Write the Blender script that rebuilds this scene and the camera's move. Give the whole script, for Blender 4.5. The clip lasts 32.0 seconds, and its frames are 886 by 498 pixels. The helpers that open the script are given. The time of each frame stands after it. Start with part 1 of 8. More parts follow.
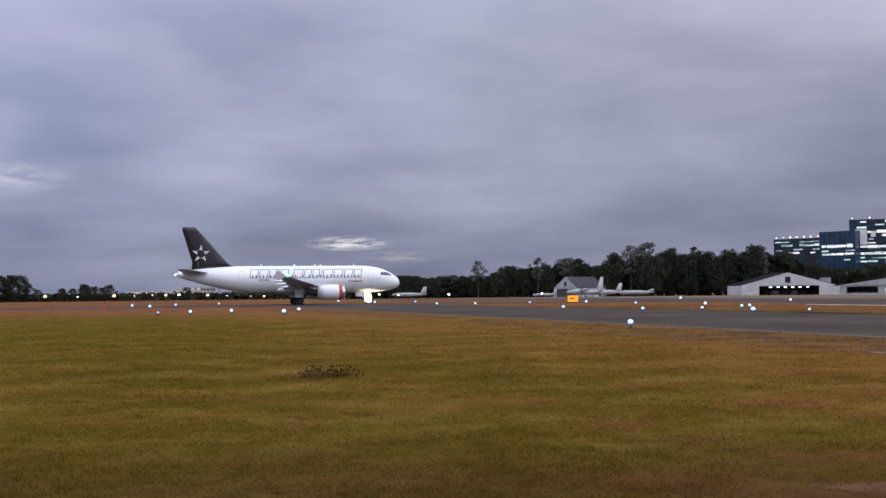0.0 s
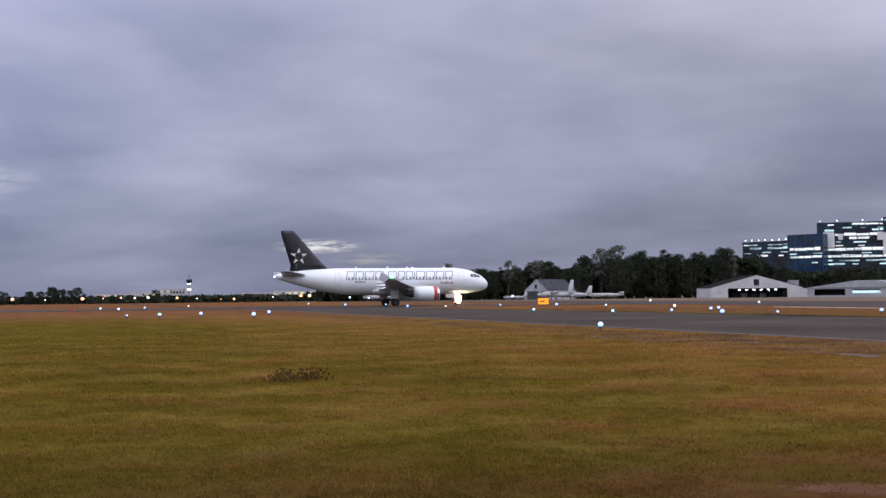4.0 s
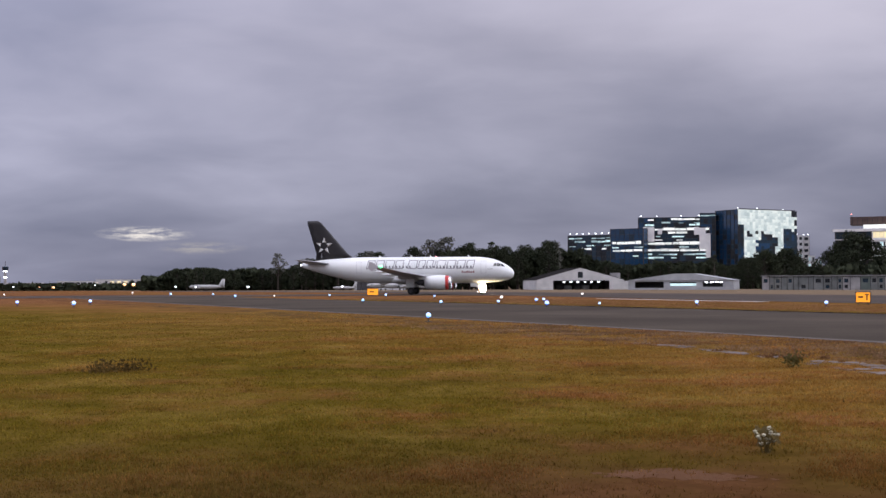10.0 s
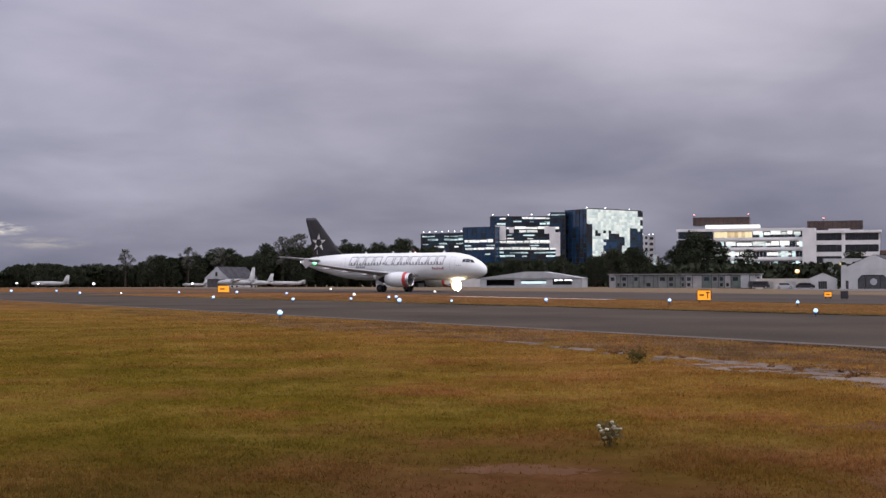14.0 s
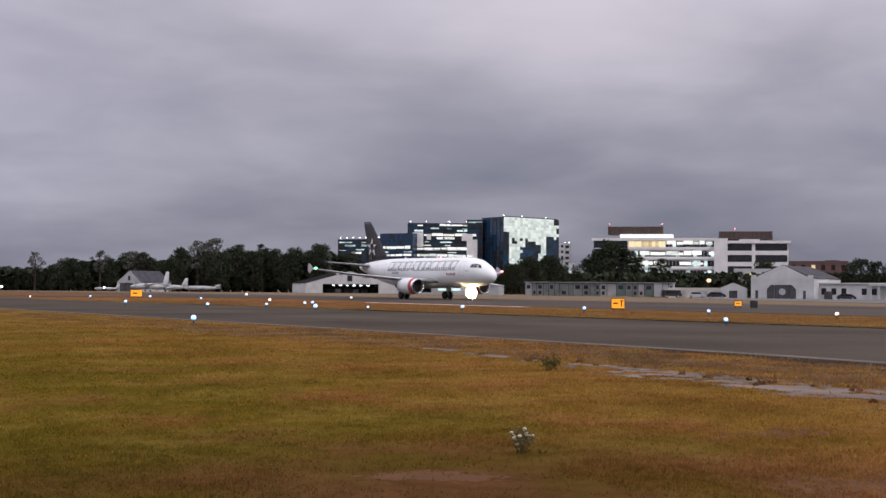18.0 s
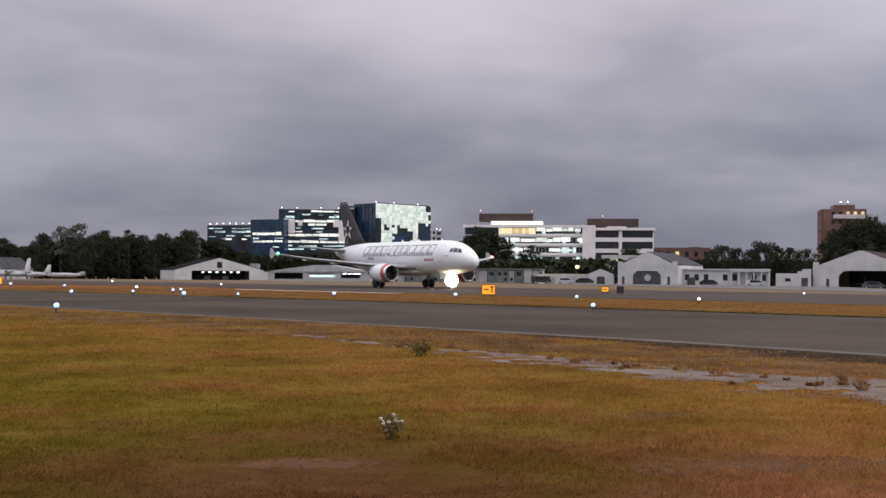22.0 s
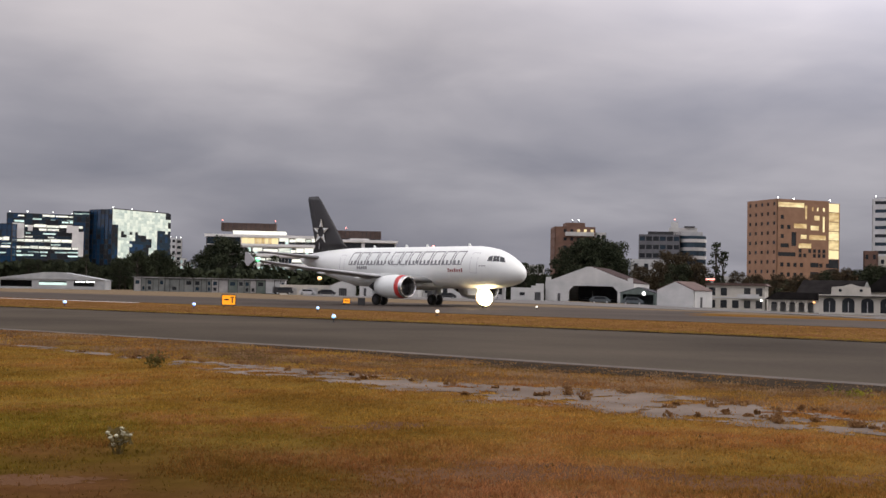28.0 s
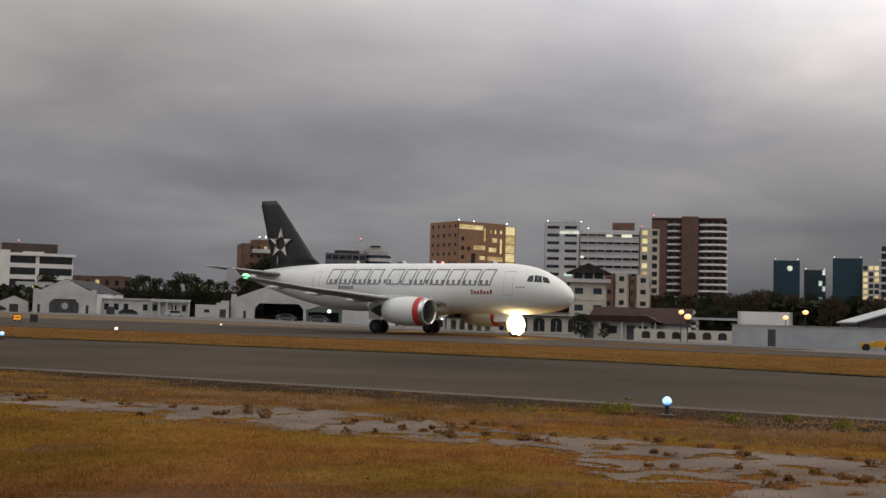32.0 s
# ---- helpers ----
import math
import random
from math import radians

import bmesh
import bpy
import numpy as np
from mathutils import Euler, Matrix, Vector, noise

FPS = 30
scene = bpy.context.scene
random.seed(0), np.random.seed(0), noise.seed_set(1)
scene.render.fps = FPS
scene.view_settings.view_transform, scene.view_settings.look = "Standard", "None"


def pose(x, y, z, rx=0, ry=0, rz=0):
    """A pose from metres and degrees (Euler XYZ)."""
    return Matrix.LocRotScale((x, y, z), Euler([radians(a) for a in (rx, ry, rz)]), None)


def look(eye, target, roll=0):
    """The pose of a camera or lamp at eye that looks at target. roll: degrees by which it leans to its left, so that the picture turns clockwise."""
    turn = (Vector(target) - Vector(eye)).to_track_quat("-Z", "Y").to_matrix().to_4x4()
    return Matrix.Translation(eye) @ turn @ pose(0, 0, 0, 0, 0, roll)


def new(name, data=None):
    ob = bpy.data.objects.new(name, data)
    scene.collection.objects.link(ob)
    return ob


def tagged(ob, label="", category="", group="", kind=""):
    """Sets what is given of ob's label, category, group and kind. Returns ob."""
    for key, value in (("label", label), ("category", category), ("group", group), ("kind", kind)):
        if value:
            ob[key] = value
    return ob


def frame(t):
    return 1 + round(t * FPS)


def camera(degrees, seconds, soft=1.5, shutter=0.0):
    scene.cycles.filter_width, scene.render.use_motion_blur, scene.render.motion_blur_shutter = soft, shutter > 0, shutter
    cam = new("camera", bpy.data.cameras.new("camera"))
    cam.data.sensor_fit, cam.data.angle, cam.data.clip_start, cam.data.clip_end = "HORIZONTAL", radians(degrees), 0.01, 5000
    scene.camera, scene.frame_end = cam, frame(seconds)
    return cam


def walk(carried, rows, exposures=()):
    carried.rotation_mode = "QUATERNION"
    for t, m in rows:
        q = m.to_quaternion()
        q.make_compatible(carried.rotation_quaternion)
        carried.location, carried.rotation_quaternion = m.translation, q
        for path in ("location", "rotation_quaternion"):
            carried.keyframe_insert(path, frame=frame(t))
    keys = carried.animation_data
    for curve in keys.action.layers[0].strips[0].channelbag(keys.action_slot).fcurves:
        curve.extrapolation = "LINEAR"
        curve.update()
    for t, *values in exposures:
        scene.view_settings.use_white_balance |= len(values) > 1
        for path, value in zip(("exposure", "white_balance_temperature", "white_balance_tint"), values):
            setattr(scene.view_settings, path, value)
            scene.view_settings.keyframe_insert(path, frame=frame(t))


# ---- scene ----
# seconds, eye x and y, yaw to the left of +y, pitch, roll
PATH = [
    (0, -0.091, 0.251, 19.96, 2.05, -0.63), (0.5, -0.092, 0.251, 20.08, 2.61, -0.35), (1, -0.090, 0.252, 19.55, 3.09, -0.02), (1.5, -0.087, 0.253, 18.93, 2.90, -0.14),
    (2, -0.088, 0.252, 19.09, 2.83, -0.26), (2.5, -0.089, 0.252, 19.33, 2.86, -0.13), (4.5, -0.083, 0.254, 18.02, 1.87, -0.79), (5, -0.080, 0.255, 17.42, 1.65, -0.79),
    (5.5, -0.078, 0.256, 16.95, 1.44, -0.78), (6, -0.075, 0.256, 16.32, 1.43, -0.79), (6.5, -0.074, 0.257, 15.97, 1.43, -0.73), (7, -0.071, 0.258, 15.45, 1.50, -0.73),
    (7.5, -0.068, 0.258, 14.79, 1.54, -0.83), (8, -0.066, 0.259, 14.36, 1.59, -0.72), (8.5, -0.064, 0.259, 13.79, 1.81, -0.59), (9, -0.060, 0.260, 13.05, 1.89, -0.66),
    (9.5, -0.054, 0.262, 11.76, 1.87, -0.44), (10, -0.049, 0.263, 10.53, 1.65, -0.24), (10.5, -0.044, 0.263, 9.55, 1.54, -0.24), (11, -0.037, 0.265, 7.92, 1.71, -0.25),
    (11.5, -0.032, 0.265, 6.79, 1.83, -0.28), (12, -0.029, 0.266, 6.19, 1.67, -0.38), (12.5, -0.027, 0.266, 5.89, 1.62, -0.14), (13, -0.023, 0.266, 4.94, 1.52, -0.05),
    (13.5, -0.019, 0.266, 4.18, 1.46, -0.14), (14, -0.017, 0.267, 3.58, 1.51, -0.07), (14.5, -0.013, 0.267, 2.76, 1.76, -0.06), (16.5, -0.004, 0.267, 0.84, 2.05, -0.07),
    (17, -0.003, 0.267, 0.56, 1.81, 0.29), (17.5, -0.000, 0.267, 0.10, 1.75, 0.45), (18, 0.002, 0.267, -0.34, 1.83, 0.45), (18.5, 0.002, 0.267, -0.33, 1.78, 0.41),
    (19, 0.003, 0.267, -0.63, 1.78, 0.43), (19.5, 0.009, 0.267, -1.81, 1.88, 0.40), (20, 0.016, 0.267, -3.32, 1.66, 0.44), (20.5, 0.021, 0.266, -4.39, 1.50, 0.57),
    (21, 0.024, 0.266, -5.16, 1.58, 0.44), (21.5, 0.027, 0.266, -5.67, 1.48, 0.37), (22, 0.030, 0.266, -6.41, 1.23, 0.36), (22.5, 0.034, 0.265, -7.23, 1.08, 0.29),
    (23, 0.036, 0.265, -7.77, 1.08, 0.25), (23.5, 0.040, 0.264, -8.62, 1.17, 0.42), (24, 0.043, 0.264, -9.27, 1.10, 0.55), (24.5, 0.044, 0.264, -9.37, 1.53, 0.19),
    (26.5, 0.059, 0.261, -12.76, 1.99, 0.63), (27, 0.069, 0.258, -14.95, 2.02, 0.82), (27.5, 0.077, 0.256, -16.63, 1.77, 0.82), (28, 0.085, 0.253, -18.55, 1.92, 1.13),
    (28.5, 0.092, 0.251, -20.13, 2.12, 1.12), (29, 0.099, 0.248, -21.75, 2.34, 1.25), (29.5, 0.110, 0.244, -24.14, 2.69, 1.56), (30, 0.118, 0.240, -26.12, 3.00, 1.50),
    (30.5, 0.125, 0.236, -27.76, 3.01, 1.44), (31, 0.133, 0.232, -29.73, 2.90, 1.58), (31.5, 0.140, 0.228, -31.41, 3.05, 1.68), (32, 0.147, 0.223, -33.30, 3.10, 1.51),
]

EYE = 1.7
cam = camera(40.29, 32.0, soft=1.5)


def aim(x, y, yaw, pitch, roll):
    a, b = radians(yaw), radians(pitch)
    way = Vector((-math.sin(a) * math.cos(b), math.cos(a) * math.cos(b), math.sin(b)))
    return look((x, y, EYE), Vector((x, y, EYE)) + 10 * way, roll)


walk(cam, [(t, aim(*row)) for t, *row in PATH],
     exposures=((0, 0.04, 6130, 14), (6, 0.05, 6240, 15), (13, 0.08, 6680, 15), (20, 0.12, 6930, 12), (24.0, 0.17, 7100, 10), (27.0, 0.22, 7350, 9), (28.2, 0.12, 7450, 8), (29, 0.02, 7550, 5), (30.2, -0.08, 7700, 3), (32, -0.39, 7880, 3)))

# ---------------------------------------------------------------- sky, sun
world = bpy.data.worlds.new("dusk")
scene.world = world
world.use_nodes = True
wn, wl = world.node_tree.nodes, world.node_tree.links
wn.clear()


def wmath(op, a, b=0.0, clamp=False):
    n = wn.new("ShaderNodeMath")
    n.operation, n.use_clamp = op, clamp
    for i, v in enumerate((a, b)):
        if isinstance(v, (int, float)):
            n.inputs[i].default_value = v
        else:
            wl.new(v, n.inputs[i])
    return n.outputs[0]


w_co = wn.new("ShaderNodeTexCoord")
w_sep = wn.new("ShaderNodeSeparateXYZ")
wl.new(w_co.outputs["Generated"], w_sep.inputs[0])
sx, sy, sz = w_sep.outputs
up = wmath("MAXIMUM", sz, 0.0)
lift = wmath("ADD", up, 0.20)
w_plan = wn.new("ShaderNodeCombineXYZ")
wl.new(wmath("DIVIDE", sx, lift), w_plan.inputs[0])
wl.new(wmath("DIVIDE", sy, lift), w_plan.inputs[1])


def cloud(scale, detail, rough, shift):
    n = wn.new("ShaderNodeTexNoise")
    n.inputs["Scale"].default_value, n.inputs["Detail"].default_value = scale, detail
    n.inputs["Roughness"].default_value, n.inputs["Distortion"].default_value = rough, 0.25
    v = wn.new("ShaderNodeVectorMath")
    v.operation = "ADD"
    v.inputs[1].default_value = shift
    wl.new(w_plan.outputs[0], v.inputs[0])
    wl.new(v.outputs[0], n.inputs["Vector"])
    return n.outputs["Fac"]


banks = cloud(0.62, 4, 0.42, (3.1, 0.4, 0))
wisps = cloud(1.7, 5, 0.48, (7.7, 2.0, 4.0))
mass = wmath("ADD", wmath("MULTIPLY", banks, 0.64), wmath("MULTIPLY", wisps, 0.36))
w_ramp = wn.new("ShaderNodeValToRGB")
wl.new(mass, w_ramp.inputs[0])
stops = w_ramp.color_ramp.elements
stops[0].position, stops[0].color = 0.36, (0.190, 0.197, 0.242, 1)
stops[1].position, stops[1].color = 0.64, (0.440, 0.430, 0.466, 1)
mid = stops.new(0.5)
mid.color = (0.300, 0.298, 0.338, 1)
# overcast: brighter towards the zenith, a darker belt of cloud low over the horizon
east = wmath("ADD", wmath("MULTIPLY", sx, 2.0), -0.55, True)
low_sky = wmath("SUBTRACT", 0.74, wmath("MULTIPLY", east, 0.46))
west = wmath("SUBTRACT", wmath("MULTIPLY", sx, -2.0), 0.2, True)
rise = wmath("MULTIPLY", up, wmath("ADD", wmath("MULTIPLY", west, 1.7), wmath("SUBTRACT", 3.4, wmath("MULTIPLY", east, 1.9))))
bank = wmath("MULTIPLY", east, wmath("ADD", wmath("MULTIPLY", wmath("POWER", wmath("MINIMUM", up, 0.3), 3.0), 120.0), wmath("MULTIPLY", wmath("MAXIMUM", wmath("SUBTRACT", up, 0.3), 0.0), 2.4)))
belt = wmath("MULTIPLY", wmath("ADD", wmath("ADD", low_sky, rise), bank), wmath("ADD", wmath("ADD", 0.90, wmath("MULTIPLY", wmath("MULTIPLY", sx, sx), 0.60)), wmath("MULTIPLY", wmath("MAXIMUM", wmath("SUBTRACT", wmath("MINIMUM", sx, 0.66), 0.30), 0.0), 1.45)))
# slate blue in the west, plain grey in the east
w_tint = wn.new("ShaderNodeMix")
w_tint.data_type = "RGBA"
wl.new(wmath("ADD", wmath("MULTIPLY", sx, 0.75), 0.48, True), w_tint.inputs["Factor"])
w_tint.inputs["A"].default_value, w_tint.inputs["B"].default_value = (0.935, 0.972, 1.09, 1), (0.955, 0.985, 1.075, 1)
w_toned = wn.new("ShaderNodeVectorMath")
w_toned.operation = "MULTIPLY"
wl.new(w_ramp.outputs[0], w_toned.inputs[0])
wl.new(w_tint.outputs["Result"], w_toned.inputs[1])
# bluer low down, warmer overhead
w_height = wn.new("ShaderNodeMix")
w_height.data_type = "RGBA"
wl.new(wmath("MULTIPLY", up, 5.0, True), w_height.inputs["Factor"])
w_height.inputs["A"].default_value, w_height.inputs["B"].default_value = (0.945, 0.985, 1.075, 1), (1.025, 1.0, 0.985, 1)
w_graded = wn.new("ShaderNodeVectorMath")
w_graded.operation = "MULTIPLY"
wl.new(w_toned.outputs[0], w_graded.inputs[0])
wl.new(w_height.outputs["Result"], w_graded.inputs[1])
w_gain = wn.new("ShaderNodeVectorMath")
w_gain.operation = "SCALE"
wl.new(w_graded.outputs[0], w_gain.inputs[0])
wl.new(belt, w_gain.inputs["Scale"])
# bright rifts in the cloud, low in the west
def rift(centre, spread, level, under, tear):
    """Mixes a torn bright opening round a direction into the cloud colour under it."""
    away, flat, far = wn.new("ShaderNodeVectorMath"), wn.new("ShaderNodeVectorMath"), wn.new("ShaderNodeVectorMath")
    away.operation, flat.operation, far.operation = "SUBTRACT", "MULTIPLY", "LENGTH"
    away.inputs[1].default_value, flat.inputs[1].default_value = centre, spread
    wl.new(w_co.outputs["Generated"], away.inputs[0])
    wl.new(away.outputs[0], flat.inputs[0])
    wl.new(flat.outputs[0], far.inputs[0])
    torn = wn.new("ShaderNodeTexNoise")
    torn.inputs["Scale"].default_value, torn.inputs["Detail"].default_value, torn.inputs["Roughness"].default_value = tear, 7, 0.62
    wl.new(flat.outputs[0], torn.inputs["Vector"])
    share = wmath("MULTIPLY", wmath("MULTIPLY", wmath("SUBTRACT", 1.35, far.outputs["Value"], True), 1.2), wmath("MULTIPLY", wmath("SUBTRACT", torn.outputs["Fac"], 0.40, True), 5.0))
    both = wn.new("ShaderNodeMix")
    both.data_type = "RGBA"
    wl.new(wmath("MINIMUM", share, 1.0), both.inputs["Factor"])
    wl.new(under, both.inputs["A"])
    both.inputs["B"].default_value = level
    return both.outputs["Result"]


w_open = rift((-0.4126, 0.9100, 0.0410), (33, 33, 200), (0.82, 0.79, 0.74, 1), w_gain.outputs[0], 1.5)
w_open = rift((-0.372, 0.927, 0.030), (34, 34, 230), (0.36, 0.355, 0.38, 1), w_open, 1.1)
w_open = rift((-0.640, 0.763, 0.094), (24, 24, 95), (0.50, 0.52, 0.60, 1), w_open, 1.2)
w_sky = wn.new("ShaderNodeTexSky")
w_sky.sky_type, w_sky.sun_disc = "NISHITA", False
w_sky.sun_elevation, w_sky.sun_rotation = radians(12), radians(120)
w_clear = wn.new("ShaderNodeVectorMath")
w_clear.operation = "SCALE"
wl.new(w_sky.outputs[0], w_clear.inputs[0])
w_clear.inputs["Scale"].default_value = 0.06
w_mix = wn.new("ShaderNodeMix")
w_mix.data_type = "RGBA"
w_mix.inputs["Factor"].default_value = 0.94
wl.new(w_clear.outputs[0], w_mix.inputs["A"])
wl.new(w_open, w_mix.inputs["B"])
w_bg = wn.new("ShaderNodeBackground")
w_bg.inputs[1].default_value = 1.0
wl.new(w_mix.outputs["Result"], w_bg.inputs[0])
w_out = wn.new("ShaderNodeOutputWorld")
wl.new(w_bg.outputs[0], w_out.inputs[0])

sun_data = bpy.data.lights.new("sun", "SUN")
sun_data.energy, sun_data.angle, sun_data.color = 0.8, radians(40), (1.0, 0.93, 0.84)
sun = new("sun", sun_data)
sun.matrix_world = look((0, 0, 60), (-0.45, 0.35, 58.9))


# ---------------------------------------------------------------- materials
def surf(name, a, b, scale=1.0, rough=0.8, metal=0.0, bump=0.15, fine=12.0, island=False, spec=0.4):
    """A surface between two colours: large stains, fine grain and a little relief, in metres of the object."""
    m = bpy.data.materials.new(name)
    m.use_nodes = True
    n, l = m.node_tree.nodes, m.node_tree.links
    bsdf = n["Principled BSDF"]
    co = n.new("ShaderNodeTexCoord")
    big, small = n.new("ShaderNodeTexNoise"), n.new("ShaderNodeTexNoise")
    for node, s in ((big, scale), (small, scale * fine)):
        node.inputs["Scale"].default_value, node.inputs["Detail"].default_value = s, 4
        l.new(co.outputs["Object"], node.inputs["Vector"])
    add = n.new("ShaderNodeMath")
    add.operation = "MULTIPLY_ADD"
    add.inputs[1].default_value = 0.45
    l.new(small.outputs["Fac"], add.inputs[0])
    half = n.new("ShaderNodeMath")
    half.operation = "MULTIPLY_ADD"
    half.inputs[1].default_value, half.inputs[2].default_value = 1.9, -0.7
    l.new(big.outputs["Fac"], half.inputs[0])
    l.new(half.outputs[0], add.inputs[2])
    last = add.outputs[0]
    rnd = n.new("ShaderNodeObjectInfo").outputs["Random"]
    if island:
        rnd = n.new("ShaderNodeNewGeometry").outputs["Random Per Island"]
    shake = n.new("ShaderNodeMath")
    shake.operation = "MULTIPLY_ADD"
    shake.inputs[1].default_value = 0.7 if island else 0.16
    l.new(rnd, shake.inputs[0])
    l.new(last, shake.inputs[2])
    off = n.new("ShaderNodeMath")
    off.operation, off.use_clamp = "SUBTRACT", True
    off.inputs[1].default_value = 0.35 if island else 0.10
    l.new(shake.outputs[0], off.inputs[0])
    mix = n.new("ShaderNodeMix")
    mix.data_type = "RGBA"
    mix.inputs["A"].default_value, mix.inputs["B"].default_value = (*a, 1), (*b, 1)
    l.new(off.outputs[0], mix.inputs["Factor"])
    l.new(mix.outputs["Result"], bsdf.inputs["Base Color"])
    bsdf.inputs["Roughness"].default_value, bsdf.inputs["Metallic"].default_value = rough, metal
    bsdf.inputs["Specular IOR Level"].default_value = spec
    if bump:
        bp = n.new("ShaderNodeBump")
        bp.inputs["Strength"].default_value, bp.inputs["Distance"].default_value = bump, 0.05
        l.new(small.outputs["Fac"], bp.inputs["Height"])
        l.new(bp.outputs[0], bsdf.inputs["Normal"])
    return m


def glow(name, colour, strength, base=(0.8, 0.8, 0.8)):
    m = bpy.data.materials.new(name)
    m.use_nodes = True
    b = m.node_tree.nodes["Principled BSDF"]
    b.inputs["Base Color"].default_value = (*base, 1)
    b.inputs["Emission Color"].default_value, b.inputs["Emission Strength"].default_value = (*colour, 1), strength
    return m


def lit_room(name, a, b, strength, scale, vary=0.5):
    """A lit window: lamps and ceiling seen through glass, uneven from room to room; also serves as painted cloud glow.
    """
    m = bpy.data.materials.new(name)
    m.use_nodes = True
    n, l = m.node_tree.nodes, m.node_tree.links
    bs = n["Principled BSDF"]
    co, nz = n.new("ShaderNodeTexCoord"), n.new("ShaderNodeTexNoise")
    mp = n.new("ShaderNodeMapping")
    mp.inputs["Scale"].default_value = (scale, scale, scale * 2.5)
    l.new(co.outputs["Object"], mp.inputs[0])
    l.new(mp.outputs[0], nz.inputs["Vector"])
    nz.inputs["Scale"].default_value, nz.inputs["Detail"].default_value = 1.0, 3
    info = n.new("ShaderNodeObjectInfo")
    sm = n.new("ShaderNodeMath")
    sm.operation = "MULTIPLY_ADD"
    sm.inputs[1].default_value = vary
    l.new(info.outputs["Random"], sm.inputs[0])
    l.new(nz.outputs["Fac"], sm.inputs[2])
    rp = n.new("ShaderNodeValToRGB")
    e = rp.color_ramp.elements
    e[0].position, e[0].color, e[1].position, e[1].color = 0.45, (*a, 1), 0.85, (*b, 1)
    l.new(sm.outputs[0], rp.inputs[0])
    bs.inputs["Base Color"].default_value, bs.inputs["Roughness"].default_value = (0.05, 0.06, 0.07, 1), 0.15
    l.new(rp.outputs[0], bs.inputs["Emission Color"])
    bs.inputs["Emission Strength"].default_value = strength
    return m


SLATE = surf("grey_slate_roof", (0.030, 0.030, 0.034), (0.070, 0.069, 0.074), 0.5, 0.85, spec=0.12)
WHITE_WALL = surf("white_plaster", (0.39, 0.40, 0.39), (0.56, 0.56, 0.54), 0.35, 0.85)
CABIN_GLASS = surf("cabin_window_glass", (0.13, 0.14, 0.15), (0.20, 0.21, 0.22), 0.6, 0.2, 0, 0.0)
OUTLINE = surf("pale_grey_outline", (0.42, 0.43, 0.44), (0.52, 0.53, 0.54), 1.0, 0.5, 0, 0.0)
CREAM_WALL = surf("cream_plaster", (0.40, 0.38, 0.33), (0.56, 0.53, 0.46), 0.35, 0.85)
GREY_WALL = surf("grey_plaster", (0.30, 0.31, 0.31), (0.46, 0.46, 0.45), 0.5, 0.85)
TIN = surf("weathered_sheet_metal", (0.20, 0.20, 0.20), (0.40, 0.40, 0.39), 0.4, 0.55, 0.3)
PALE_TIN = surf("pale_sheet_metal", (0.30, 0.32, 0.33), (0.46, 0.48, 0.48), 0.4, 0.5, 0.2)
DARK_ROOF = surf("dark_roofing", (0.009, 0.008, 0.008), (0.024, 0.022, 0.021), 0.6, 0.95, spec=0.02)
TILE_ROOF = surf("clay_tile_roof", (0.065, 0.040, 0.033), (0.120, 0.074, 0.060), 0.8, 0.85)
SLATE_WALL = surf("slate_grey_plaster", (0.085, 0.090, 0.100), (0.150, 0.156, 0.168), 0.4, 0.85)
BRICK_TAN = surf("tan_brick", (0.220, 0.124, 0.074), (0.308, 0.178, 0.112), 0.35, 0.85)
BRICK_RED = surf("red_brick", (0.088, 0.051, 0.042), (0.152, 0.085, 0.068), 0.35, 0.85)
BRICK_BROWN = surf("brown_brick", (0.115, 0.066, 0.048), (0.190, 0.108, 0.078), 0.35, 0.85)
DARK_GLASS = surf("dark_window_glass", (0.012, 0.015, 0.018), (0.030, 0.034, 0.038), 0.3, 0.12, 0, 0.0)
BLUE_GLASS = surf("blue_curtain_glass", (0.008, 0.030, 0.070), (0.020, 0.068, 0.135), 0.05, 0.10, 0, 0.0, spec=0.6)
STEEL_GLASS = surf("grey_blue_glass", (0.008, 0.020, 0.034), (0.024, 0.052, 0.074), 0.1, 0.12, 0, 0.0, spec=0.6)
DARK_STEEL = surf("dark_steel", (0.025, 0.026, 0.028), (0.06, 0.06, 0.062), 1.0, 0.6, 0.4)
DOOR_PAINT = surf("dark_grey_door_paint", (0.035, 0.037, 0.040), (0.085, 0.085, 0.085), 0.7, 0.7)
GREEN_PAINT = surf("dull_green_paint", (0.06, 0.085, 0.075), (0.13, 0.16, 0.145), 0.7, 0.7)
CONCRETE = surf("weathered_concrete", (0.22, 0.22, 0.21), (0.36, 0.35, 0.33), 0.25, 0.9)
LAMP_COOL = glow("cool_lamp", (0.85, 0.93, 1.0), 4.0)
PALE_WALL = surf("pale_blue_grey_plaster", (0.42, 0.44, 0.45), (0.56, 0.58, 0.59), 0.3, 0.85)
OFFICE_WHITE = surf("clean_white_cladding", (0.60, 0.61, 0.60), (0.76, 0.76, 0.74), 0.3, 0.8)
BOARDS = surf("grey_weathered_boards", (0.050, 0.050, 0.050), (0.110, 0.108, 0.104), 1.2, 0.85)
TEAL_GLASS = surf("teal_curtain_glass", (0.006, 0.030, 0.045), (0.014, 0.060, 0.082), 0.06, 0.12, 0, 0.0, spec=0.5)
LAMP_WARM = glow("warm_lamp", (1.0, 0.47, 0.12), 1.9)
LAMP_RED = glow("red_lamp", (1.0, 0.16, 0.12), 2.5)
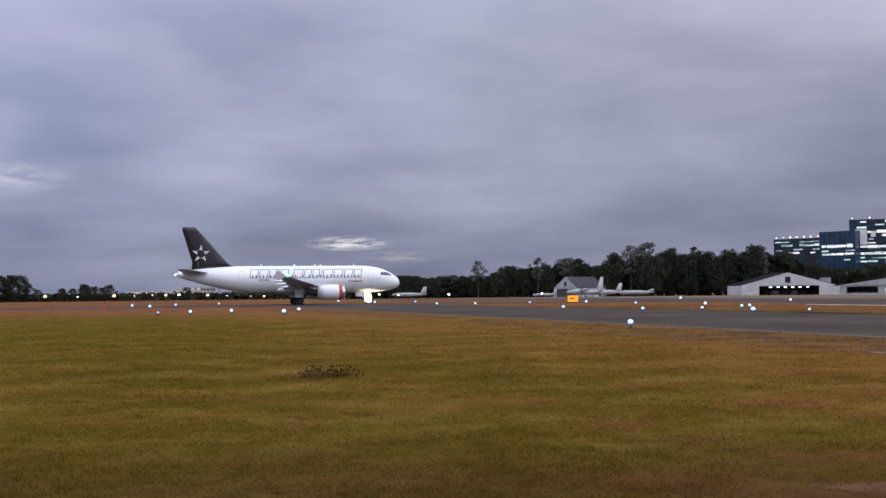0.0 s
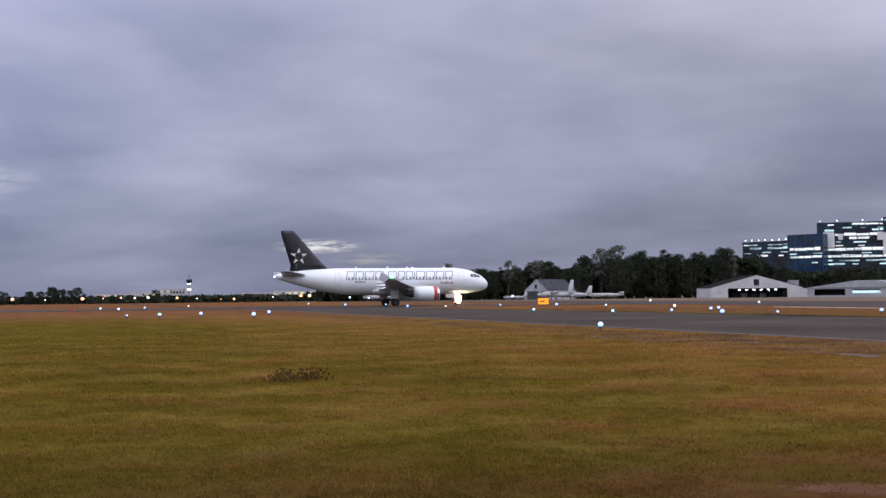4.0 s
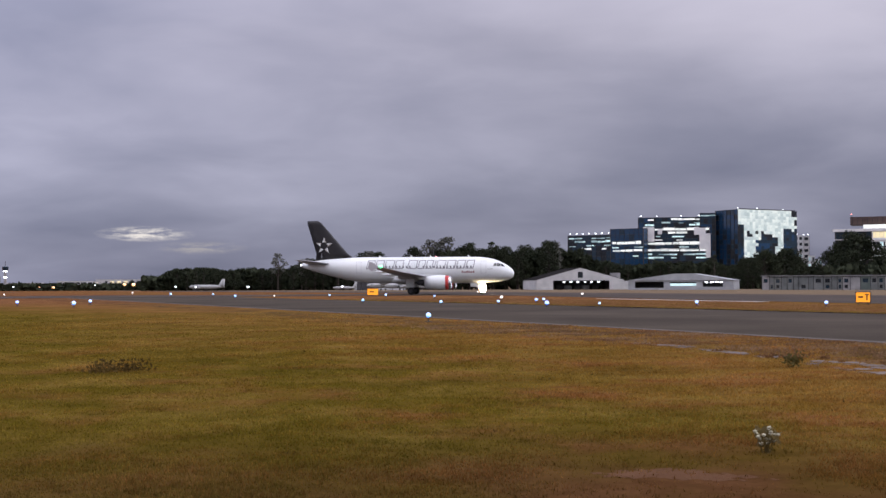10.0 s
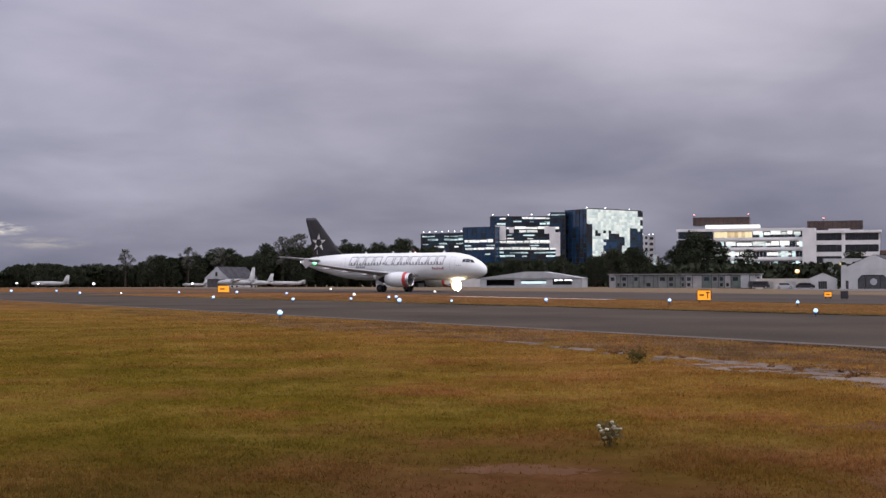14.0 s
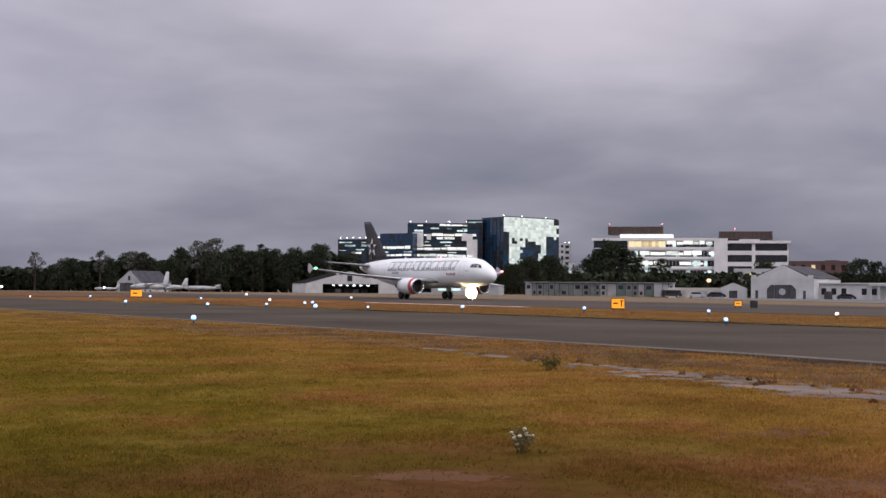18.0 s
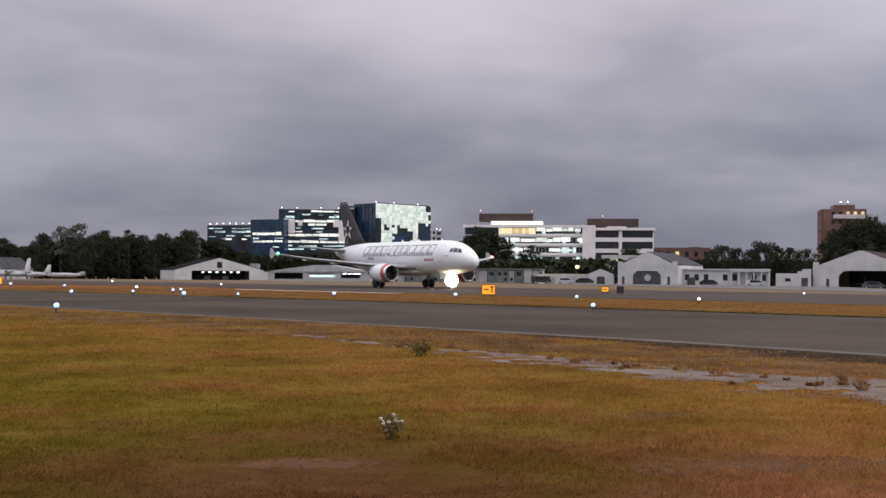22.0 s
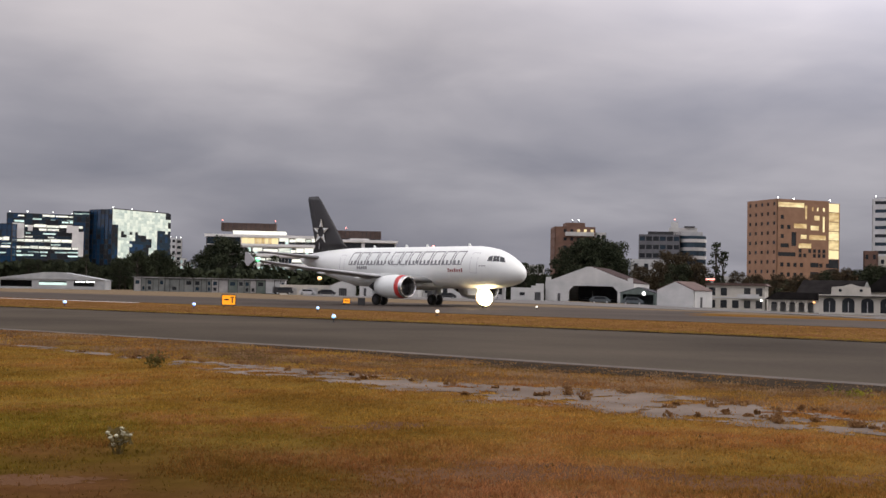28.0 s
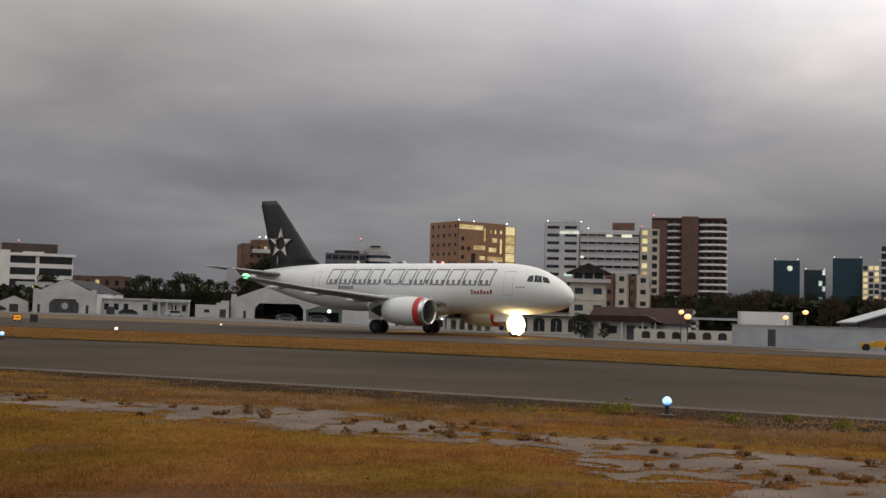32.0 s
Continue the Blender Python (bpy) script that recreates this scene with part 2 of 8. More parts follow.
LIT_COOL = lit_room("cool_lit_rooms", (0.10, 0.17, 0.19), (0.68, 0.93, 0.96), 1.05, 0.3)
LIT_WHITE = lit_room("white_lit_rooms", (0.46, 0.54, 0.53), (0.97, 1.0, 0.98), 1.08, 0.30)
# sky reflection on the tower's glass, put in as emission
CLOUD_GLOW = lit_room("mirrored_cloud_glow", (0.40, 0.50, 0.50), (0.90, 0.96, 0.90), 0.98, 0.10, 0.26)
LIT_WARM = lit_room("warm_lit_rooms", (0.50, 0.33, 0.14), (1.0, 0.86, 0.52), 0.95, 0.25)
AIR_WHITE = surf("white_aircraft_paint", (0.65, 0.69, 0.67), (0.77, 0.80, 0.77), 0.22, 0.32, 0, 0.02, spec=0.5)
AIR_GREY = surf("grey_aircraft_paint", (0.30, 0.31, 0.32), (0.42, 0.42, 0.43), 0.4, 0.4, 0, 0.02)
AIR_BLACK = surf("black_fin_paint", (0.012, 0.012, 0.013), (0.028, 0.027, 0.026), 0.5, 0.4, 0, 0.02)
AIR_RED = surf("red_cowl_paint", (0.42, 0.03, 0.03), (0.58, 0.06, 0.05), 0.8, 0.4, 0, 0.02)
BARE_METAL = surf("polished_metal", (0.50, 0.50, 0.50), (0.70, 0.70, 0.70), 1.0, 0.25, 0.9, 0.0)
TYRE = surf("tyre_rubber", (0.010, 0.010, 0.010), (0.028, 0.027, 0.026), 2.0, 0.9)
ORANGE_SIGN = glow("lit_orange_panel", (1.0, 0.36, 0.02), 0.75, (0.7, 0.30, 0.02))
BLACK_PAINT = surf("black_paint", (0.012, 0.012, 0.012), (0.03, 0.03, 0.03), 2.0, 0.6)
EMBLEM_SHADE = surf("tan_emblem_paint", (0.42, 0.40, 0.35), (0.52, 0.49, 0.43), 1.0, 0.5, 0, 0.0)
RED_LETTER = surf("dark_red_lettering", (0.20, 0.045, 0.04), (0.28, 0.07, 0.06), 2.0, 0.5, 0, 0.0)
GREY_LETTER = surf("dark_grey_lettering", (0.17, 0.175, 0.18), (0.23, 0.235, 0.24), 2.0, 0.5, 0, 0.0)
BARK = surf("bark", (0.022, 0.018, 0.014), (0.055, 0.044, 0.032), 1.5, 0.95, island=False)
LEAVES = surf("dark_foliage", (0.014, 0.019, 0.012), (0.044, 0.052, 0.029), 0.35, 0.9, 0, 0.0, island=True, spec=0.05)
# olive-brown leaves, with the landing light's warm glare put into their colour
GLARE_LEAVES = surf("glare_tinted_brown_foliage", (0.030, 0.024, 0.015), (0.080, 0.060, 0.036), 0.35, 0.9, 0, 0.0, island=True, spec=0.05)
THIN_LEAVES = surf("grey_green_foliage", (0.05, 0.055, 0.045), (0.12, 0.12, 0.095), 0.35, 0.8, 0, 0.0, island=True)


# ---------------------------------------------------------------- mesh helpers
def part(name, bm, material, parent=None, label="", smooth=False):
    me = bpy.data.meshes.new(name)
    if smooth:
        for f in bm.faces:
            f.smooth = True
    bm.to_mesh(me)
    bm.free()
    me.materials.append(material)
    ob = new(name, me)
    ob.parent = parent
    if label:
        ob["label"] = label
    return ob


def box(bm, x0, x1, y0, y1, z0, z1):
    v = [bm.verts.new(p) for p in ((x0, y0, z0), (x1, y0, z0), (x1, y1, z0), (x0, y1, z0), (x0, y0, z1), (x1, y0, z1), (x1, y1, z1), (x0, y1, z1))]
    for f in ((3, 2, 1, 0), (4, 5, 6, 7), (0, 1, 5, 4), (1, 2, 6, 5), (2, 3, 7, 6), (3, 0, 4, 7)):
        bm.faces.new([v[i] for i in f])
    return bm


def boxes(*dims):
    bm = bmesh.new()
    for d in dims:
        box(bm, *d)
    return bm


def prism(bm, outline, y0, y1):
    """A slab between y0 and y1 with an outline in x and z, anticlockwise seen from the front."""
    a = [bm.verts.new((x, y0, z)) for x, z in outline]
    b = [bm.verts.new((x, y1, z)) for x, z in outline]
    n = len(a)
    bm.faces.new(a)
    bm.faces.new(b[::-1])
    for i in range(n):
        bm.faces.new((a[(i + 1) % n], a[i], b[i], b[(i + 1) % n]))
    return bm


def rings(bm, loops, close=True):
    """Skins a row of closed loops of points; caps both ends."""
    vs = [[bm.verts.new(p) for p in loop] for loop in loops]
    n = len(vs[0])
    for a, b in zip(vs, vs[1:]):
        for i in range(n):
            bm.faces.new((a[i], a[(i + 1) % n], b[(i + 1) % n], b[i]))
    if close:
        bm.faces.new(vs[0][::-1])
        bm.faces.new(vs[-1])
    bmesh.ops.recalc_face_normals(bm, faces=bm.faces)
    return bm


def tube(bm, a, b, r0, r1=None, n=10):
    a, b, r1 = Vector(a), Vector(b), r0 if r1 is None else r1
    q = (b - a).to_track_quat("Z", "Y")
    ring = [(math.cos(2 * math.pi * i / n), math.sin(2 * math.pi * i / n)) for i in range(n)]
    return rings(bm, [[a + q @ Vector((c * r0, s * r0, 0)) for c, s in ring], [b + q @ Vector((c * r1, s * r1, 0)) for c, s in ring]])


def turned(bm, profile, centre, axis="x", n=20, close=True):
    """A body of revolution: profile rows of (along, radius)."""
    loops = []
    for s, r in profile:
        loop = []
        for i in range(n):
            c, d = r * math.cos(2 * math.pi * i / n), r * math.sin(2 * math.pi * i / n)
            p = {"x": (s, c, d), "y": (c, s, d), "z": (c, d, s)}[axis]
            loop.append(Vector(centre) + Vector(p))
        loops.append(loop)
    return rings(bm, loops, close)


def wall(bm, x0, x1, z0, z1, y0, y1, holes=()):
    """A wall with openings through it. holes: (x0, x1, z0, z1)."""
    xs = sorted({x0, x1, *[min(max(h[i], x0), x1) for h in holes for i in (0, 1)]})
    zs = sorted({z0, z1, *[min(max(h[i], z0), z1) for h in holes for i in (2, 3)]})
    nx, nz = len(xs) - 1, len(zs) - 1
    solid = {(i, j) for i in range(nx) for j in range(nz) if not any(h[0] < (xs[i] + xs[i + 1]) / 2 < h[1] and h[2] < (zs[j] + zs[j + 1]) / 2 < h[3] for h in holes)}
    corners = {}

    def at(i, j, y):
        if (i, j, y) not in corners:
            corners[i, j, y] = bm.verts.new((xs[i], y, zs[j]))
        return corners[i, j, y]
    for i, j in sorted(solid):
        bm.faces.new((at(i, j, y0), at(i + 1, j, y0), at(i + 1, j + 1, y0), at(i, j + 1, y0)))
        bm.faces.new((at(i, j + 1, y1), at(i + 1, j + 1, y1), at(i + 1, j, y1), at(i, j, y1)))
        for (p, q), a, b in (((i, j - 1), (i + 1, j), (i, j)), ((i + 1, j), (i + 1, j + 1), (i + 1, j)), ((i, j + 1), (i, j + 1), (i + 1, j + 1)), ((i - 1, j), (i, j), (i, j + 1))):
            if (p, q) not in solid:
                bm.faces.new((at(*a, y0), at(*b, y0), at(*b, y1), at(*a, y1)))
    return bm


def thing(name, label, category, x=0, y=0, z=0, turn=0, group=""):
    ob = new(name)
    ob.matrix_basis = pose(x, y, z, 0, 0, turn)
    ob.empty_display_size = 0.5
    return tagged(ob, label, category, group)


def spot(az, d):
    return d * math.sin(radians(az)), d * math.cos(radians(az))


# ---------------------------------------------------------------- ground
SLOPE = ((-180, 250, 0.0), (-60, 250, 0.002), (8, 250, 0.0036), (16, 250, 0.011), (25, 225, 0.012), (31, 150, 0.012), (40, 96, 0.015), (47, 78, 0.014), (60, 66, 0.014), (90, 60, 0.01), (180, 250, 0.0))


def ground_z(x, y):
    """The field is level; past the far taxiway it falls gently towards the buildings."""
    az, d = math.degrees(math.atan2(x, y)), math.hypot(x, y)
    for (a0, d0, s0), (a1, d1, s1) in zip(SLOPE, SLOPE[1:]):
        if a0 <= az <= a1:
            k = (az - a0) / (a1 - a0)
            return max(-1.5, -(s0 + k * (s1 - s0)) * max(0.0, d - d0 - k * (d1 - d0)))
    return 0.0


def on_ground(az, d):
    x, y = spot(az, d)
    return x, y, ground_z(x, y)


def turf_colours():
    """The colours of the field over its plan, shared by the ground and the blades that grow on it."""
    tree = bpy.data.node_groups.new("turf_colours", "ShaderNodeTree")
    tree.interface.new_socket("Color", in_out="OUTPUT", socket_type="NodeSocketColor")
    tree.interface.new_socket("Height", in_out="OUTPUT", socket_type="NodeSocketFloat")
    n, l = tree.nodes, tree.links
    done = n.new("NodeGroupOutput")
    co = n.new("ShaderNodeTexCoord").outputs["Object"]

    def noise_at(scale, detail=5, stretch=(1, 1, 1), rough=0.55):
        mp, nz = n.new("ShaderNodeMapping"), n.new("ShaderNodeTexNoise")
        mp.inputs["Scale"].default_value = stretch
        l.new(co, mp.inputs[0])
        l.new(mp.outputs[0], nz.inputs["Vector"])
        nz.inputs["Scale"].default_value, nz.inputs["Detail"].default_value, nz.inputs["Roughness"].default_value = scale, detail, rough
        return nz.outputs["Fac"]

    def calc(op, a, b=0.0, c=0.0, clamp=False):
        q = n.new("ShaderNodeMath")
        q.operation, q.use_clamp = op, clamp
        for i, v in enumerate((a, b, c)):
            if isinstance(v, (int, float)):
                q.inputs[i].default_value = v
            else:
                l.new(v, q.inputs[i])
        return q.outputs[0]

    def along(vector):
        q = n.new("ShaderNodeVectorMath")
        q.operation = "DOT_PRODUCT"
        l.new(co, q.inputs[0])
        q.inputs[1].default_value = vector
        return q.outputs["Value"]

    def ramp(fac, *rows):
        q = n.new("ShaderNodeValToRGB")
        e = q.color_ramp.elements
        e[0].position, e[0].color = rows[0][0], (*rows[0][1], 1)
        e[1].position, e[1].color = rows[-1][0], (*rows[-1][1], 1)
        for p, c in rows[1:-1]:
            e.new(p).color = (*c, 1)
        l.new(fac, q.inputs[0])
        return q.outputs[0]

    def blend(fac, a, b):
        q = n.new("ShaderNodeMix")
        q.data_type = "RGBA"
        l.new(fac, q.inputs["Factor"])
        for key, v in (("A", a), ("B", b)):
            if isinstance(v, tuple):
                q.inputs[key].default_value = (*v, 1)
            else:
                l.new(v, q.inputs[key])
        return q.outputs["Result"]

    across = along((0.8, 0.6, 0.0))
    broad, patch, tuft, grit = noise_at(0.07), noise_at(0.35), noise_at(2.2, 6), noise_at(14, 4)
    mixed = calc("ADD", calc("MULTIPLY", patch, 0.5), calc("ADD", calc("MULTIPLY", tuft, 0.3), calc("MULTIPLY", grit, 0.2)))
    # green in the open field, straw and rust towards the pavement
    reach = n.new("ShaderNodeVectorMath")
    reach.operation = "LENGTH"
    l.new(co, reach.inputs[0])
    far_off = calc("ADD", calc("MULTIPLY_ADD", reach.outputs["Value"], 0.022, -1.80), calc("MULTIPLY_ADD", noise_at(0.05, 6, (1.0, 1.0, 1.0), 0.65), 2.6, -1.3), 0, True)
    dry = calc("ADD", calc("ADD", calc("MULTIPLY_ADD", across, 0.060, -0.44), far_off), calc("ADD", calc("MULTIPLY_ADD", broad, 1.8, -0.90), calc("MULTIPLY", calc("MULTIPLY", along((1.0, 0.0, 0.0)), 0.1, 0, True), 0.45)), 0, True)
    green = ramp(mixed, (0.36, (0.050, 0.036, 0.005)), (0.50, (0.080, 0.055, 0.008)), (0.64, (0.116, 0.077, 0.012)))
    straw = ramp(mixed, (0.36, (0.090, 0.045, 0.012)), (0.50, (0.140, 0.072, 0.020)), (0.64, (0.200, 0.113, 0.034)))
    field = blend(dry, green, straw)
    # reddish-brown patches of a few strides, dark worn ones and yellow ones
    bands = noise_at(0.36, 7, (1.0, 1.0, 1.0), 0.66)
    field = blend(calc("MULTIPLY", calc("MULTIPLY_ADD", bands, 6.5, -3.10, True), calc("MULTIPLY_ADD", along((1.0, 0.0, 0.0)), 0.025, 0.78, True)), field, ramp(mixed, (0.36, (0.072, 0.027, 0.010)), (0.50, (0.112, 0.045, 0.017)), (0.64, (0.162, 0.070, 0.028))))
    field = blend(calc("MULTIPLY", calc("MULTIPLY_ADD", noise_at(0.7, 6, (1.0, 1.0, 1.0), 0.62), 6.0, -3.45, True), 0.75), field, (0.052, 0.035, 0.010))
    field = blend(calc("MULTIPLY", calc("MULTIPLY_ADD", noise_at(0.42, 7, (1.0, 1.0, 1.0), 0.68), 3.8, -1.78, True), 0.70), field, (0.168, 0.112, 0.027))
    # rust-red earth and dead grass on the far verges
    run = along((0.6, -0.8, 0.0))
    far = calc("ADD", calc("MULTIPLY", far_off, calc("MULTIPLY_ADD", across, -0.2, 10.0, True)), calc("MULTIPLY", calc("MULTIPLY", calc("SUBTRACT", across, 50.0, 0, True), calc("MULTIPLY_ADD", run, -0.03, -2.2, True)), calc("MULTIPLY_ADD", broad, 3.0, -0.7, True)), 0, True)
    rust = ramp(mixed, (0.36, (0.070, 0.031, 0.014)), (0.50, (0.140, 0.064, 0.028)), (0.64, (0.215, 0.115, 0.048)))
    field = blend(far, field, rust)
    # pale dusty ground along the hangars
    field = blend(calc("MULTIPLY_ADD", across, 0.12, -12.0, True), field, ramp(mixed, (0.30, (0.105, 0.076, 0.048)), (0.55, (0.155, 0.118, 0.078)), (0.75, (0.215, 0.172, 0.120))))
    # darker turf within some 15 m of the eye, reddish before the old paving and paler beside it
    nearby = calc("MULTIPLY_ADD", reach.outputs["Value"], -0.16, 2.45, True)
    field = blend(calc("MULTIPLY", calc("MULTIPLY", nearby, calc("MULTIPLY_ADD", along((1.0, 0.0, 0.0)), -0.25, 1.2, True)), calc("MULTIPLY_ADD", patch, 3.0, -0.60, True)), field, ramp(mixed, (0.36, (0.026, 0.017, 0.004)), (0.50, (0.046, 0.028, 0.008)), (0.64, (0.078, 0.046, 0.014))))
    close = calc("MULTIPLY", calc("MULTIPLY", nearby, calc("MULTIPLY_ADD", along((1.0, 0.0, 0.0)), 0.25, 0.9, True)), calc("MULTIPLY_ADD", patch, 3.5, -1.0, True))
    tone = calc("MULTIPLY_ADD", along((1.0, 0.0, 0.0)), 0.25, -0.5, True)
    field = blend(close, field, blend(tone, ramp(mixed, (0.36, (0.042, 0.016, 0.008)), (0.50, (0.070, 0.029, 0.014)), (0.64, (0.108, 0.048, 0.024))), ramp(mixed, (0.36, (0.100, 0.045, 0.020)), (0.50, (0.160, 0.076, 0.036)), (0.64, (0.215, 0.112, 0.058)))))
    # darker soil in the verge beside the taxiway
    edge = calc("MULTIPLY", calc("MULTIPLY_ADD", calc("ABSOLUTE", calc("SUBTRACT", across, 23.0)), -0.33, 1.25, True), calc("MULTIPLY_ADD", noise_at(0.5, 6), 4.0, -1.7, True))
    field = blend(edge, field, ramp(mixed, (0.3, (0.022, 0.017, 0.012)), (0.7, (0.075, 0.055, 0.035))))
    l.new(field, done.inputs["Color"])
    l.new(calc("ADD", tuft, calc("MULTIPLY", grit, 0.5)), done.inputs["Height"])
    return tree


TURF = turf_colours()


def ground_material():
    m = bpy.data.materials.new("dry_field_grass")
    m.use_nodes = True
    n, l = m.node_tree.nodes, m.node_tree.links
    bs, turf, bp = n["Principled BSDF"], n.new("ShaderNodeGroup"), n.new("ShaderNodeBump")
    turf.node_tree = TURF
    bs.inputs["Roughness"].default_value, bs.inputs["Specular IOR Level"].default_value = 1.0, 0.0
    l.new(turf.outputs["Color"], bs.inputs["Base Color"])
    bp.inputs["Strength"].default_value, bp.inputs["Distance"].default_value = 0.3, 0.08
    l.new(turf.outputs["Height"], bp.inputs["Height"])
    l.new(bp.outputs[0], bs.inputs["Normal"])
    return m


GRASS_GROUND = ground_material()


def build_ground():
    azs = sorted({-180 + 3 * i for i in range(121)} | {a for a, _, _ in SLOPE})
    azs = [a for a in azs if a < 180]
    ds = [0.5, 2, 4, 7, 10, 15, 20, 30, 40, 55, 60, 66, 78, 87, 96, 110, 125, 150, 175, 200, 225, 250, 275, 300, 340, 400, 500, 700, 1100, 2000, 4500]
    verts = [(0, 0, 0)] + [(*spot(a, d), ground_z(*spot(a, d))) for d in ds for a in azs]
    n, faces = len(azs), []
    faces += [(0, 1 + (i + 1) % n, 1 + i) for i in range(n)]
    for r in range(len(ds) - 1):
        a, b = 1 + r * n, 1 + (r + 1) * n
        faces += [(a + i, a + (i + 1) % n, b + (i + 1) % n, b + i) for i in range(n)]
    me = bpy.data.meshes.new("ground")
    me.from_pydata(verts, [], faces)
    me.materials.append(GRASS_GROUND)
    tagged(new("ground", me), "wide field of mown dry grass, green and rust, with gravel scars", "ground", kind="structure")


build_ground()


def lane(s, n):
    """A point by its distance along and across the near taxiway."""
    return 0.6 * s + 0.8 * n, -0.8 * s + 0.6 * n


def ribbon(name, rows, material, label, category, lift=0.012, thick=0.03, cols=6):
    """A draped strip of paving; rows of ((x, y) of one edge, (x, y) of the other)."""
    bm = bmesh.new()
    top, low = [], []
    for a, b in rows:
        line, base = [], []
        for i in range(cols + 1):
            x, y = a[0] + (b[0] - a[0]) * i / cols, a[1] + (b[1] - a[1]) * i / cols
            z = ground_z(x, y)
            line.append(bm.verts.new((x, y, z + lift)))
            base.append(bm.verts.new((x, y, z + lift - thick)))
        top.append(line)
        low.append(base)
    for j in range(len(rows) - 1):
        for i in range(cols):
            bm.faces.new((top[j][i], top[j][i + 1], top[j + 1][i + 1], top[j + 1][i]))
        for i in (0, cols):
            bm.faces.new((top[j][i], top[j + 1][i], low[j + 1][i], low[j][i]))
    bmesh.ops.recalc_face_normals(bm, faces=bm.faces)
    return tagged(part(name, bm, material), label, category, kind="structure")


ASPHALT = surf("worn_asphalt", (0.031, 0.025, 0.018), (0.077, 0.063, 0.047), 0.10, 0.95, 0, 0.3, 60.0, spec=0.05)
ASPHALT_FAR = surf("pale_worn_asphalt", (0.043, 0.035, 0.029), (0.079, 0.065, 0.053), 0.07, 0.95, 0, 0.3, 60.0, spec=0.05)
APRON = surf("apron_concrete", (0.090, 0.087, 0.083), (0.142, 0.133, 0.123), 0.08, 0.92, 0, 0.2, 40.0, spec=0.15)
LINE_WHITE = surf("worn_white_paint", (0.30, 0.29, 0.28), (0.52, 0.51, 0.49), 1.5, 0.7)
SHOULDER = surf("pale_shoulder", (0.070, 0.059, 0.050), (0.125, 0.105, 0.088), 0.6, 0.95, spec=0.1)

# near taxiway: edges across at stations along it
EDGES = ((-420, 27, 50), (-200, 27, 49), (-110, 27, 47.5), (-75, 26.8, 48.5), (-35, 26.6, 48.8), (-20, 26.3, 48.2), (-10, 25.2, 46.8), (0, 23.8, 42.5), (10, 22.4, 38.5), (22, 20.8, 35), (50, 17, 30))
ribbon("taxiway", [(lane(s, a), lane(s, b)) for s, a, b in EDGES], ASPHALT, "worn dark asphalt taxiway between dry grass verges", "taxiway")
ribbon("taxiway_edge", [(lane(s, a - 0.55), lane(s, a + 0.05)) for s, a, b in EDGES], SHOULDER, "pale worn edge strip along the asphalt taxiway", "edge line", 0.018, 0.03, 1)

DARK_VERGE = surf("dark_verge_soil_and_shade", (0.012, 0.009, 0.006), (0.050, 0.034, 0.020), 1.6, 0.95, spec=0.02)
# dark ribbon painted for the shadow line at the asphalt's far edge
ribbon("verge_edge", [(lane(s, b + 0.0), lane(s, b + 0.55)) for s, a, b in EDGES[2:]], DARK_VERGE, "dark strip for the shaded edge between asphalt and dry grass", "verge", 0.024, 0.03, 1)

PLANE = [(0, -70.5, 174.1, 33.6), (1, -66.8, 177.0, 33.8), (2, -63.0, 179.9, 33.9), (3, -59.1, 182.8, 33.7), (4, -54.9, 185.5, 33.0), (5, -50.4, 188.0, 31.5),
         (6, -45.6, 189.9, 28.9), (7, -40.5, 191.1, 24.9), (8, -35.1, 191.4, 19.6), (9, -29.3, 190.8, 13.4), (10, -23.8, 189.3, 6.3), (11, -18.4, 187.1, -1.4),
         (12, -13.3, 184.2, -9.5), (13, -8.7, 181.0, -18.1), (14, -4.7, 177.5, -26.8), (15, -1.2, 173.8, -35.3), (16, 2.0, 169.9, -43.1), (17, 4.9, 165.7, -49.7),
         (18, 7.8, 161.3, -54.8), (19, 10.6, 156.7, -58.3), (20, 13.5, 151.8, -60.0), (21, 16.6, 146.8, -61.3), (22, 19.8, 141.5, -62.4), (23, 23.3, 135.9, -63.7),
         (24, 26.9, 129.9, -64.6), (25, 30.7, 124.0, -64.8), (26, 34.55, 117.6, -64.8), (27, 38.6, 110.9, -64.8), (28, 42.8, 103.8, -64.7), (29, 47.1, 96.7, -65.0),
         (30, 51.4, 89.2, -65.4), (31, 55.7, 81.3, -66.2), (32, 60.2, 73.1, -67.5)]

# far taxiway, parallel to the near one, with the link along which the airliner comes
FAR = ((-420, 92, 118), (-230, 90, 118), (-160, 86, 118), (-110, 78, 118), (-75, 73, 116), (-45, 71, 112), (-20, 70, 110), (0, 66, 106), (20, 60, 98), (60, 52, 88))
ribbon("taxiway", [(lane(s, a), lane(s, b)) for s, a, b in FAR], ASPHALT_FAR, "far asphalt taxiway in front of the hangars", "taxiway", 0.020)
LINK = [(-120, 142), (-95, 157), (-70, 172), (-50, 184), (-32, 188), (-16, 181)]
link_rows = []
for i, (x, y) in enumerate(LINK):
    a, b = LINK[max(0, i - 1)], LINK[min(len(LINK) - 1, i + 1)]
    d = Vector((b[0] - a[0], b[1] - a[1])).normalized()
    link_rows.append(((x - d.y * 14, y + d.x * 14), (x + d.y * 14, y - d.x * 14)))
ribbon("taxiway_link", link_rows, ASPHALT_FAR, "curved asphalt link between the two taxiways", "taxiway", 0.028)
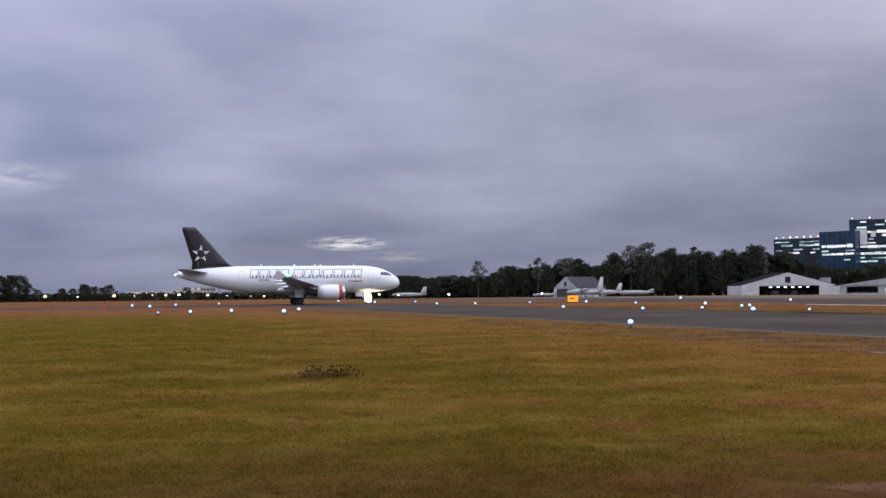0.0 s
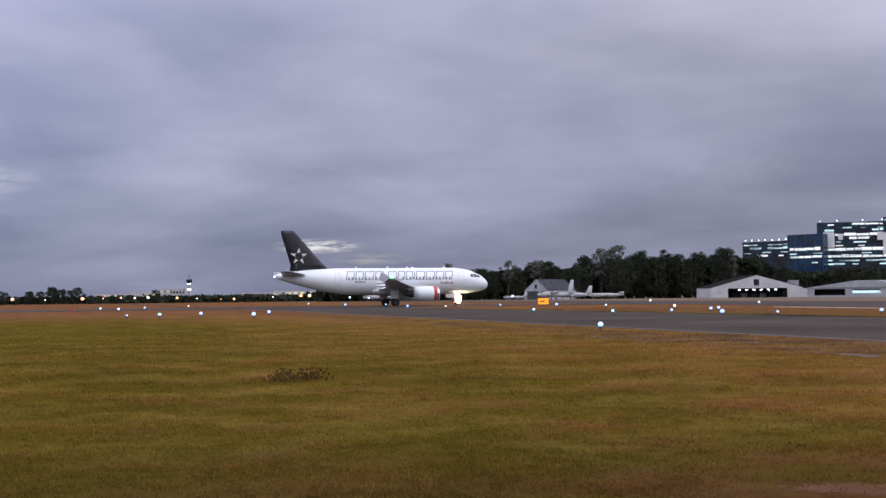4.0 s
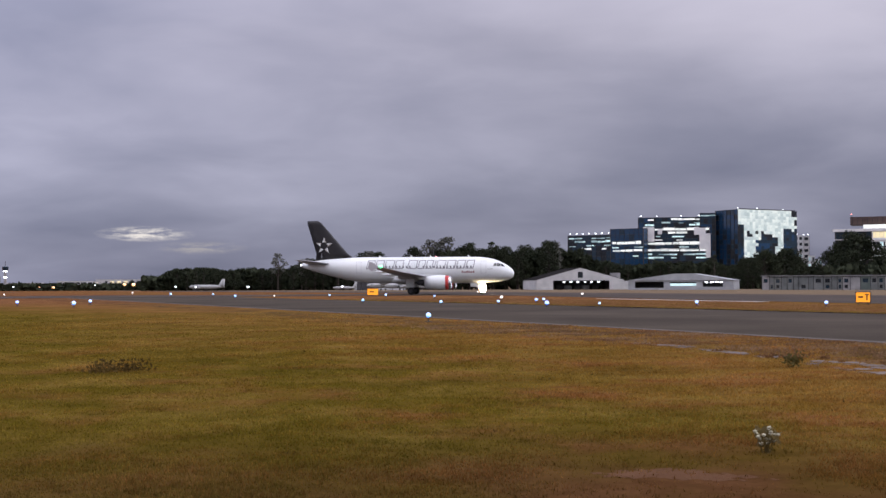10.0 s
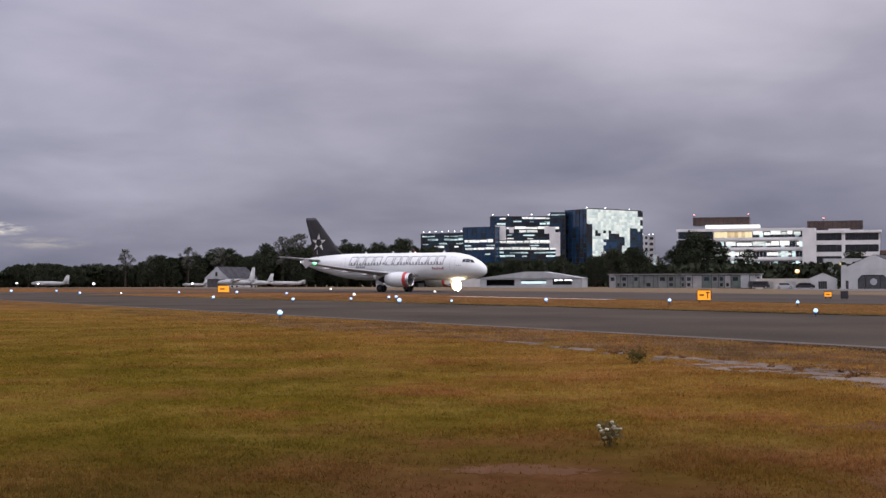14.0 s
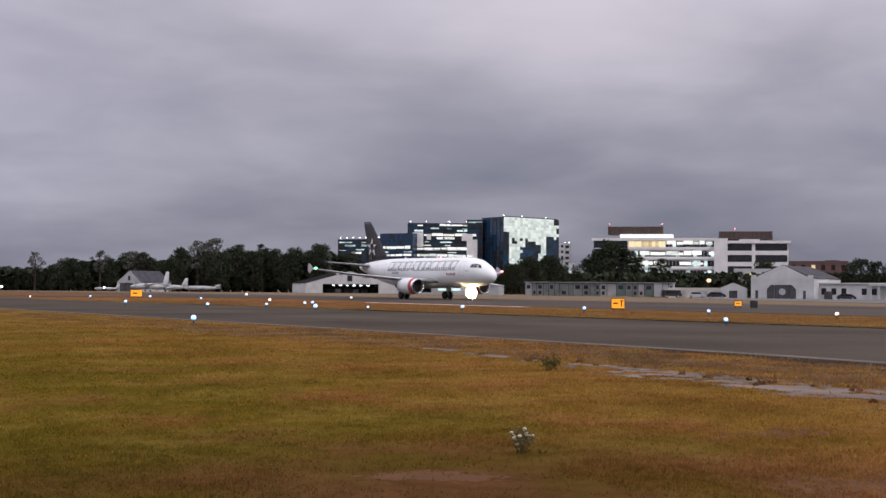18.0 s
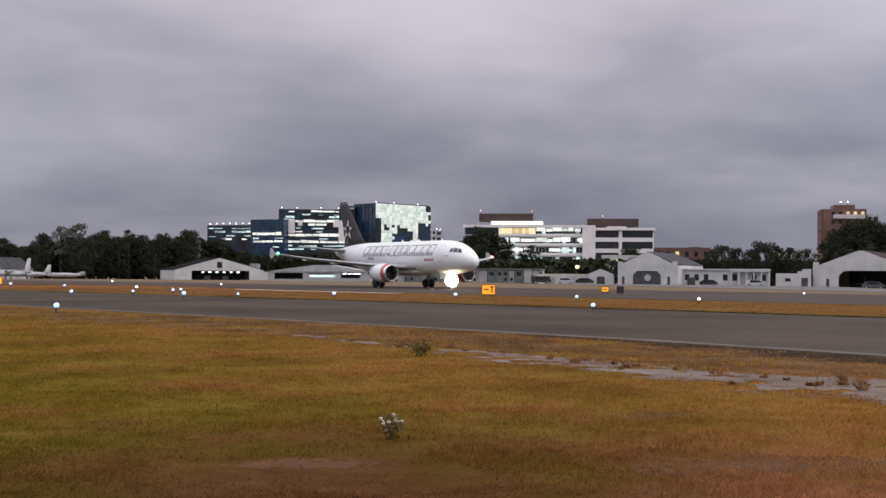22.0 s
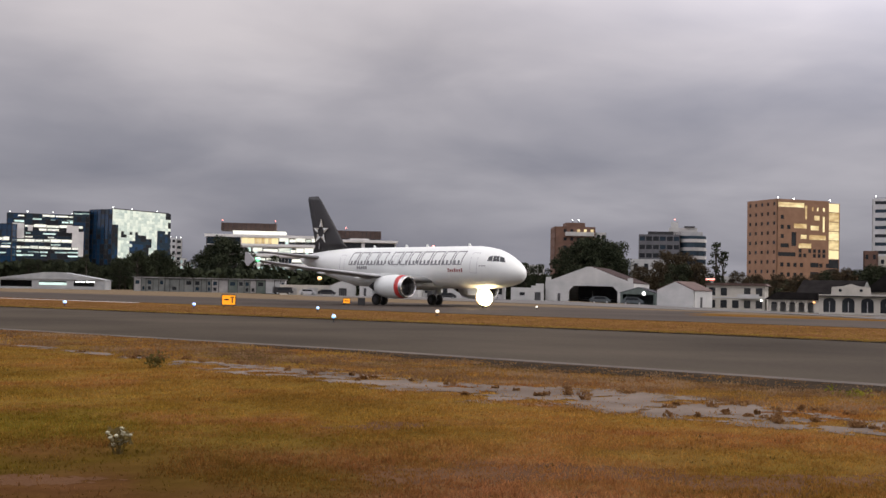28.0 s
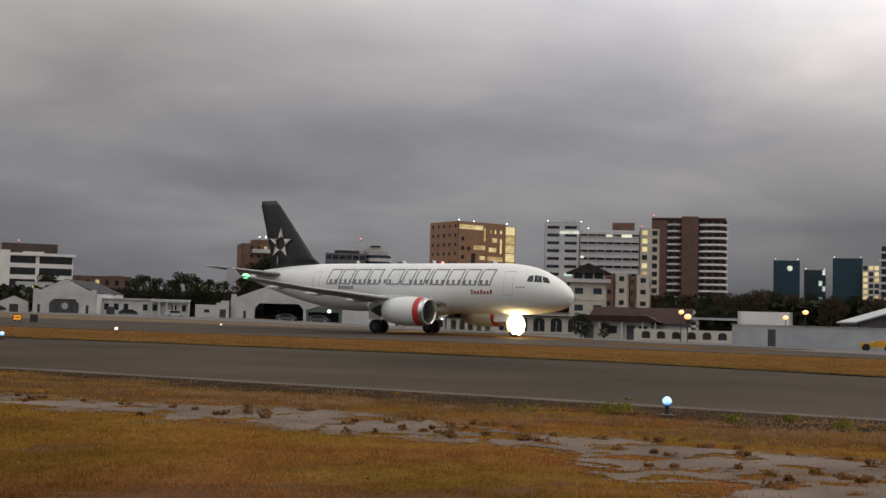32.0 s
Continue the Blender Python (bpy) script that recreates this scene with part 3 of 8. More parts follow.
ribbon("edge_line", [(lane(s, 70.4 + 0.05 * max(0, -60 - s)), lane(s, 71.2 + 0.05 * max(0, -60 - s))) for s in (-110, -100, -90, -82)], LINE_WHITE, "worn white painted line on the far taxiway", "painted line", 0.034, 0.03, 1)
ribbon("apron", [(spot(a, d0), spot(a, d1)) for a, d0, d1 in ((12, 225, 330), (16, 200, 330), (20, 178, 320), (24, 158, 310), (28, 140, 300), (32, 126, 290), (36, 114, 275), (40, 104, 250), (44, 96, 220), (48, 84, 190), (54, 75, 170), (64, 70, 150))], APRON, "pale concrete apron along the row of hangars", "apron", 0.045, 0.06, 8)


# ---------------------------------------------------------------- airliner
# stations behind the nose: distance, centre height, half width, half height
HULL = ((0.0, 3.24, 0.04, 0.04), (0.05, 3.24, 0.30, 0.28), (0.2, 3.26, 0.58, 0.56), (0.5, 3.30, 0.87, 0.84), (1.0, 3.39, 1.15, 1.13), (1.6, 3.49, 1.38, 1.38), (2.4, 3.62, 1.60, 1.64), (3.2, 3.72, 1.76, 1.83),
        (4.2, 3.80, 1.85, 1.95), (5.4, 3.85, 1.95, 2.04), (7.0, 3.85, 1.975, 2.07), (21.5, 3.85, 1.975, 2.07), (23.2, 3.89, 1.95, 2.03), (25.0, 4.00, 1.84, 1.90), (27.0, 4.15, 1.60, 1.66),
        (29.0, 4.32, 1.28, 1.36), (30.8, 4.48, 0.95, 1.02), (32.2, 4.60, 0.66, 0.72), (33.3, 4.68, 0.40, 0.45), (33.84, 4.72, 0.20, 0.24))


def hull_at(s):
    for a, b in zip(HULL, HULL[1:]):
        if a[0] <= s <= b[0]:
            k = (s - a[0]) / (b[0] - a[0])
            return [a[i] + k * (b[i] - a[i]) for i in (1, 2, 3)]


def skin(s, z, side=-1, proud=0.012):
    """The point of the hull's side at a station and height."""
    zc, w, h = hull_at(s)
    q = max(-0.98, min(0.98, (z - zc) / h))
    return Vector((-s, side * (w * math.sqrt(1 - q * q) + proud), z))


def decal(bm, outline, steps=1, proud=0.012, side=-1):
    """A thin plate that lies on the hull: outline of four (s, z) corners, cut into steps across."""
    a, b, c, d = outline
    rows = []
    for i in range(steps + 1):
        k = i / steps
        p = (a[0] + (d[0] - a[0]) * k, a[1] + (d[1] - a[1]) * k)
        q = (b[0] + (c[0] - b[0]) * k, b[1] + (c[1] - b[1]) * k)
        rows.append((bm.verts.new(skin(*p, side, proud)), bm.verts.new(skin(*q, side, proud)), bm.verts.new(skin(*p, side, -0.03)), bm.verts.new(skin(*q, side, -0.03))))
    for r, t in zip(rows, rows[1:]):
        bm.faces.new((r[0], r[1], t[1], t[0]))
        bm.faces.new((r[0], t[0], t[2], r[2]))
        bm.faces.new((r[1], r[3], t[3], t[1]))
    bm.faces.new((rows[0][0], rows[0][2], rows[0][3], rows[0][1]))
    bm.faces.new((rows[-1][0], rows[-1][1], rows[-1][3], rows[-1][2]))
    bmesh.ops.recalc_face_normals(bm, faces=bm.faces)
    return bm


FOIL = ((1.0, 0.0), (0.7, 0.045), (0.4, 0.068), (0.2, 0.062), (0.07, 0.042), (0.0, 0.0), (0.07, -0.026), (0.2, -0.040), (0.4, -0.044), (0.7, -0.028))


def surface(stations, upright=False):
    """A wing, fin or tailplane. stations: (span, leading edge, chord, height or offset, thickness)."""
    bm, loops = bmesh.new(), []
    for span, lead, chord, z, thick in stations:
        loop = []
        for u, t in FOIL:
            p = (-(lead + u * chord), span, z + t * chord * thick) if not upright else (-(lead + u * chord), t * chord * thick, span)
            loop.append(p)
        loops.append(loop)
    return rings(bm, loops)


def wheel_part(name, parent, centre, r, w):
    bm = turned(bmesh.new(), ((-w / 2, r * 0.55), (-w / 2, r * 0.86), (-w * 0.36, r * 0.97), (0, r), (w * 0.36, r * 0.97), (w / 2, r * 0.86), (w / 2, r * 0.55)), (0, 0, 0), "y", 20)
    ob = part(name, bm, TYRE, parent, "black rubber tyre on a grey hub", True)
    ob.matrix_basis = pose(*centre)
    hub = turned(bmesh.new(), ((-w * 0.53, r * 0.2), (-w * 0.50, r * 0.5), (w * 0.50, r * 0.5), (w * 0.53, r * 0.2)), (0, 0, 0), "y", 14)
    for i in range(5):
        a = 2 * math.pi * i / 5
        box(hub, r * 0.33 * math.cos(a) - 0.03, r * 0.33 * math.cos(a) + 0.03, -w * 0.56, w * 0.56, r * 0.33 * math.sin(a) - 0.03, r * 0.33 * math.sin(a) + 0.03)
    part("rim", hub, DARK_STEEL, ob)
    return ob


def build_airliner():
    jet = thing("airliner", "white twin-engine jet airliner with a black fin, taxiing, lights on", "airplane")
    wheels = []
    # hull
    n = 36
    loops = [[(-s, w * math.sin(2 * math.pi * i / n), z + h * math.cos(2 * math.pi * i / n)) for i in range(n)] for s, z, w, h in HULL]
    hull = part("fuselage", rings(bmesh.new(), loops), AIR_WHITE, jet, "glossy white fuselage with faint streaks", True)
    fairing = [[(-s, w * math.sin(2 * math.pi * i / 24), 2.35 + h * math.cos(2 * math.pi * i / 24)) for i in range(24)] for s, w, h in ((10.2, 0.3, 0.2), (11.2, 1.5, 0.62), (12.6, 2.05, 0.80), (17.0, 2.1, 0.82), (18.8, 1.6, 0.62), (20.4, 0.3, 0.2))]
    part("belly_fairing", rings(bmesh.new(), fairing), AIR_WHITE, jet, smooth=True)
    # cockpit glazing and cabin
    for side in (-1, 1):
        for quad in (((1.42, 4.30), (1.95, 4.36), (2.20, 4.86), (1.78, 4.72)), ((2.02, 4.37), (2.62, 4.38), (2.76, 4.92), (2.27, 4.88)), ((2.70, 4.39), (3.22, 4.42), (3.16, 4.84), (2.84, 4.92))):
            part("cockpit_window", decal(bmesh.new(), quad, 2, 0.02, side), DARK_GLASS, jet)
    s = 6.6
    cabin = part("cabin_window", decal(bmesh.new(), ((s, 4.16), (s + 0.23, 4.16), (s + 0.23, 4.49), (s, 4.49)), 2), CABIN_GLASS, jet)
    for i in range(1, 31):
        if i in (15, 17):
            continue
        ob = new("cabin_window", cabin.data)
        ob.parent = jet
        ob.location.x = -0.533 * i
    for s0, w, z0, z1 in ((4.35, 0.82, 3.32, 5.18), (24.0, 0.76, 3.45, 5.1)):
        rim = bmesh.new()
        for a, b, c, d in ((s0, s0 + 0.05, z0, z1), (s0 + w, s0 + w + 0.05, z0, z1), (s0, s0 + w, z0 - 0.05, z0), (s0, s0 + w, z1, z1 + 0.05)):
            decal(rim, ((a, c), (b, c), (b, d), (a, d)), 4 if d - c > 0.5 else 1, 0.010)
        part("door_outline", rim, OUTLINE, jet, "thin grey outline of a cabin door")
    for s0 in (14.3, 15.5):
        rim = bmesh.new()
        for a, b, c, d in ((s0, s0 + 0.04, 3.95, 4.95), (s0 + 0.5, s0 + 0.54, 3.95, 4.95), (s0, s0 + 0.54, 3.91, 3.95), (s0, s0 + 0.54, 4.95, 4.99)):
            decal(rim, ((a, c), (b, c), (b, d), (a, d)), 3, 0.010)
        part("door_outline", rim, OUTLINE, jet)
    part("cargo_door", decal(bmesh.new(), ((8.1, 2.45), (9.9, 2.45), (9.9, 3.55), (8.1, 3.55)), 4, 0.008), AIR_WHITE, jet)
    # airline title: a plain leaning outline in place of each letter, on the starboard side
    x, lean = 6.2, 0.30
    for i, w in enumerate((1.2, 1.3, 1.35, 1.4, 0.14, 1.05, 1.05, 1.4, 1.25, 1.4, 1.25, 1.2)):
        if i == 8:
            x += 0.55
        for a in ((x, x + w - 0.09) if w > 0.3 else (x,)):
            part("lettering_bar", decal(bmesh.new(), ((a + 0.5 * lean, 4.04), (a + 0.5 * lean + 0.12, 4.04), (a - 0.5 * lean + 0.12, 5.40), (a - 0.5 * lean, 5.40)), 5, 0.014), GREY_LETTER, jet)
        if w > 0.3:
            for z, dx in ((4.04, 0.5), (5.29, -0.5)):
                q = x + dx * lean
                part("lettering_bar", decal(bmesh.new(), ((q + 0.1, z), (q + w - 0.1, z), (q + w - 0.1, z + 0.11), (q + 0.1, z + 0.11)), 2, 0.013), GREY_LETTER, jet)
        x += w + 0.21
    for i in range(7):
        a = 6.2 + 0.30 * i
        part("lettering_bar", decal(bmesh.new(), ((a, 3.36), (a + 0.19, 3.36), (a + 0.19, 3.62 + 0.1 * (i % 3 == 0)), (a, 3.62 + 0.1 * (i % 3 == 0))), 1, 0.012), RED_LETTER, jet, "small dark red mark")
    for i in range(3):
        a = 3.35 + 0.28 * i
        part("lettering_bar", decal(bmesh.new(), ((a, 3.9), (a + 0.18, 3.9), (a + 0.18, 4.0), (a, 4.0)), 1, 0.012), GREY_LETTER, jet)
    for i in range(5):
        a = 20.2 + 0.34 * i
        part("lettering_bar", decal(bmesh.new(), ((a, 3.62), (a + 0.24, 3.62), (a + 0.24, 3.92), (a, 3.92)), 1, 0.012), GREY_LETTER, jet)
    # fin with its emblem of five white blades
    fin = part("tail_fin", surface(((5.45, 25.0, 6.6, 0, 0.75), (6.5, 26.4, 5.05, 0, 0.8), (11.3, 30.55, 2.35, 0, 0.75), (11.76, 31.1, 1.75, 0, 0.5)), True), AIR_BLACK, jet, "black swept tail fin", True)
    part("rudder_gap", boxes((-30.62, -30.56, -0.19, 0.19, 5.9, 6.6)), AIR_GREY, fin)
    for i in range(5):
        a0 = radians(92 + 72 * i)
        for tone, corners in ((AIR_WHITE, ((0.50, -0.27), (1.38, 0.0), (0.62, 0.02))), (EMBLEM_SHADE, ((0.62, 0.02), (1.38, 0.0), (0.50, 0.27)))):
            bm, near, back = bmesh.new(), [], []
            for u, v in corners:
                px, pz = u * math.cos(a0) - v * math.sin(a0), u * math.sin(a0) + v * math.cos(a0)
                near.append(bm.verts.new((-30.2 - px, -0.30, 7.78 + pz)))
                back.append(bm.verts.new((-30.2 - px, -0.20, 7.78 + pz)))
            bm.faces.new(near)
            bm.faces.new(back[::-1])
            for k in range(3):
                bm.faces.new((near[k], back[k], back[(k + 1) % 3], near[(k + 1) % 3]))
            bmesh.ops.recalc_face_normals(bm, faces=bm.faces)
            part("emblem_blade", bm, tone, fin, "pale half of a blade of the tail emblem")
    # wings, tailplane, engines, gear
    for side in (-1, 1):
        wing = part("wing", surface(((side * 1.2, 10.6, 7.6, 2.45, 1.0), (side * 6.3, 13.5, 4.3, 2.85, 0.95), (side * 12, 16.45, 2.75, 3.45, 0.9), (side * 16.6, 18.85, 1.55, 4.12, 0.85))), AIR_GREY, jet, "long swept grey wing", True)
        part("wingtip_fence", prism(bmesh.new(), ((-20.9, 3.95), (-20.4, 3.5), (-19.3, 4.1), (-20.3, 4.85), (-20.75, 4.9)), side * 16.62 - 0.03, side * 16.62 + 0.03), AIR_GREY, wing)
        for yy, ss, ll in ((4.6, 15.8, 3.2), (8.6, 17.2, 2.8), (12.2, 18.5, 2.2)):
            zz = 2.33 + 0.105 * (yy - 1.2)
            part("flap_fairing", turned(bmesh.new(), ((-ss - ll, 0.03), (-ss - ll * 0.7, 0.17), (-ss - ll * 0.4, 0.22), (-ss, 0.05)), (0, side * yy, zz), "x", 10), AIR_WHITE, wing, smooth=True)
        part("navigation_light", turned(bmesh.new(), ((-19.45, 0.02), (-19.30, 0.16), (-19.08, 0.20), (-18.86, 0.14), (-18.75, 0.02)), (0, side * 16.4, 4.18), "x", 10), glow("green_navigation_lamp", (0.05, 1.0, 0.35), 3.0) if side < 0 else LAMP_RED, wing, "glowing navigation light")
        part("tailplane", surface(((side * 0.5, 28.9, 3.9, 4.85, 1.0), (side * 6.2, 32.35, 1.45, 5.40, 0.9))), AIR_GREY, jet, "grey swept tailplane", True)
        c = (-0.3, side * 5.75, 1.86)
        nacelle = part("engine", turned(bmesh.new(), ((-9.35, 0.90), (-9.25, 0.98), (-9.9, 1.10), (-11.0, 1.16), (-12.2, 1.08), (-13.3, 0.86), (-13.28, 0.80), (-12.4, 0.78)), c, "x", 28, False), AIR_WHITE, jet, "white engine nacelle with a red ring behind its bare metal lip", True)
        part("red_ring", turned(bmesh.new(), ((-9.62, 1.055), (-9.64, 1.075), (-10.12, 1.135), (-10.14, 1.11)), c, "x", 28, False), AIR_RED, nacelle, smooth=True)
        part("intake_lip", turned(bmesh.new(), ((-9.62, 1.06), (-9.40, 1.02), (-9.20, 0.96), (-9.22, 0.91), (-9.42, 0.885), (-10.3, 0.86)), c, "x", 28, False), BARE_METAL, nacelle, "polished metal intake lip", True)
        part("fan", turned(bmesh.new(), ((-9.75, 0.02), (-9.95, 0.18), (-10.2, 0.30), (-10.22, 0.87), (-10.3, 0.87)), c, "x", 24), DARK_STEEL, nacelle, "dark fan face and spinner", True)
        part("exhaust_cone", turned(bmesh.new(), ((-12.6, 0.62), (-13.4, 0.56), (-14.2, 0.42), (-14.9, 0.10)), c, "x", 18), DARK_STEEL, nacelle, smooth=True)
        part("pylon", prism(bmesh.new(), ((-10.6, 3.05), (-13.9, 2.3), (-15.6, 2.85), (-13.6, 3.15)), side * 5.75 - 0.18, side * 5.75 + 0.18), AIR_WHITE, nacelle)
        gear = part("main_gear", tube(bmesh.new(), (-15.7, side * 3.8, 2.5), (-15.9, side * 3.8, 0.5), 0.16), AIR_GREY, jet, "grey main landing gear leg")
        part("brace", tube(bmesh.new(), (-15.95, side * 3.7, 1.7), (-15.6, side * 2.2, 2.3), 0.09, n=8), AIR_GREY, gear)
        part("axle", tube(bmesh.new(), (-15.9, side * 3.3, 0.56), (-15.9, side * 4.3, 0.56), 0.1, n=8), AIR_GREY, gear)
        part("gear_door", boxes((-16.7, -15.4, side * 4.15 - 0.04, side * 4.15 + 0.04, 1.15, 2.45)), AIR_WHITE, gear)
        for dy in (-0.46, 0.46):
            wheels.append((wheel_part("main_wheel", jet, (-15.9, side * 3.8 + dy, 0.57), 0.57, 0.40), (-15.9, side * 3.8 + dy, 0.57), 0.57))
    leg = part("nose_gear", tube(bmesh.new(), (-5.0, 0, 2.3), (-5.1, 0, 0.4), 0.12), AIR_GREY, jet, "grey nose landing gear leg")
    part("torque_link", prism(bmesh.new(), ((-5.3, 0.6), (-5.55, 0.95), (-5.3, 1.3), (-5.2, 0.95)), -0.05, 0.05), AIR_GREY, leg)
    for side in (-1, 1):
        wheels.append((wheel_part("nose_wheel", jet, (-5.1, side * 0.25, 0.39), 0.39, 0.22), (-5.1, side * 0.25, 0.39), 0.39))
        part("gear_door", boxes((-6.9, -5.5, side * 0.42 - 0.02, side * 0.42 + 0.02, 1.2, 1.95)), AIR_WHITE, leg)
    # oversized lens, rim and reflector glow in place of the lamp's glare
    beam, warm, amber = glow("landing_lamp", (1.0, 0.80, 0.48), 30.0), glow("landing_glare_inner", (1.0, 0.74, 0.34), 1.5), glow("landing_glare_halo", (1.0, 0.55, 0.18), 0.9)
    lamp = part("landing_light", turned(bmesh.new(), ((-5.92, 0.12), (-5.80, 0.46), (-5.60, 0.58)), (0, 0, 0.98), "x", 16), BARE_METAL, leg, "round landing light on the nose gear")
    part("rim", turned(bmesh.new(), ((-5.62, 0.58), (-5.58, 0.66), (-5.50, 0.66), (-5.48, 0.58)), (0, 0, 0.98), "x", 24, False), amber, lamp, "amber ring glowing in place of the glare's halo", True)
    part("reflector", turned(bmesh.new(), ((-5.60, 0.57), (-5.46, 0.60), (-5.36, 0.54)), (0, 0, 0.98), "x", 24, False), warm, lamp, "warm ring glowing in place of the inner glare", True)
    part("lens", turned(bmesh.new(), [(-4.95 + 0.52 * math.cos(math.pi * k / 10), 0.02 + 0.80 * math.sin(math.pi * k / 10)) for k in range(10, -1, -1)], (0, 0, 0.98), "x", 24), beam, lamp, "warm white lens swollen to the size of its glare", True)
    part("beacon", turned(bmesh.new(), ((5.88, 0.13), (6.0, 0.12), (6.08, 0.03)), (-12.3, 0, 0), "z", 10), LAMP_RED, jet, "red beacon on the roof", True)
    part("tail_light", turned(bmesh.new(), ((-34.05, 0.03), (-33.95, 0.14), (-33.8, 0.16)), (0, 0, 4.72), "x", 10), LAMP_COOL, jet, "white tail light", True)
    for s0, z0 in ((6.9, 5.9), (12.9, 5.9), (16.0, 5.9), (21.0, 5.9)):
        part("antenna", prism(bmesh.new(), ((-s0, z0), (-s0 - 0.4, z0), (-s0 - 0.42, z0 + 0.28), (-s0 - 0.22, z0 + 0.28)), -0.03, 0.03), AIR_WHITE, jet)
    return jet, wheels

airliner, rolling = build_airliner()


# ---------------------------------------------------------------- buildings
PANES = {}


def pane_mesh(w, h, material, depth=0.06):
    key = (round(w, 3), round(h, 3), material.name, depth)
    if key not in PANES:
        me = bpy.data.meshes.new("window")
        bm = boxes((0, w, 0, depth, 0, h))
        bm.to_mesh(me)
        bm.free()
        me.materials.append(material)
        PANES[key] = me
    return PANES[key]


def face(th, m, w, h, cols, rows, wf, hf, stuff, pane, z0=0.0, edge=0.0, thick=0.35, name="wall", low=0.0, recess=0.2):
    """One outer wall with a grid of windows, each a pane of its own. m: the pose of its lower left corner, x along it, y inwards. pane(col, row) gives a material, or None for blank wall."""
    cw, rh = (w - 2 * edge) / cols, (h - low) / rows
    holes, list_ = [], []
    for j in range(rows):
        for i in range(cols):
            mat = pane(i, j)
            if mat is None:
                continue
            x, z = edge + cw * (i + (1 - wf) / 2), low + rh * (j + (1 - hf) / 2)
            holes.append((x, x + cw * wf, z, z + rh * hf))
            list_.append((x, z, mat))
    ob = part(name, wall(bmesh.new(), 0, w, 0, h, 0, thick, holes), stuff, th)
    ob.matrix_basis = m
    for x, z, mat in list_:
        p = new("window", pane_mesh(cw * wf, rh * hf, mat))
        p.parent = th
        p.matrix_basis = m @ Matrix.Translation((x, recess, z))
    return ob


def tower(th, x0, x1, y0, y1, h, stuff, front, right=None, left=None, roof=None, z0=0.0, parapet=0.8):
    """A flat-roofed block. front, right, left: (cols, rows, width share, height share, pane) or None for a blank wall."""
    blank = (1, 1, 0.5, 0.5, lambda i, j: None)
    for spec, m, w in ((front, pose(x0, y0, z0), x1 - x0), (right, pose(x1, y0, z0, 0, 0, 90), y1 - y0), (left, pose(x0, y1, z0, 0, 0, -90), y1 - y0), (None, pose(x1, y1, z0, 0, 0, 180), x1 - x0)):
        cols, rows, wf, hf, pane = spec or blank
        face(th, m, w, h - z0, cols, rows, wf, hf, stuff, pane)
    part("roof", boxes((x0 + 0.35, x1 - 0.35, y0 + 0.35, y1 - 0.35, h - parapet - 0.3, h - parapet)), roof or CONCRETE, th)


def pick(*weights):
    """A choice of materials by share, the same at every build."""
    def choose(i, j):
        k = rnd.random()
        for mat, share in weights:
            if k < share:
                return mat
            k -= share
        return weights[-1][0]
    return choose


rnd = random.Random(5)


def roof_lamp(x, y, z, red=False):
    th = thing("obstruction_lamp", "small red obstruction lamp on a rooftop" if red else "small white lamp on a short rooftop mast", "lamp", x, y, z, 0, "rooftop lamps")
    part("mast", tube(bmesh.new(), (0, 0, 0), (0, 0, 0.9), 0.08, n=6), DARK_STEEL, th)
    part("bulb", turned(bmesh.new(), ((0.9, 0.12), (1.05, 0.24), (1.25, 0.23), (1.38, 0.05)), (0, 0, 0), "z", 10), LAMP_RED if red else LAMP_COOL, th, smooth=True)


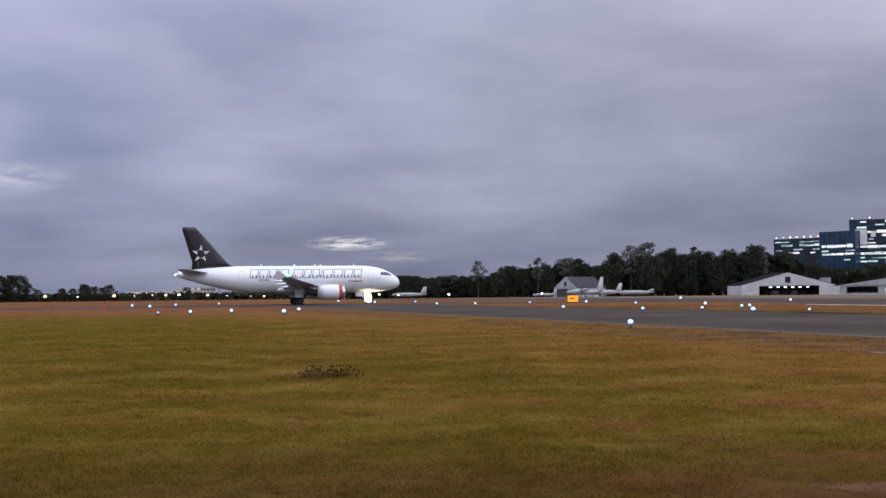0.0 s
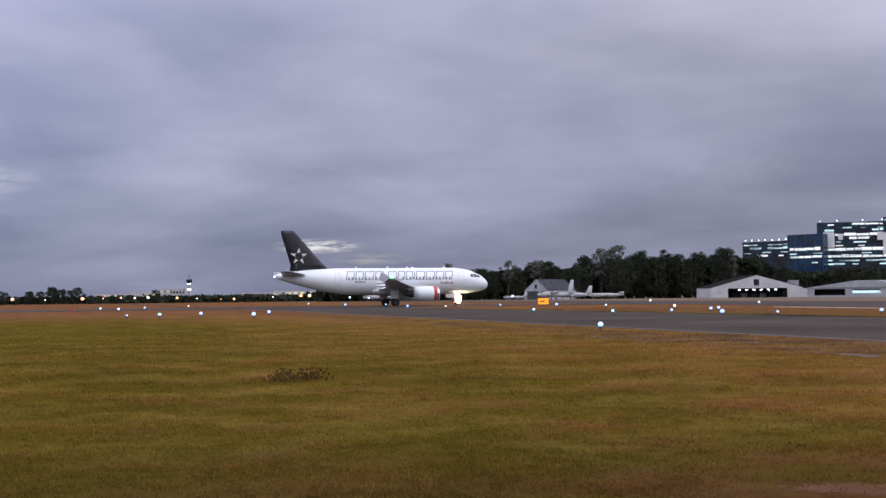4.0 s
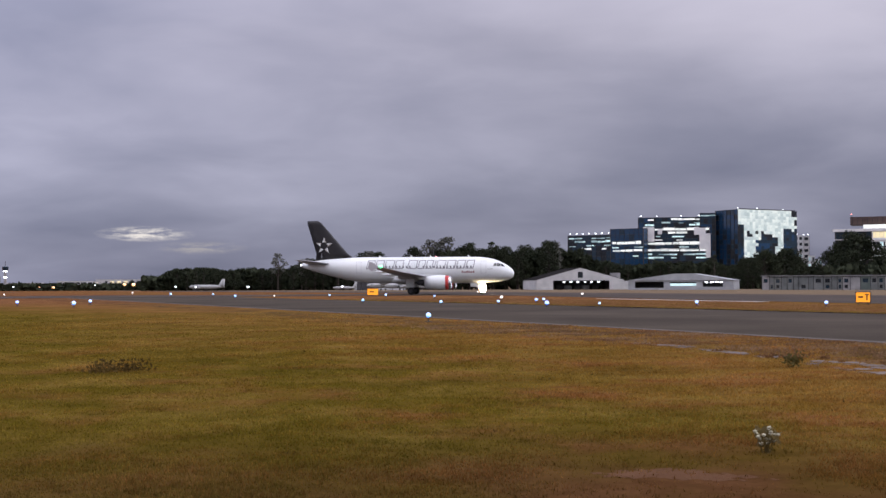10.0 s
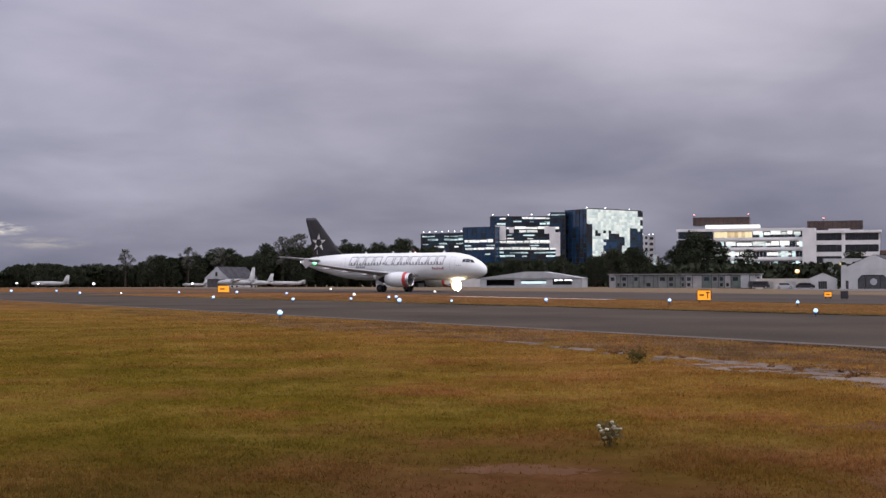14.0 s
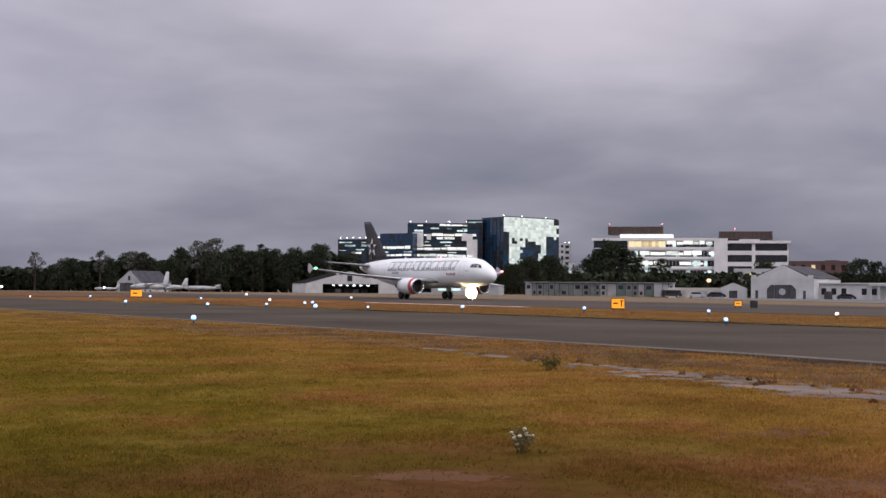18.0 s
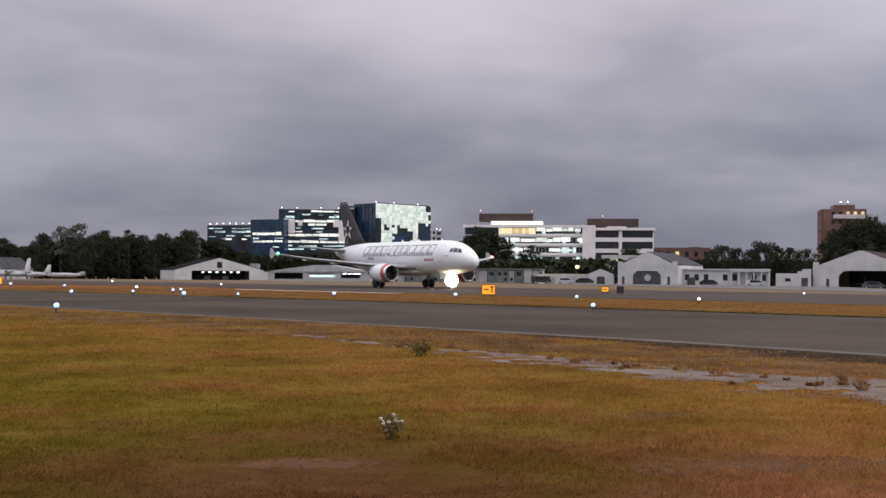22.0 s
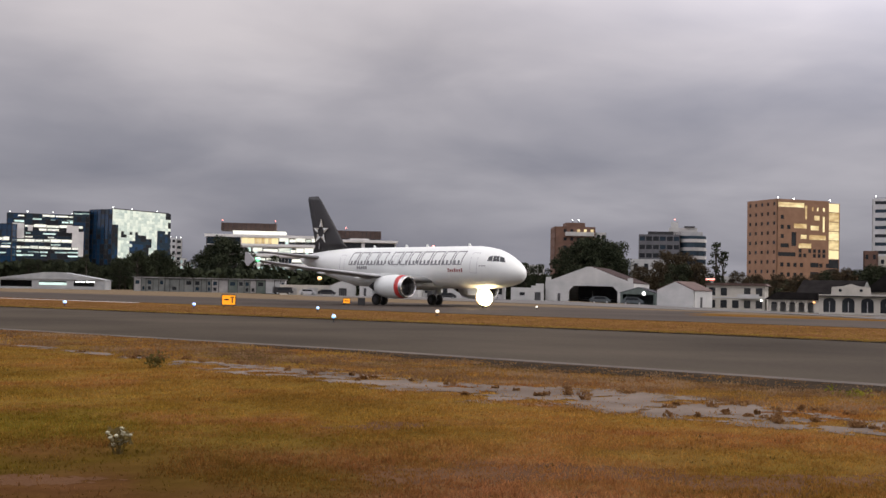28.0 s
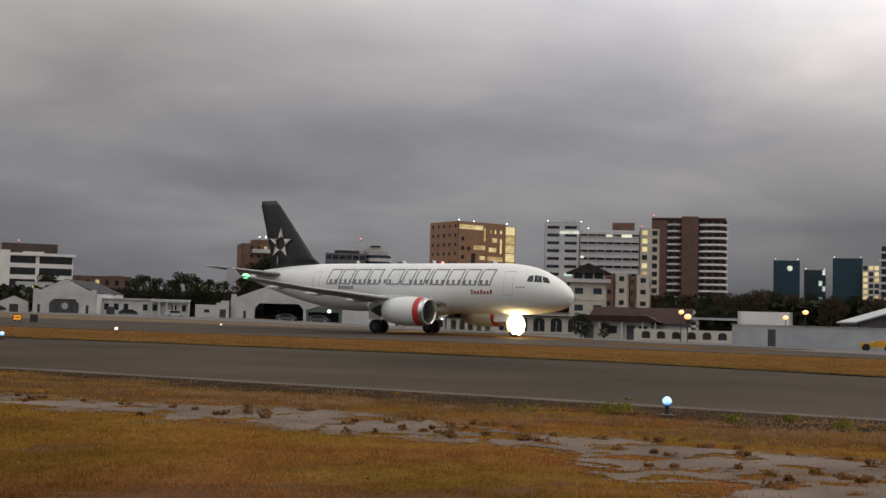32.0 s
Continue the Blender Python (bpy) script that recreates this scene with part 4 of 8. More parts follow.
def gable_house(name, label, az, d, turn, w, depth, eave, apex, walls, roof, door=None, door_mat=None, holes=(), category="hangar", overhang=0.25, roof_front=0.0, shoulder=0.0, sides=True):
    """A house with its gable to the front. door: (x0, x1, height); holes: small openings (x0, x1, z0, z1), each with its own leaf or pane."""
    x, y, z = on_ground(az, d)
    th = thing(name, label, category, x, y, z, -az + turn)
    a = w / 2
    cut = ([(door[0], door[1], 0, door[2])] if door else []) + [h for h in holes if h[3] <= eave]
    part("front_wall", wall(bmesh.new(), -a, a, 0, eave, 0, 0.3, cut), walls, th)
    gable = bmesh.new()
    if shoulder:
        prism(gable, ((-a, eave), (a, eave), (a, eave + shoulder), (a - 1.2, eave + shoulder), (a - 1.2, eave + shoulder * 0.4), (0.5, apex), (-0.5, apex), (1.2 - a, eave + shoulder * 0.4), (1.2 - a, eave + shoulder), (-a, eave + shoulder)), 0, 0.3)
    else:
        prism(gable, ((-a, eave), (a, eave), (0.3, apex), (-0.3, apex)), 0, 0.3)
    part("gable", gable, walls, th)
    if sides:
        for sgn in (-1, 1):
            part("side_wall", boxes((sgn * a - 0.15, sgn * a + 0.15, 0.31, depth, 0, eave - 0.02)), walls, th)
        part("back_wall", boxes((-a + 0.16, a - 0.16, depth - 0.3, depth, 0, eave)), walls, th)
    for sgn in (-1, 1):
        slab = bmesh.new()
        e, o = 0.16, overhang
        slope = (apex - eave) / a
        rows = [(sgn * 0.02, apex + 0.02), (sgn * (a + o), eave - slope * o + 0.02)]
        for y0, y1 in ((0.31 if shoulder else -roof_front, depth + 0.2),):
            v = [slab.verts.new(p) for p in ((rows[0][0], y0, rows[0][1]), (rows[1][0], y0, rows[1][1]), (rows[1][0], y1, rows[1][1]), (rows[0][0], y1, rows[0][1]))]
            u = [slab.verts.new(p.co + Vector((0, 0, e))) for p in v]
            for f in ((0, 1, 2, 3), (0, 1, 5, 4), (1, 2, 6, 5), (2, 3, 7, 6), (3, 0, 4, 7), (4, 5, 6, 7)):
                slab.faces.new([(v + u)[i] for i in f])
        bmesh.ops.recalc_face_normals(slab, faces=slab.faces)
        part("roof_slope", slab, roof, th)
    if door and door_mat:
        n = 4
        step = (door[1] - door[0]) / n
        for i in range(n):
            p = part("door_panel", boxes((0.03, step - 0.03, 0, 0.08, 0.02, door[2] - 0.04)), door_mat, th)
            p.matrix_basis = pose(door[0] + i * step, 0.16 + 0.09 * (i % 2), 0)
    for h in holes:
        kind = "door" if h[2] < 0.1 else "window"
        part(kind, boxes((h[0] + 0.02, h[1] - 0.02, 0.12, 0.2, h[2] + 0.02, h[3] - 0.02)) if h[3] <= eave else boxes((h[0], h[1], -0.03, 0.01, h[2], h[3])), DOOR_PAINT if kind == "door" else DARK_GLASS, th)
    return th


def streaks(th, m, w, rows, seed, low=2.0, high=6.0, gap=0.25):
    """Lit stretches of a glass front: rows of (z, height, share lit, material), each stretch a pane of its own."""
    g = random.Random(seed)
    for z, h, share, mat in rows:
        x = g.uniform(0.2, 1.5)
        while x < w - 1.0:
            k = min(g.uniform(low, high), w - 0.3 - x)
            if g.random() < share:
                hh = h * g.uniform(0.65, 1.15)
                p = new("window", pane_mesh(k, hh, mat, 0.05))
                p.parent = th
                p.matrix_basis = m @ Matrix.Translation((x, -0.03, z + g.uniform(-0.12, 0.12)))
            x += k + gap * g.uniform(0.5, 2.0)


def glass_block(th, x0, x1, y0, y1, h, stuff, cols, rows, panes, lit, seed):
    """A curtain wall of glass panes with some stretches of its floors lit."""
    tower(th, x0, x1, y0, y1, h, DARK_STEEL, (cols, rows, 0.99, 0.96, panes), left=(4, rows, 0.98, 0.95, lambda i, j: stuff), right=(4, rows, 0.98, 0.95, lambda i, j: stuff), parapet=0.3)
    streaks(th, pose(x0, y0 + 0.17, 0), x1 - x0, lit, seed)


def office_complex():
    """Glass offices on the hill behind the trees: a stepped low wing, a white-framed block and a tall blue tower."""
    d, deg = 600.0, 600 * math.pi / 180

    def up_to(el, at=600.0):
        return EYE + 1.2 + at * math.tan(radians(el))
    x, y = spot(-2.9, d)
    th = thing("office_building", "low dark glass office wing with lit floors above the trees", "office building", x, y, ground_z(x, y), 2.9 - 28)
    glass_block(th, -2.0 * deg, 0.32 * deg, 0, 18, up_to(2.27), STEEL_GLASS, 9, 10, pick((STEEL_GLASS, 0.6), (DARK_GLASS, 0.4)),
                ((up_to(2.10), 0.45, 0.45, LIT_COOL), (up_to(1.92), 1.1, 0.85, LIT_COOL), (up_to(1.74), 0.5, 0.35, LIT_COOL), (up_to(1.58), 0.8, 0.5, LIT_WHITE), (up_to(1.34), 0.7, 0.4, LIT_COOL)), 41)
    glass_block(th, 0.34 * deg, 2.05 * deg, -1, 18, up_to(2.52), BLUE_GLASS, 7, 10, lambda i, j: BLUE_GLASS if (i * 3 + j) % 5 else STEEL_GLASS,
                ((up_to(1.80), 1.5, 0.97, LIT_WHITE), (up_to(1.62), 0.5, 0.4, LIT_COOL), (up_to(1.46), 1.3, 0.92, LIT_WHITE), (up_to(1.22), 0.7, 0.4, LIT_COOL)), 42)
    for i in range(7):
        roof_lamp(*(th.matrix_basis @ Vector((-1.9 * deg + i * 3.6, 1.0, up_to(2.27) - 0.3))))
    x, y = spot(0.43, 594)
    th = thing("office_building", "office block with white frames and brightly lit floors", "office building", x, y, ground_z(x, y), -0.43)
    glass_block(th, -1.52 * deg, 1.50 * deg, 0, 20, up_to(2.56), DARK_GLASS, 11, 11, pick((DARK_GLASS, 0.6), (STEEL_GLASS, 0.4)),
                ((up_to(2.42), 1.3, 0.95, LIT_WHITE), (up_to(2.27), 1.0, 0.60, LIT_WHITE), (up_to(2.10), 0.6, 0.35, LIT_COOL), (up_to(1.95), 0.6, 0.4, LIT_WHITE), (up_to(1.76), 1.5, 1.0, LIT_WHITE), (up_to(1.62), 0.5, 0.4, LIT_COOL), (up_to(1.46), 1.3, 0.97, LIT_WHITE), (up_to(1.28), 0.7, 0.6, LIT_COOL), (up_to(1.12), 0.7, 0.4, LIT_COOL)), 43)
    for x0, x1, z0, z1 in ((-1.52, -1.02, 1.90, 2.58), (1.02, 1.30, 1.55, 2.52), (1.30, 1.52, 1.15, 2.26), (0.78, 1.02, 2.20, 2.56), (-0.86, -0.66, 2.24, 2.50)):
        part("frame", boxes((x0 * deg, x1 * deg, -0.35, 0.14, up_to(z0), up_to(z1))), OFFICE_WHITE, th, "broad white frame beside the lit floors")
    x, y = spot(0.35, 622)
    th = thing("office_building", "dark glass upper office block with scattered lights", "office building", x, y, ground_z(x, y), -0.35)
    k = 622 / 600
    glass_block(th, -1.7 * deg * k, 1.6 * deg * k, 0, 20, up_to(3.06, 622), BLUE_GLASS, 12, 14, pick((DARK_GLASS, 0.35), (STEEL_GLASS, 0.40), (BLUE_GLASS, 0.25)),
                ((up_to(2.93, 622), 0.9, 0.40, LIT_WHITE), (up_to(2.78, 622), 0.7, 0.25, LIT_COOL), (up_to(2.66, 622), 1.0, 0.35, LIT_COOL)), 44)
    for q in (-17, -9, 3, 12):
        roof_lamp(*(th.matrix_basis @ Vector((q, 1.0, up_to(3.06, 622) - 0.3))))
    x, y = spot(2.2, 598)
    th = thing("office_tower", "tall blue glass office tower", "office building", x, y, ground_z(x, y), -2.2)
    glass_block(th, -0.72 * deg, 0.02 * deg, 0, 26, up_to(3.22), STEEL_GLASS, 4, 14, pick((BLUE_GLASS, 0.4), (STEEL_GLASS, 0.4), (DARK_GLASS, 0.2)), ((up_to(3.08), 0.7, 0.4, LIT_COOL), (up_to(2.72), 0.6, 0.3, LIT_COOL)), 45)

    def cloud_mirror(i, j):
        # mirrored white cloud painted as glow, with dark and blue panes among and below
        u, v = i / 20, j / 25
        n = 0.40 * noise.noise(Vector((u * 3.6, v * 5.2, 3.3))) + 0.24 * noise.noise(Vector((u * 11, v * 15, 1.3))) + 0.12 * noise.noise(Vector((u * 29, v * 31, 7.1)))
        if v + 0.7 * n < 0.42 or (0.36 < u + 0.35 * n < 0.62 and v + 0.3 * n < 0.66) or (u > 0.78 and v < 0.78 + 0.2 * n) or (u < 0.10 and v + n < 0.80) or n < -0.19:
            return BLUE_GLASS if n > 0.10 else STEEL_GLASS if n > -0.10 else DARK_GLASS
        return CLOUD_GLOW
    # its two glazed fronts meet at the near corner
    x2, y2 = spot(3.21, 590)
    top = up_to(3.38, 590)
    wing = thing("office_tower", "wide glass tower, one front dark blue and one with mirrored cloud painted as glow", "office building", x2, y2, ground_z(x2, y2), -3.21 + 44)
    tower(wing, 0, 39.0, 0, 15.5, top, DARK_STEEL, None, left=(6, 16, 0.97, 0.96, lambda i, j: DARK_GLASS if (i > 2 and 4 < j < 9 and (i + j) % 3) or (i * 7 + j * 3) % 11 == 0 else STEEL_GLASS if (i * 5 + j) % 7 == 0 else BLUE_GLASS), parapet=0.3)
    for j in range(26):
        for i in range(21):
            p = new("window", pane_mesh(1.84, top / 26 - 0.02, cloud_mirror(i, j), 0.05))
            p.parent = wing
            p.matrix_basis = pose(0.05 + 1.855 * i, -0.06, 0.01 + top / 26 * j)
    part("roof_rail", boxes((0.5, 38.5, 0.6, 0.68, top + 0.01, top + 0.5)), DARK_STEEL, wing)
    for q in (1.5, 14, 31):
        roof_lamp(*(wing.matrix_basis @ Vector((q, 1.5, top - 0.3))))
    x, y = spot(6.02, 680)
    th = thing("apartment_tower", "slim pale apartment tower far behind the offices", "apartment building", x, y, ground_z(x, y), -6.02)
    tower(th, -4.0, 0.6, 0, 12, up_to(2.16, 680), PALE_WALL, (2, 9, 0.6, 0.5, pick((DARK_GLASS, 0.6), (LIT_COOL, 0.4))))
    tower(th, 0.62, 4.0, 0.3, 12, up_to(2.13, 680), GREY_WALL, (1, 9, 0.6, 0.5, pick((DARK_GLASS, 0.7), (STEEL_GLASS, 0.3))))
    for q in (-2.5, 1.0, 3.2):
        roof_lamp(*(th.matrix_basis @ Vector((q, 1.0, up_to(2.10, 680)))))
    x, y = spot(6.6, 560)
    th = thing("house", "small pale house on the slope between trees", "house", x, y, ground_z(x, y), -6.6)
    tower(th, -3.2, -0.1, 0, 9, up_to(1.20, 560), WHITE_WALL, (2, 5, 0.5, 0.5, pick((LIT_COOL, 0.5), (DARK_GLASS, 0.5))))
    tower(th, -0.08, 3.2, 0.4, 9, up_to(1.02, 560), OFFICE_WHITE, (2, 4, 0.5, 0.5, pick((LIT_COOL, 0.4), (DARK_GLASS, 0.6))))


RUST_ROOF = surf("dark_rust_sheet_roof", (0.026, 0.016, 0.014), (0.056, 0.033, 0.029), 0.6, 0.85, spec=0.1)
BARRACK = surf("dull_green_grey_sheet", (0.095, 0.108, 0.104), (0.20, 0.215, 0.205), 0.5, 0.8)
BLUE_PLASTER = surf("dull_blue_grey_plaster", (0.27, 0.295, 0.31), (0.39, 0.415, 0.43), 0.5, 0.9)
PLANT_ROOM = surf("brown_cladding", (0.060, 0.040, 0.034), (0.110, 0.074, 0.062), 0.4, 0.8)


def white_office():
    """A long block: glazed end, lit half and plain half with dark window bands; two brown plant rooms on the roof."""
    d, deg = 500.0, 500 * math.pi / 180
    x, y = spot(12.65, d)
    th = thing("office_building", "long white office block with lit floors and dark window bands", "office building", x, y, ground_z(x, y), -12.65)
    # lit half: floors of lit rooms behind mullions, with white bands between them
    tower(th, -3.62 * deg, 0.52 * deg, 0, 18, 23.6, OFFICE_WHITE, (26, 6, 0.94, 0.60, lambda i, j: LIT_WARM if j == 5 and i < 11 else LIT_COOL if rnd.random() < 0.22 else DARK_GLASS if rnd.random() < 0.7 else STEEL_GLASS))
    step = 23.6 / 6
    streaks(th, pose(-1.9 * deg, -0.02, 0), 2.2 * deg, ((5.45 * step, 1.7, 0.92, LIT_WHITE),), 71, 1.5, 5.0)
    streaks(th, pose(-3.6 * deg, -0.02, 0), 4.0 * deg, ((4.35 * step, 1.6, 0.85, LIT_WHITE), (3.35 * step, 1.4, 0.75, LIT_WHITE), (2.4 * step, 1.1, 0.5, LIT_COOL)), 72, 1.5, 6.0)
    for j in range(1, 6):
        part("floor_band", boxes((-3.62 * deg, 0.5 * deg, -0.5, -0.01, 23.6 / 6 * j - 0.35, 23.6 / 6 * j + 0.15)), OFFICE_WHITE, th)
    # plain half with broad dark bands
    tower(th, 0.54 * deg, 3.68 * deg, -1.2, 18, 22.6, OFFICE_WHITE, (2, 5, 0.90, 0.62, lambda i, j: DARK_GLASS), right=(3, 5, 0.8, 0.5, lambda i, j: DARK_GLASS))
    part("stair_shaft", boxes((0.34 * deg, 0.95 * deg, -1.9, -1.21, 0, 23.9)), OFFICE_WHITE, th, "white stair shaft between the two halves")
    for k in range(9):
        q = (1.0 + 0.27 * k) * deg
        part("mullion", boxes((q, q + 0.12, -1.16, -1.06, 2.0, 21.8)), DARK_STEEL, th)
    # glazed end
    tower(th, -5.22 * deg, -3.65 * deg, 0.6, 18, 23.9, DARK_STEEL, (7, 6, 0.97, 0.90, lambda i, j: STEEL_GLASS if rnd.random() < 0.5 else DARK_GLASS))
    for j in range(1, 6):
        part("floor_band", boxes((-5.22 * deg, -3.65 * deg, 0.35, 0.59, 23.9 / 6 * j - 0.12, 23.9 / 6 * j + 0.12)), OFFICE_WHITE, th)
    part("cornice", boxes((-5.3 * deg, 0.5 * deg, -0.9, -0.02, 23.0, 24.1)), OFFICE_WHITE, th)
    part("cornice", boxes((0.96 * deg, 3.75 * deg, -1.9, -1.22, 21.9, 22.9)), OFFICE_WHITE, th)
    for x0, x1, h in ((-4.58, -2.0, 29.0), (0.57, 2.98, 26.9)):
        part("plant_room", boxes((x0 * deg, x1 * deg, 4, 14, h - 3.2, h)), PLANT_ROOM, th, "brown plant room on the roof")
        for k in range(12):
            q = (x0 + (x1 - x0) * (k + 0.5) / 12) * deg
            part("cladding_rib", boxes((q - 0.08, q + 0.08, 3.88, 3.99, h - 3.1, h - 0.1)), DARK_STEEL, th)
        # left plinth glows to stand for the lit underside of the plant room
        part("plinth", boxes((x0 * deg + (5 if x0 < 0 else 8), x1 * deg + (4 if x0 < 0 else -5), 3, 15, 22.4, h - 3.22)), LIT_WHITE if x0 < 0 else OFFICE_WHITE, th)
        for k in (x0 + 0.05, x1 - 0.05) if x0 < 0 else (x0 + 0.72,):
            roof_lamp(*(th.matrix_basis @ Vector((k * deg, 5, h))), red=True)


def tan_block():
    d, deg = 430.0, 430 * math.pi / 180
    x, y = spot(34.0, d)
    th = thing("apartment_building", "tan brick apartment block with warm lit windows", "apartment building", x, y, ground_z(x, y), -34.0 + 36)
    h = 36.7

    # scattered openings on the front: (x0, x1, z0, z1) in decimetres
    lit = ((5, 113, 340, 356), (116, 125, 300, 348), (144, 152, 330, 343), (165, 173, 330, 343), (190, 200, 330, 343), (154, 178, 298, 314), (190, 200, 258, 312), (70, 124, 268, 284), (139, 175, 263, 279), (134, 205, 230, 246), (98, 124, 232, 246), (90, 144, 200, 216))
    dark = ((15, 29, 298, 312), (15, 29, 264, 278), (42, 56, 264, 278), (15, 29, 232, 246), (60, 80, 206, 254), (15, 50, 200, 214), (5, 78, 170, 184), (139, 175, 134, 150), (139, 175, 96, 118), (139, 175, 66, 82))
    spare = [(15 + 27 * i, 29 + 27 * i, z, z + 14) for z in (134, 100, 66, 32) for i in range(8) if not 4 <= i <= 5] + [(90 + 20 * i, 103 + 20 * i, z, z + 13) for z in (168, 184) for i in range(6) if (i + z) % 5]
    holes = [tuple(v / 10 for v in r) for r in (*lit, *dark, *spare)]
    part("front_wall", wall(bmesh.new(), 0, 21.6, 0, h, 0, 0.35, holes), BRICK_TAN, th)
    for k, (x0, x1, z0, z1) in enumerate(holes):
        part("window", boxes((x0, x1, 0.2, 0.26, z0, z1)), LIT_WARM if k < len(lit) else DARK_GLASS, th)
    face(th, pose(0, 17.5, 0, 0, 0, -90), 17.5, h, 5, 11, 0.34, 0.36, BRICK_TAN, lambda i, j: DARK_GLASS if (3 * i + 5 * j) % 7 else STEEL_GLASS)
    part("side_wall", boxes((21.25, 21.6, 0.36, 17.5, 0, h), (0.36, 21.24, 17.15, 17.5, 0, h)), BRICK_TAN, th)
    part("roof", boxes((0.36, 21.24, 0.36, 17.14, h - 1.1, h - 0.8)), CONCRETE, th)
    strip = face(th, pose(21.62, 0.8, 0), 5.2, h - 0.6, 1, 11, 0.94, 0.92, BRICK_TAN, lambda i, j: LIT_WARM if j > 4 else DARK_GLASS, name="glazed_stair")
    part("stair_side", boxes((26.46, 26.8, 1.16, 14, 0, h - 0.6)), BRICK_TAN, th)
    part("stair_roof", boxes((21.62, 26.8, 1.16, 14, h - 0.9, h - 0.6)), CONCRETE, th)
    for p in ((1.0, 1.0), (9.0, 3.0), (23.6, 2.0)):
        roof_lamp(*(th.matrix_basis @ Vector((*p, h - 0.6))))
    x, y = spot(36.6, 400)
    low = thing("house", "low tan brick annex with a flat roof", "house", x, y, ground_z(x, y), -36.6)
    tower(low, -6, 8, 0, 10, 10.5, BRICK_TAN, (7, 3, 0.5, 0.45, lambda i, j: DARK_GLASS))


def brick_tower():
    x, y = spot(24.9, 450)
    th = thing("apartment_building", "brown brick tower with lit top floor behind a large tree", "apartment building", x, y, ground_z(x, y), -24.9 + 8)
    tower(th, -8.4, 6.6, 0, 14, 27.4, BRICK_BROWN, (6, 9, 0.45, 0.4, lambda i, j: (LIT_WARM if j == 8 and i > 2 else DARK_GLASS) if i > 0 else None), left=(4, 9, 0.3, 0.4, lambda i, j: DARK_GLASS))
    part("balcony_band", boxes((-4.6, 6.0, -1.3, -0.01, 24.0, 25.4)), WHITE_WALL, th, "white balcony parapet")
    part("upper_floor", boxes((-4, 3.0, 2, 12, 26.5, 29.0)), BRICK_BROWN, th)
    tower(th, 6.9, 10.8, 1, 12, 25.5, GREY_WALL, (2, 8, 0.6, 0.5, pick((LIT_COOL, 0.4), (DARK_GLASS, 0.6))))
    for q in (-1.5, 0.8):
        roof_lamp(*(th.matrix_basis @ Vector((q, 4, 29.0))))


def grey_block():
    x, y = spot(29.3, 480)
    th = thing("apartment_building", "grey rounded apartment block with a stepped roof", "apartment building", x, y, ground_z(x, y), -29.3)
    pattern = pick((DARK_GLASS, 0.76), (STEEL_GLASS, 0.24))
    tower(th, -13, 3.0, 0, 16, 26.4, SLATE_WALL, (6, 8, 0.84, 0.52, pattern))
    part("round_wing", turned(bmesh.new(), ((0, 5.1), (26.0, 5.1), (26.02, 0.1)), (7.9, 5.2, 0), "z", 28), STEEL_GLASS, th, "rounded wing of dark glass")
    for j in range(8):
        part("floor_band", turned(bmesh.new(), ((3.3 * j + 0.4, 5.3), (3.3 * j + 1.7, 5.3), (3.3 * j + 1.72, 5.1)), (7.9, 5.2, 0), "z", 28, False), GREY_WALL if j < 7 else WHITE_WALL, th, "pale band round the wing")
    part("roof_storey", boxes((-9.5, 4, 3, 13, 26.0, 27.7)), DARK_STEEL, th)
    part("roof_storey", boxes((-1.5, 9.6, 4, 13, 27.71, 29.3)), WHITE_WALL, th)
    part("roof_storey", boxes((0.4, 11.6, 3, 12, 26.2, 27.7)), GREY_WALL, th)
    part("stair_head", boxes((-0.6, 2.2, 6, 9, 29.31, 31.6)), WHITE_WALL, th)
    part("canopy", boxes((4.6, 8.6, 3, 9, 29.6, 29.9)), DARK_STEEL, th)
    part("canopy_post", boxes((4.7, 4.9, 3.1, 3.3, 29.31, 29.6), (8.3, 8.5, 8.6, 8.8, 29.31, 29.6)), DARK_STEEL, th)
    roof_lamp(*(th.matrix_basis @ Vector((0.8, 7, 31.6))), red=True)


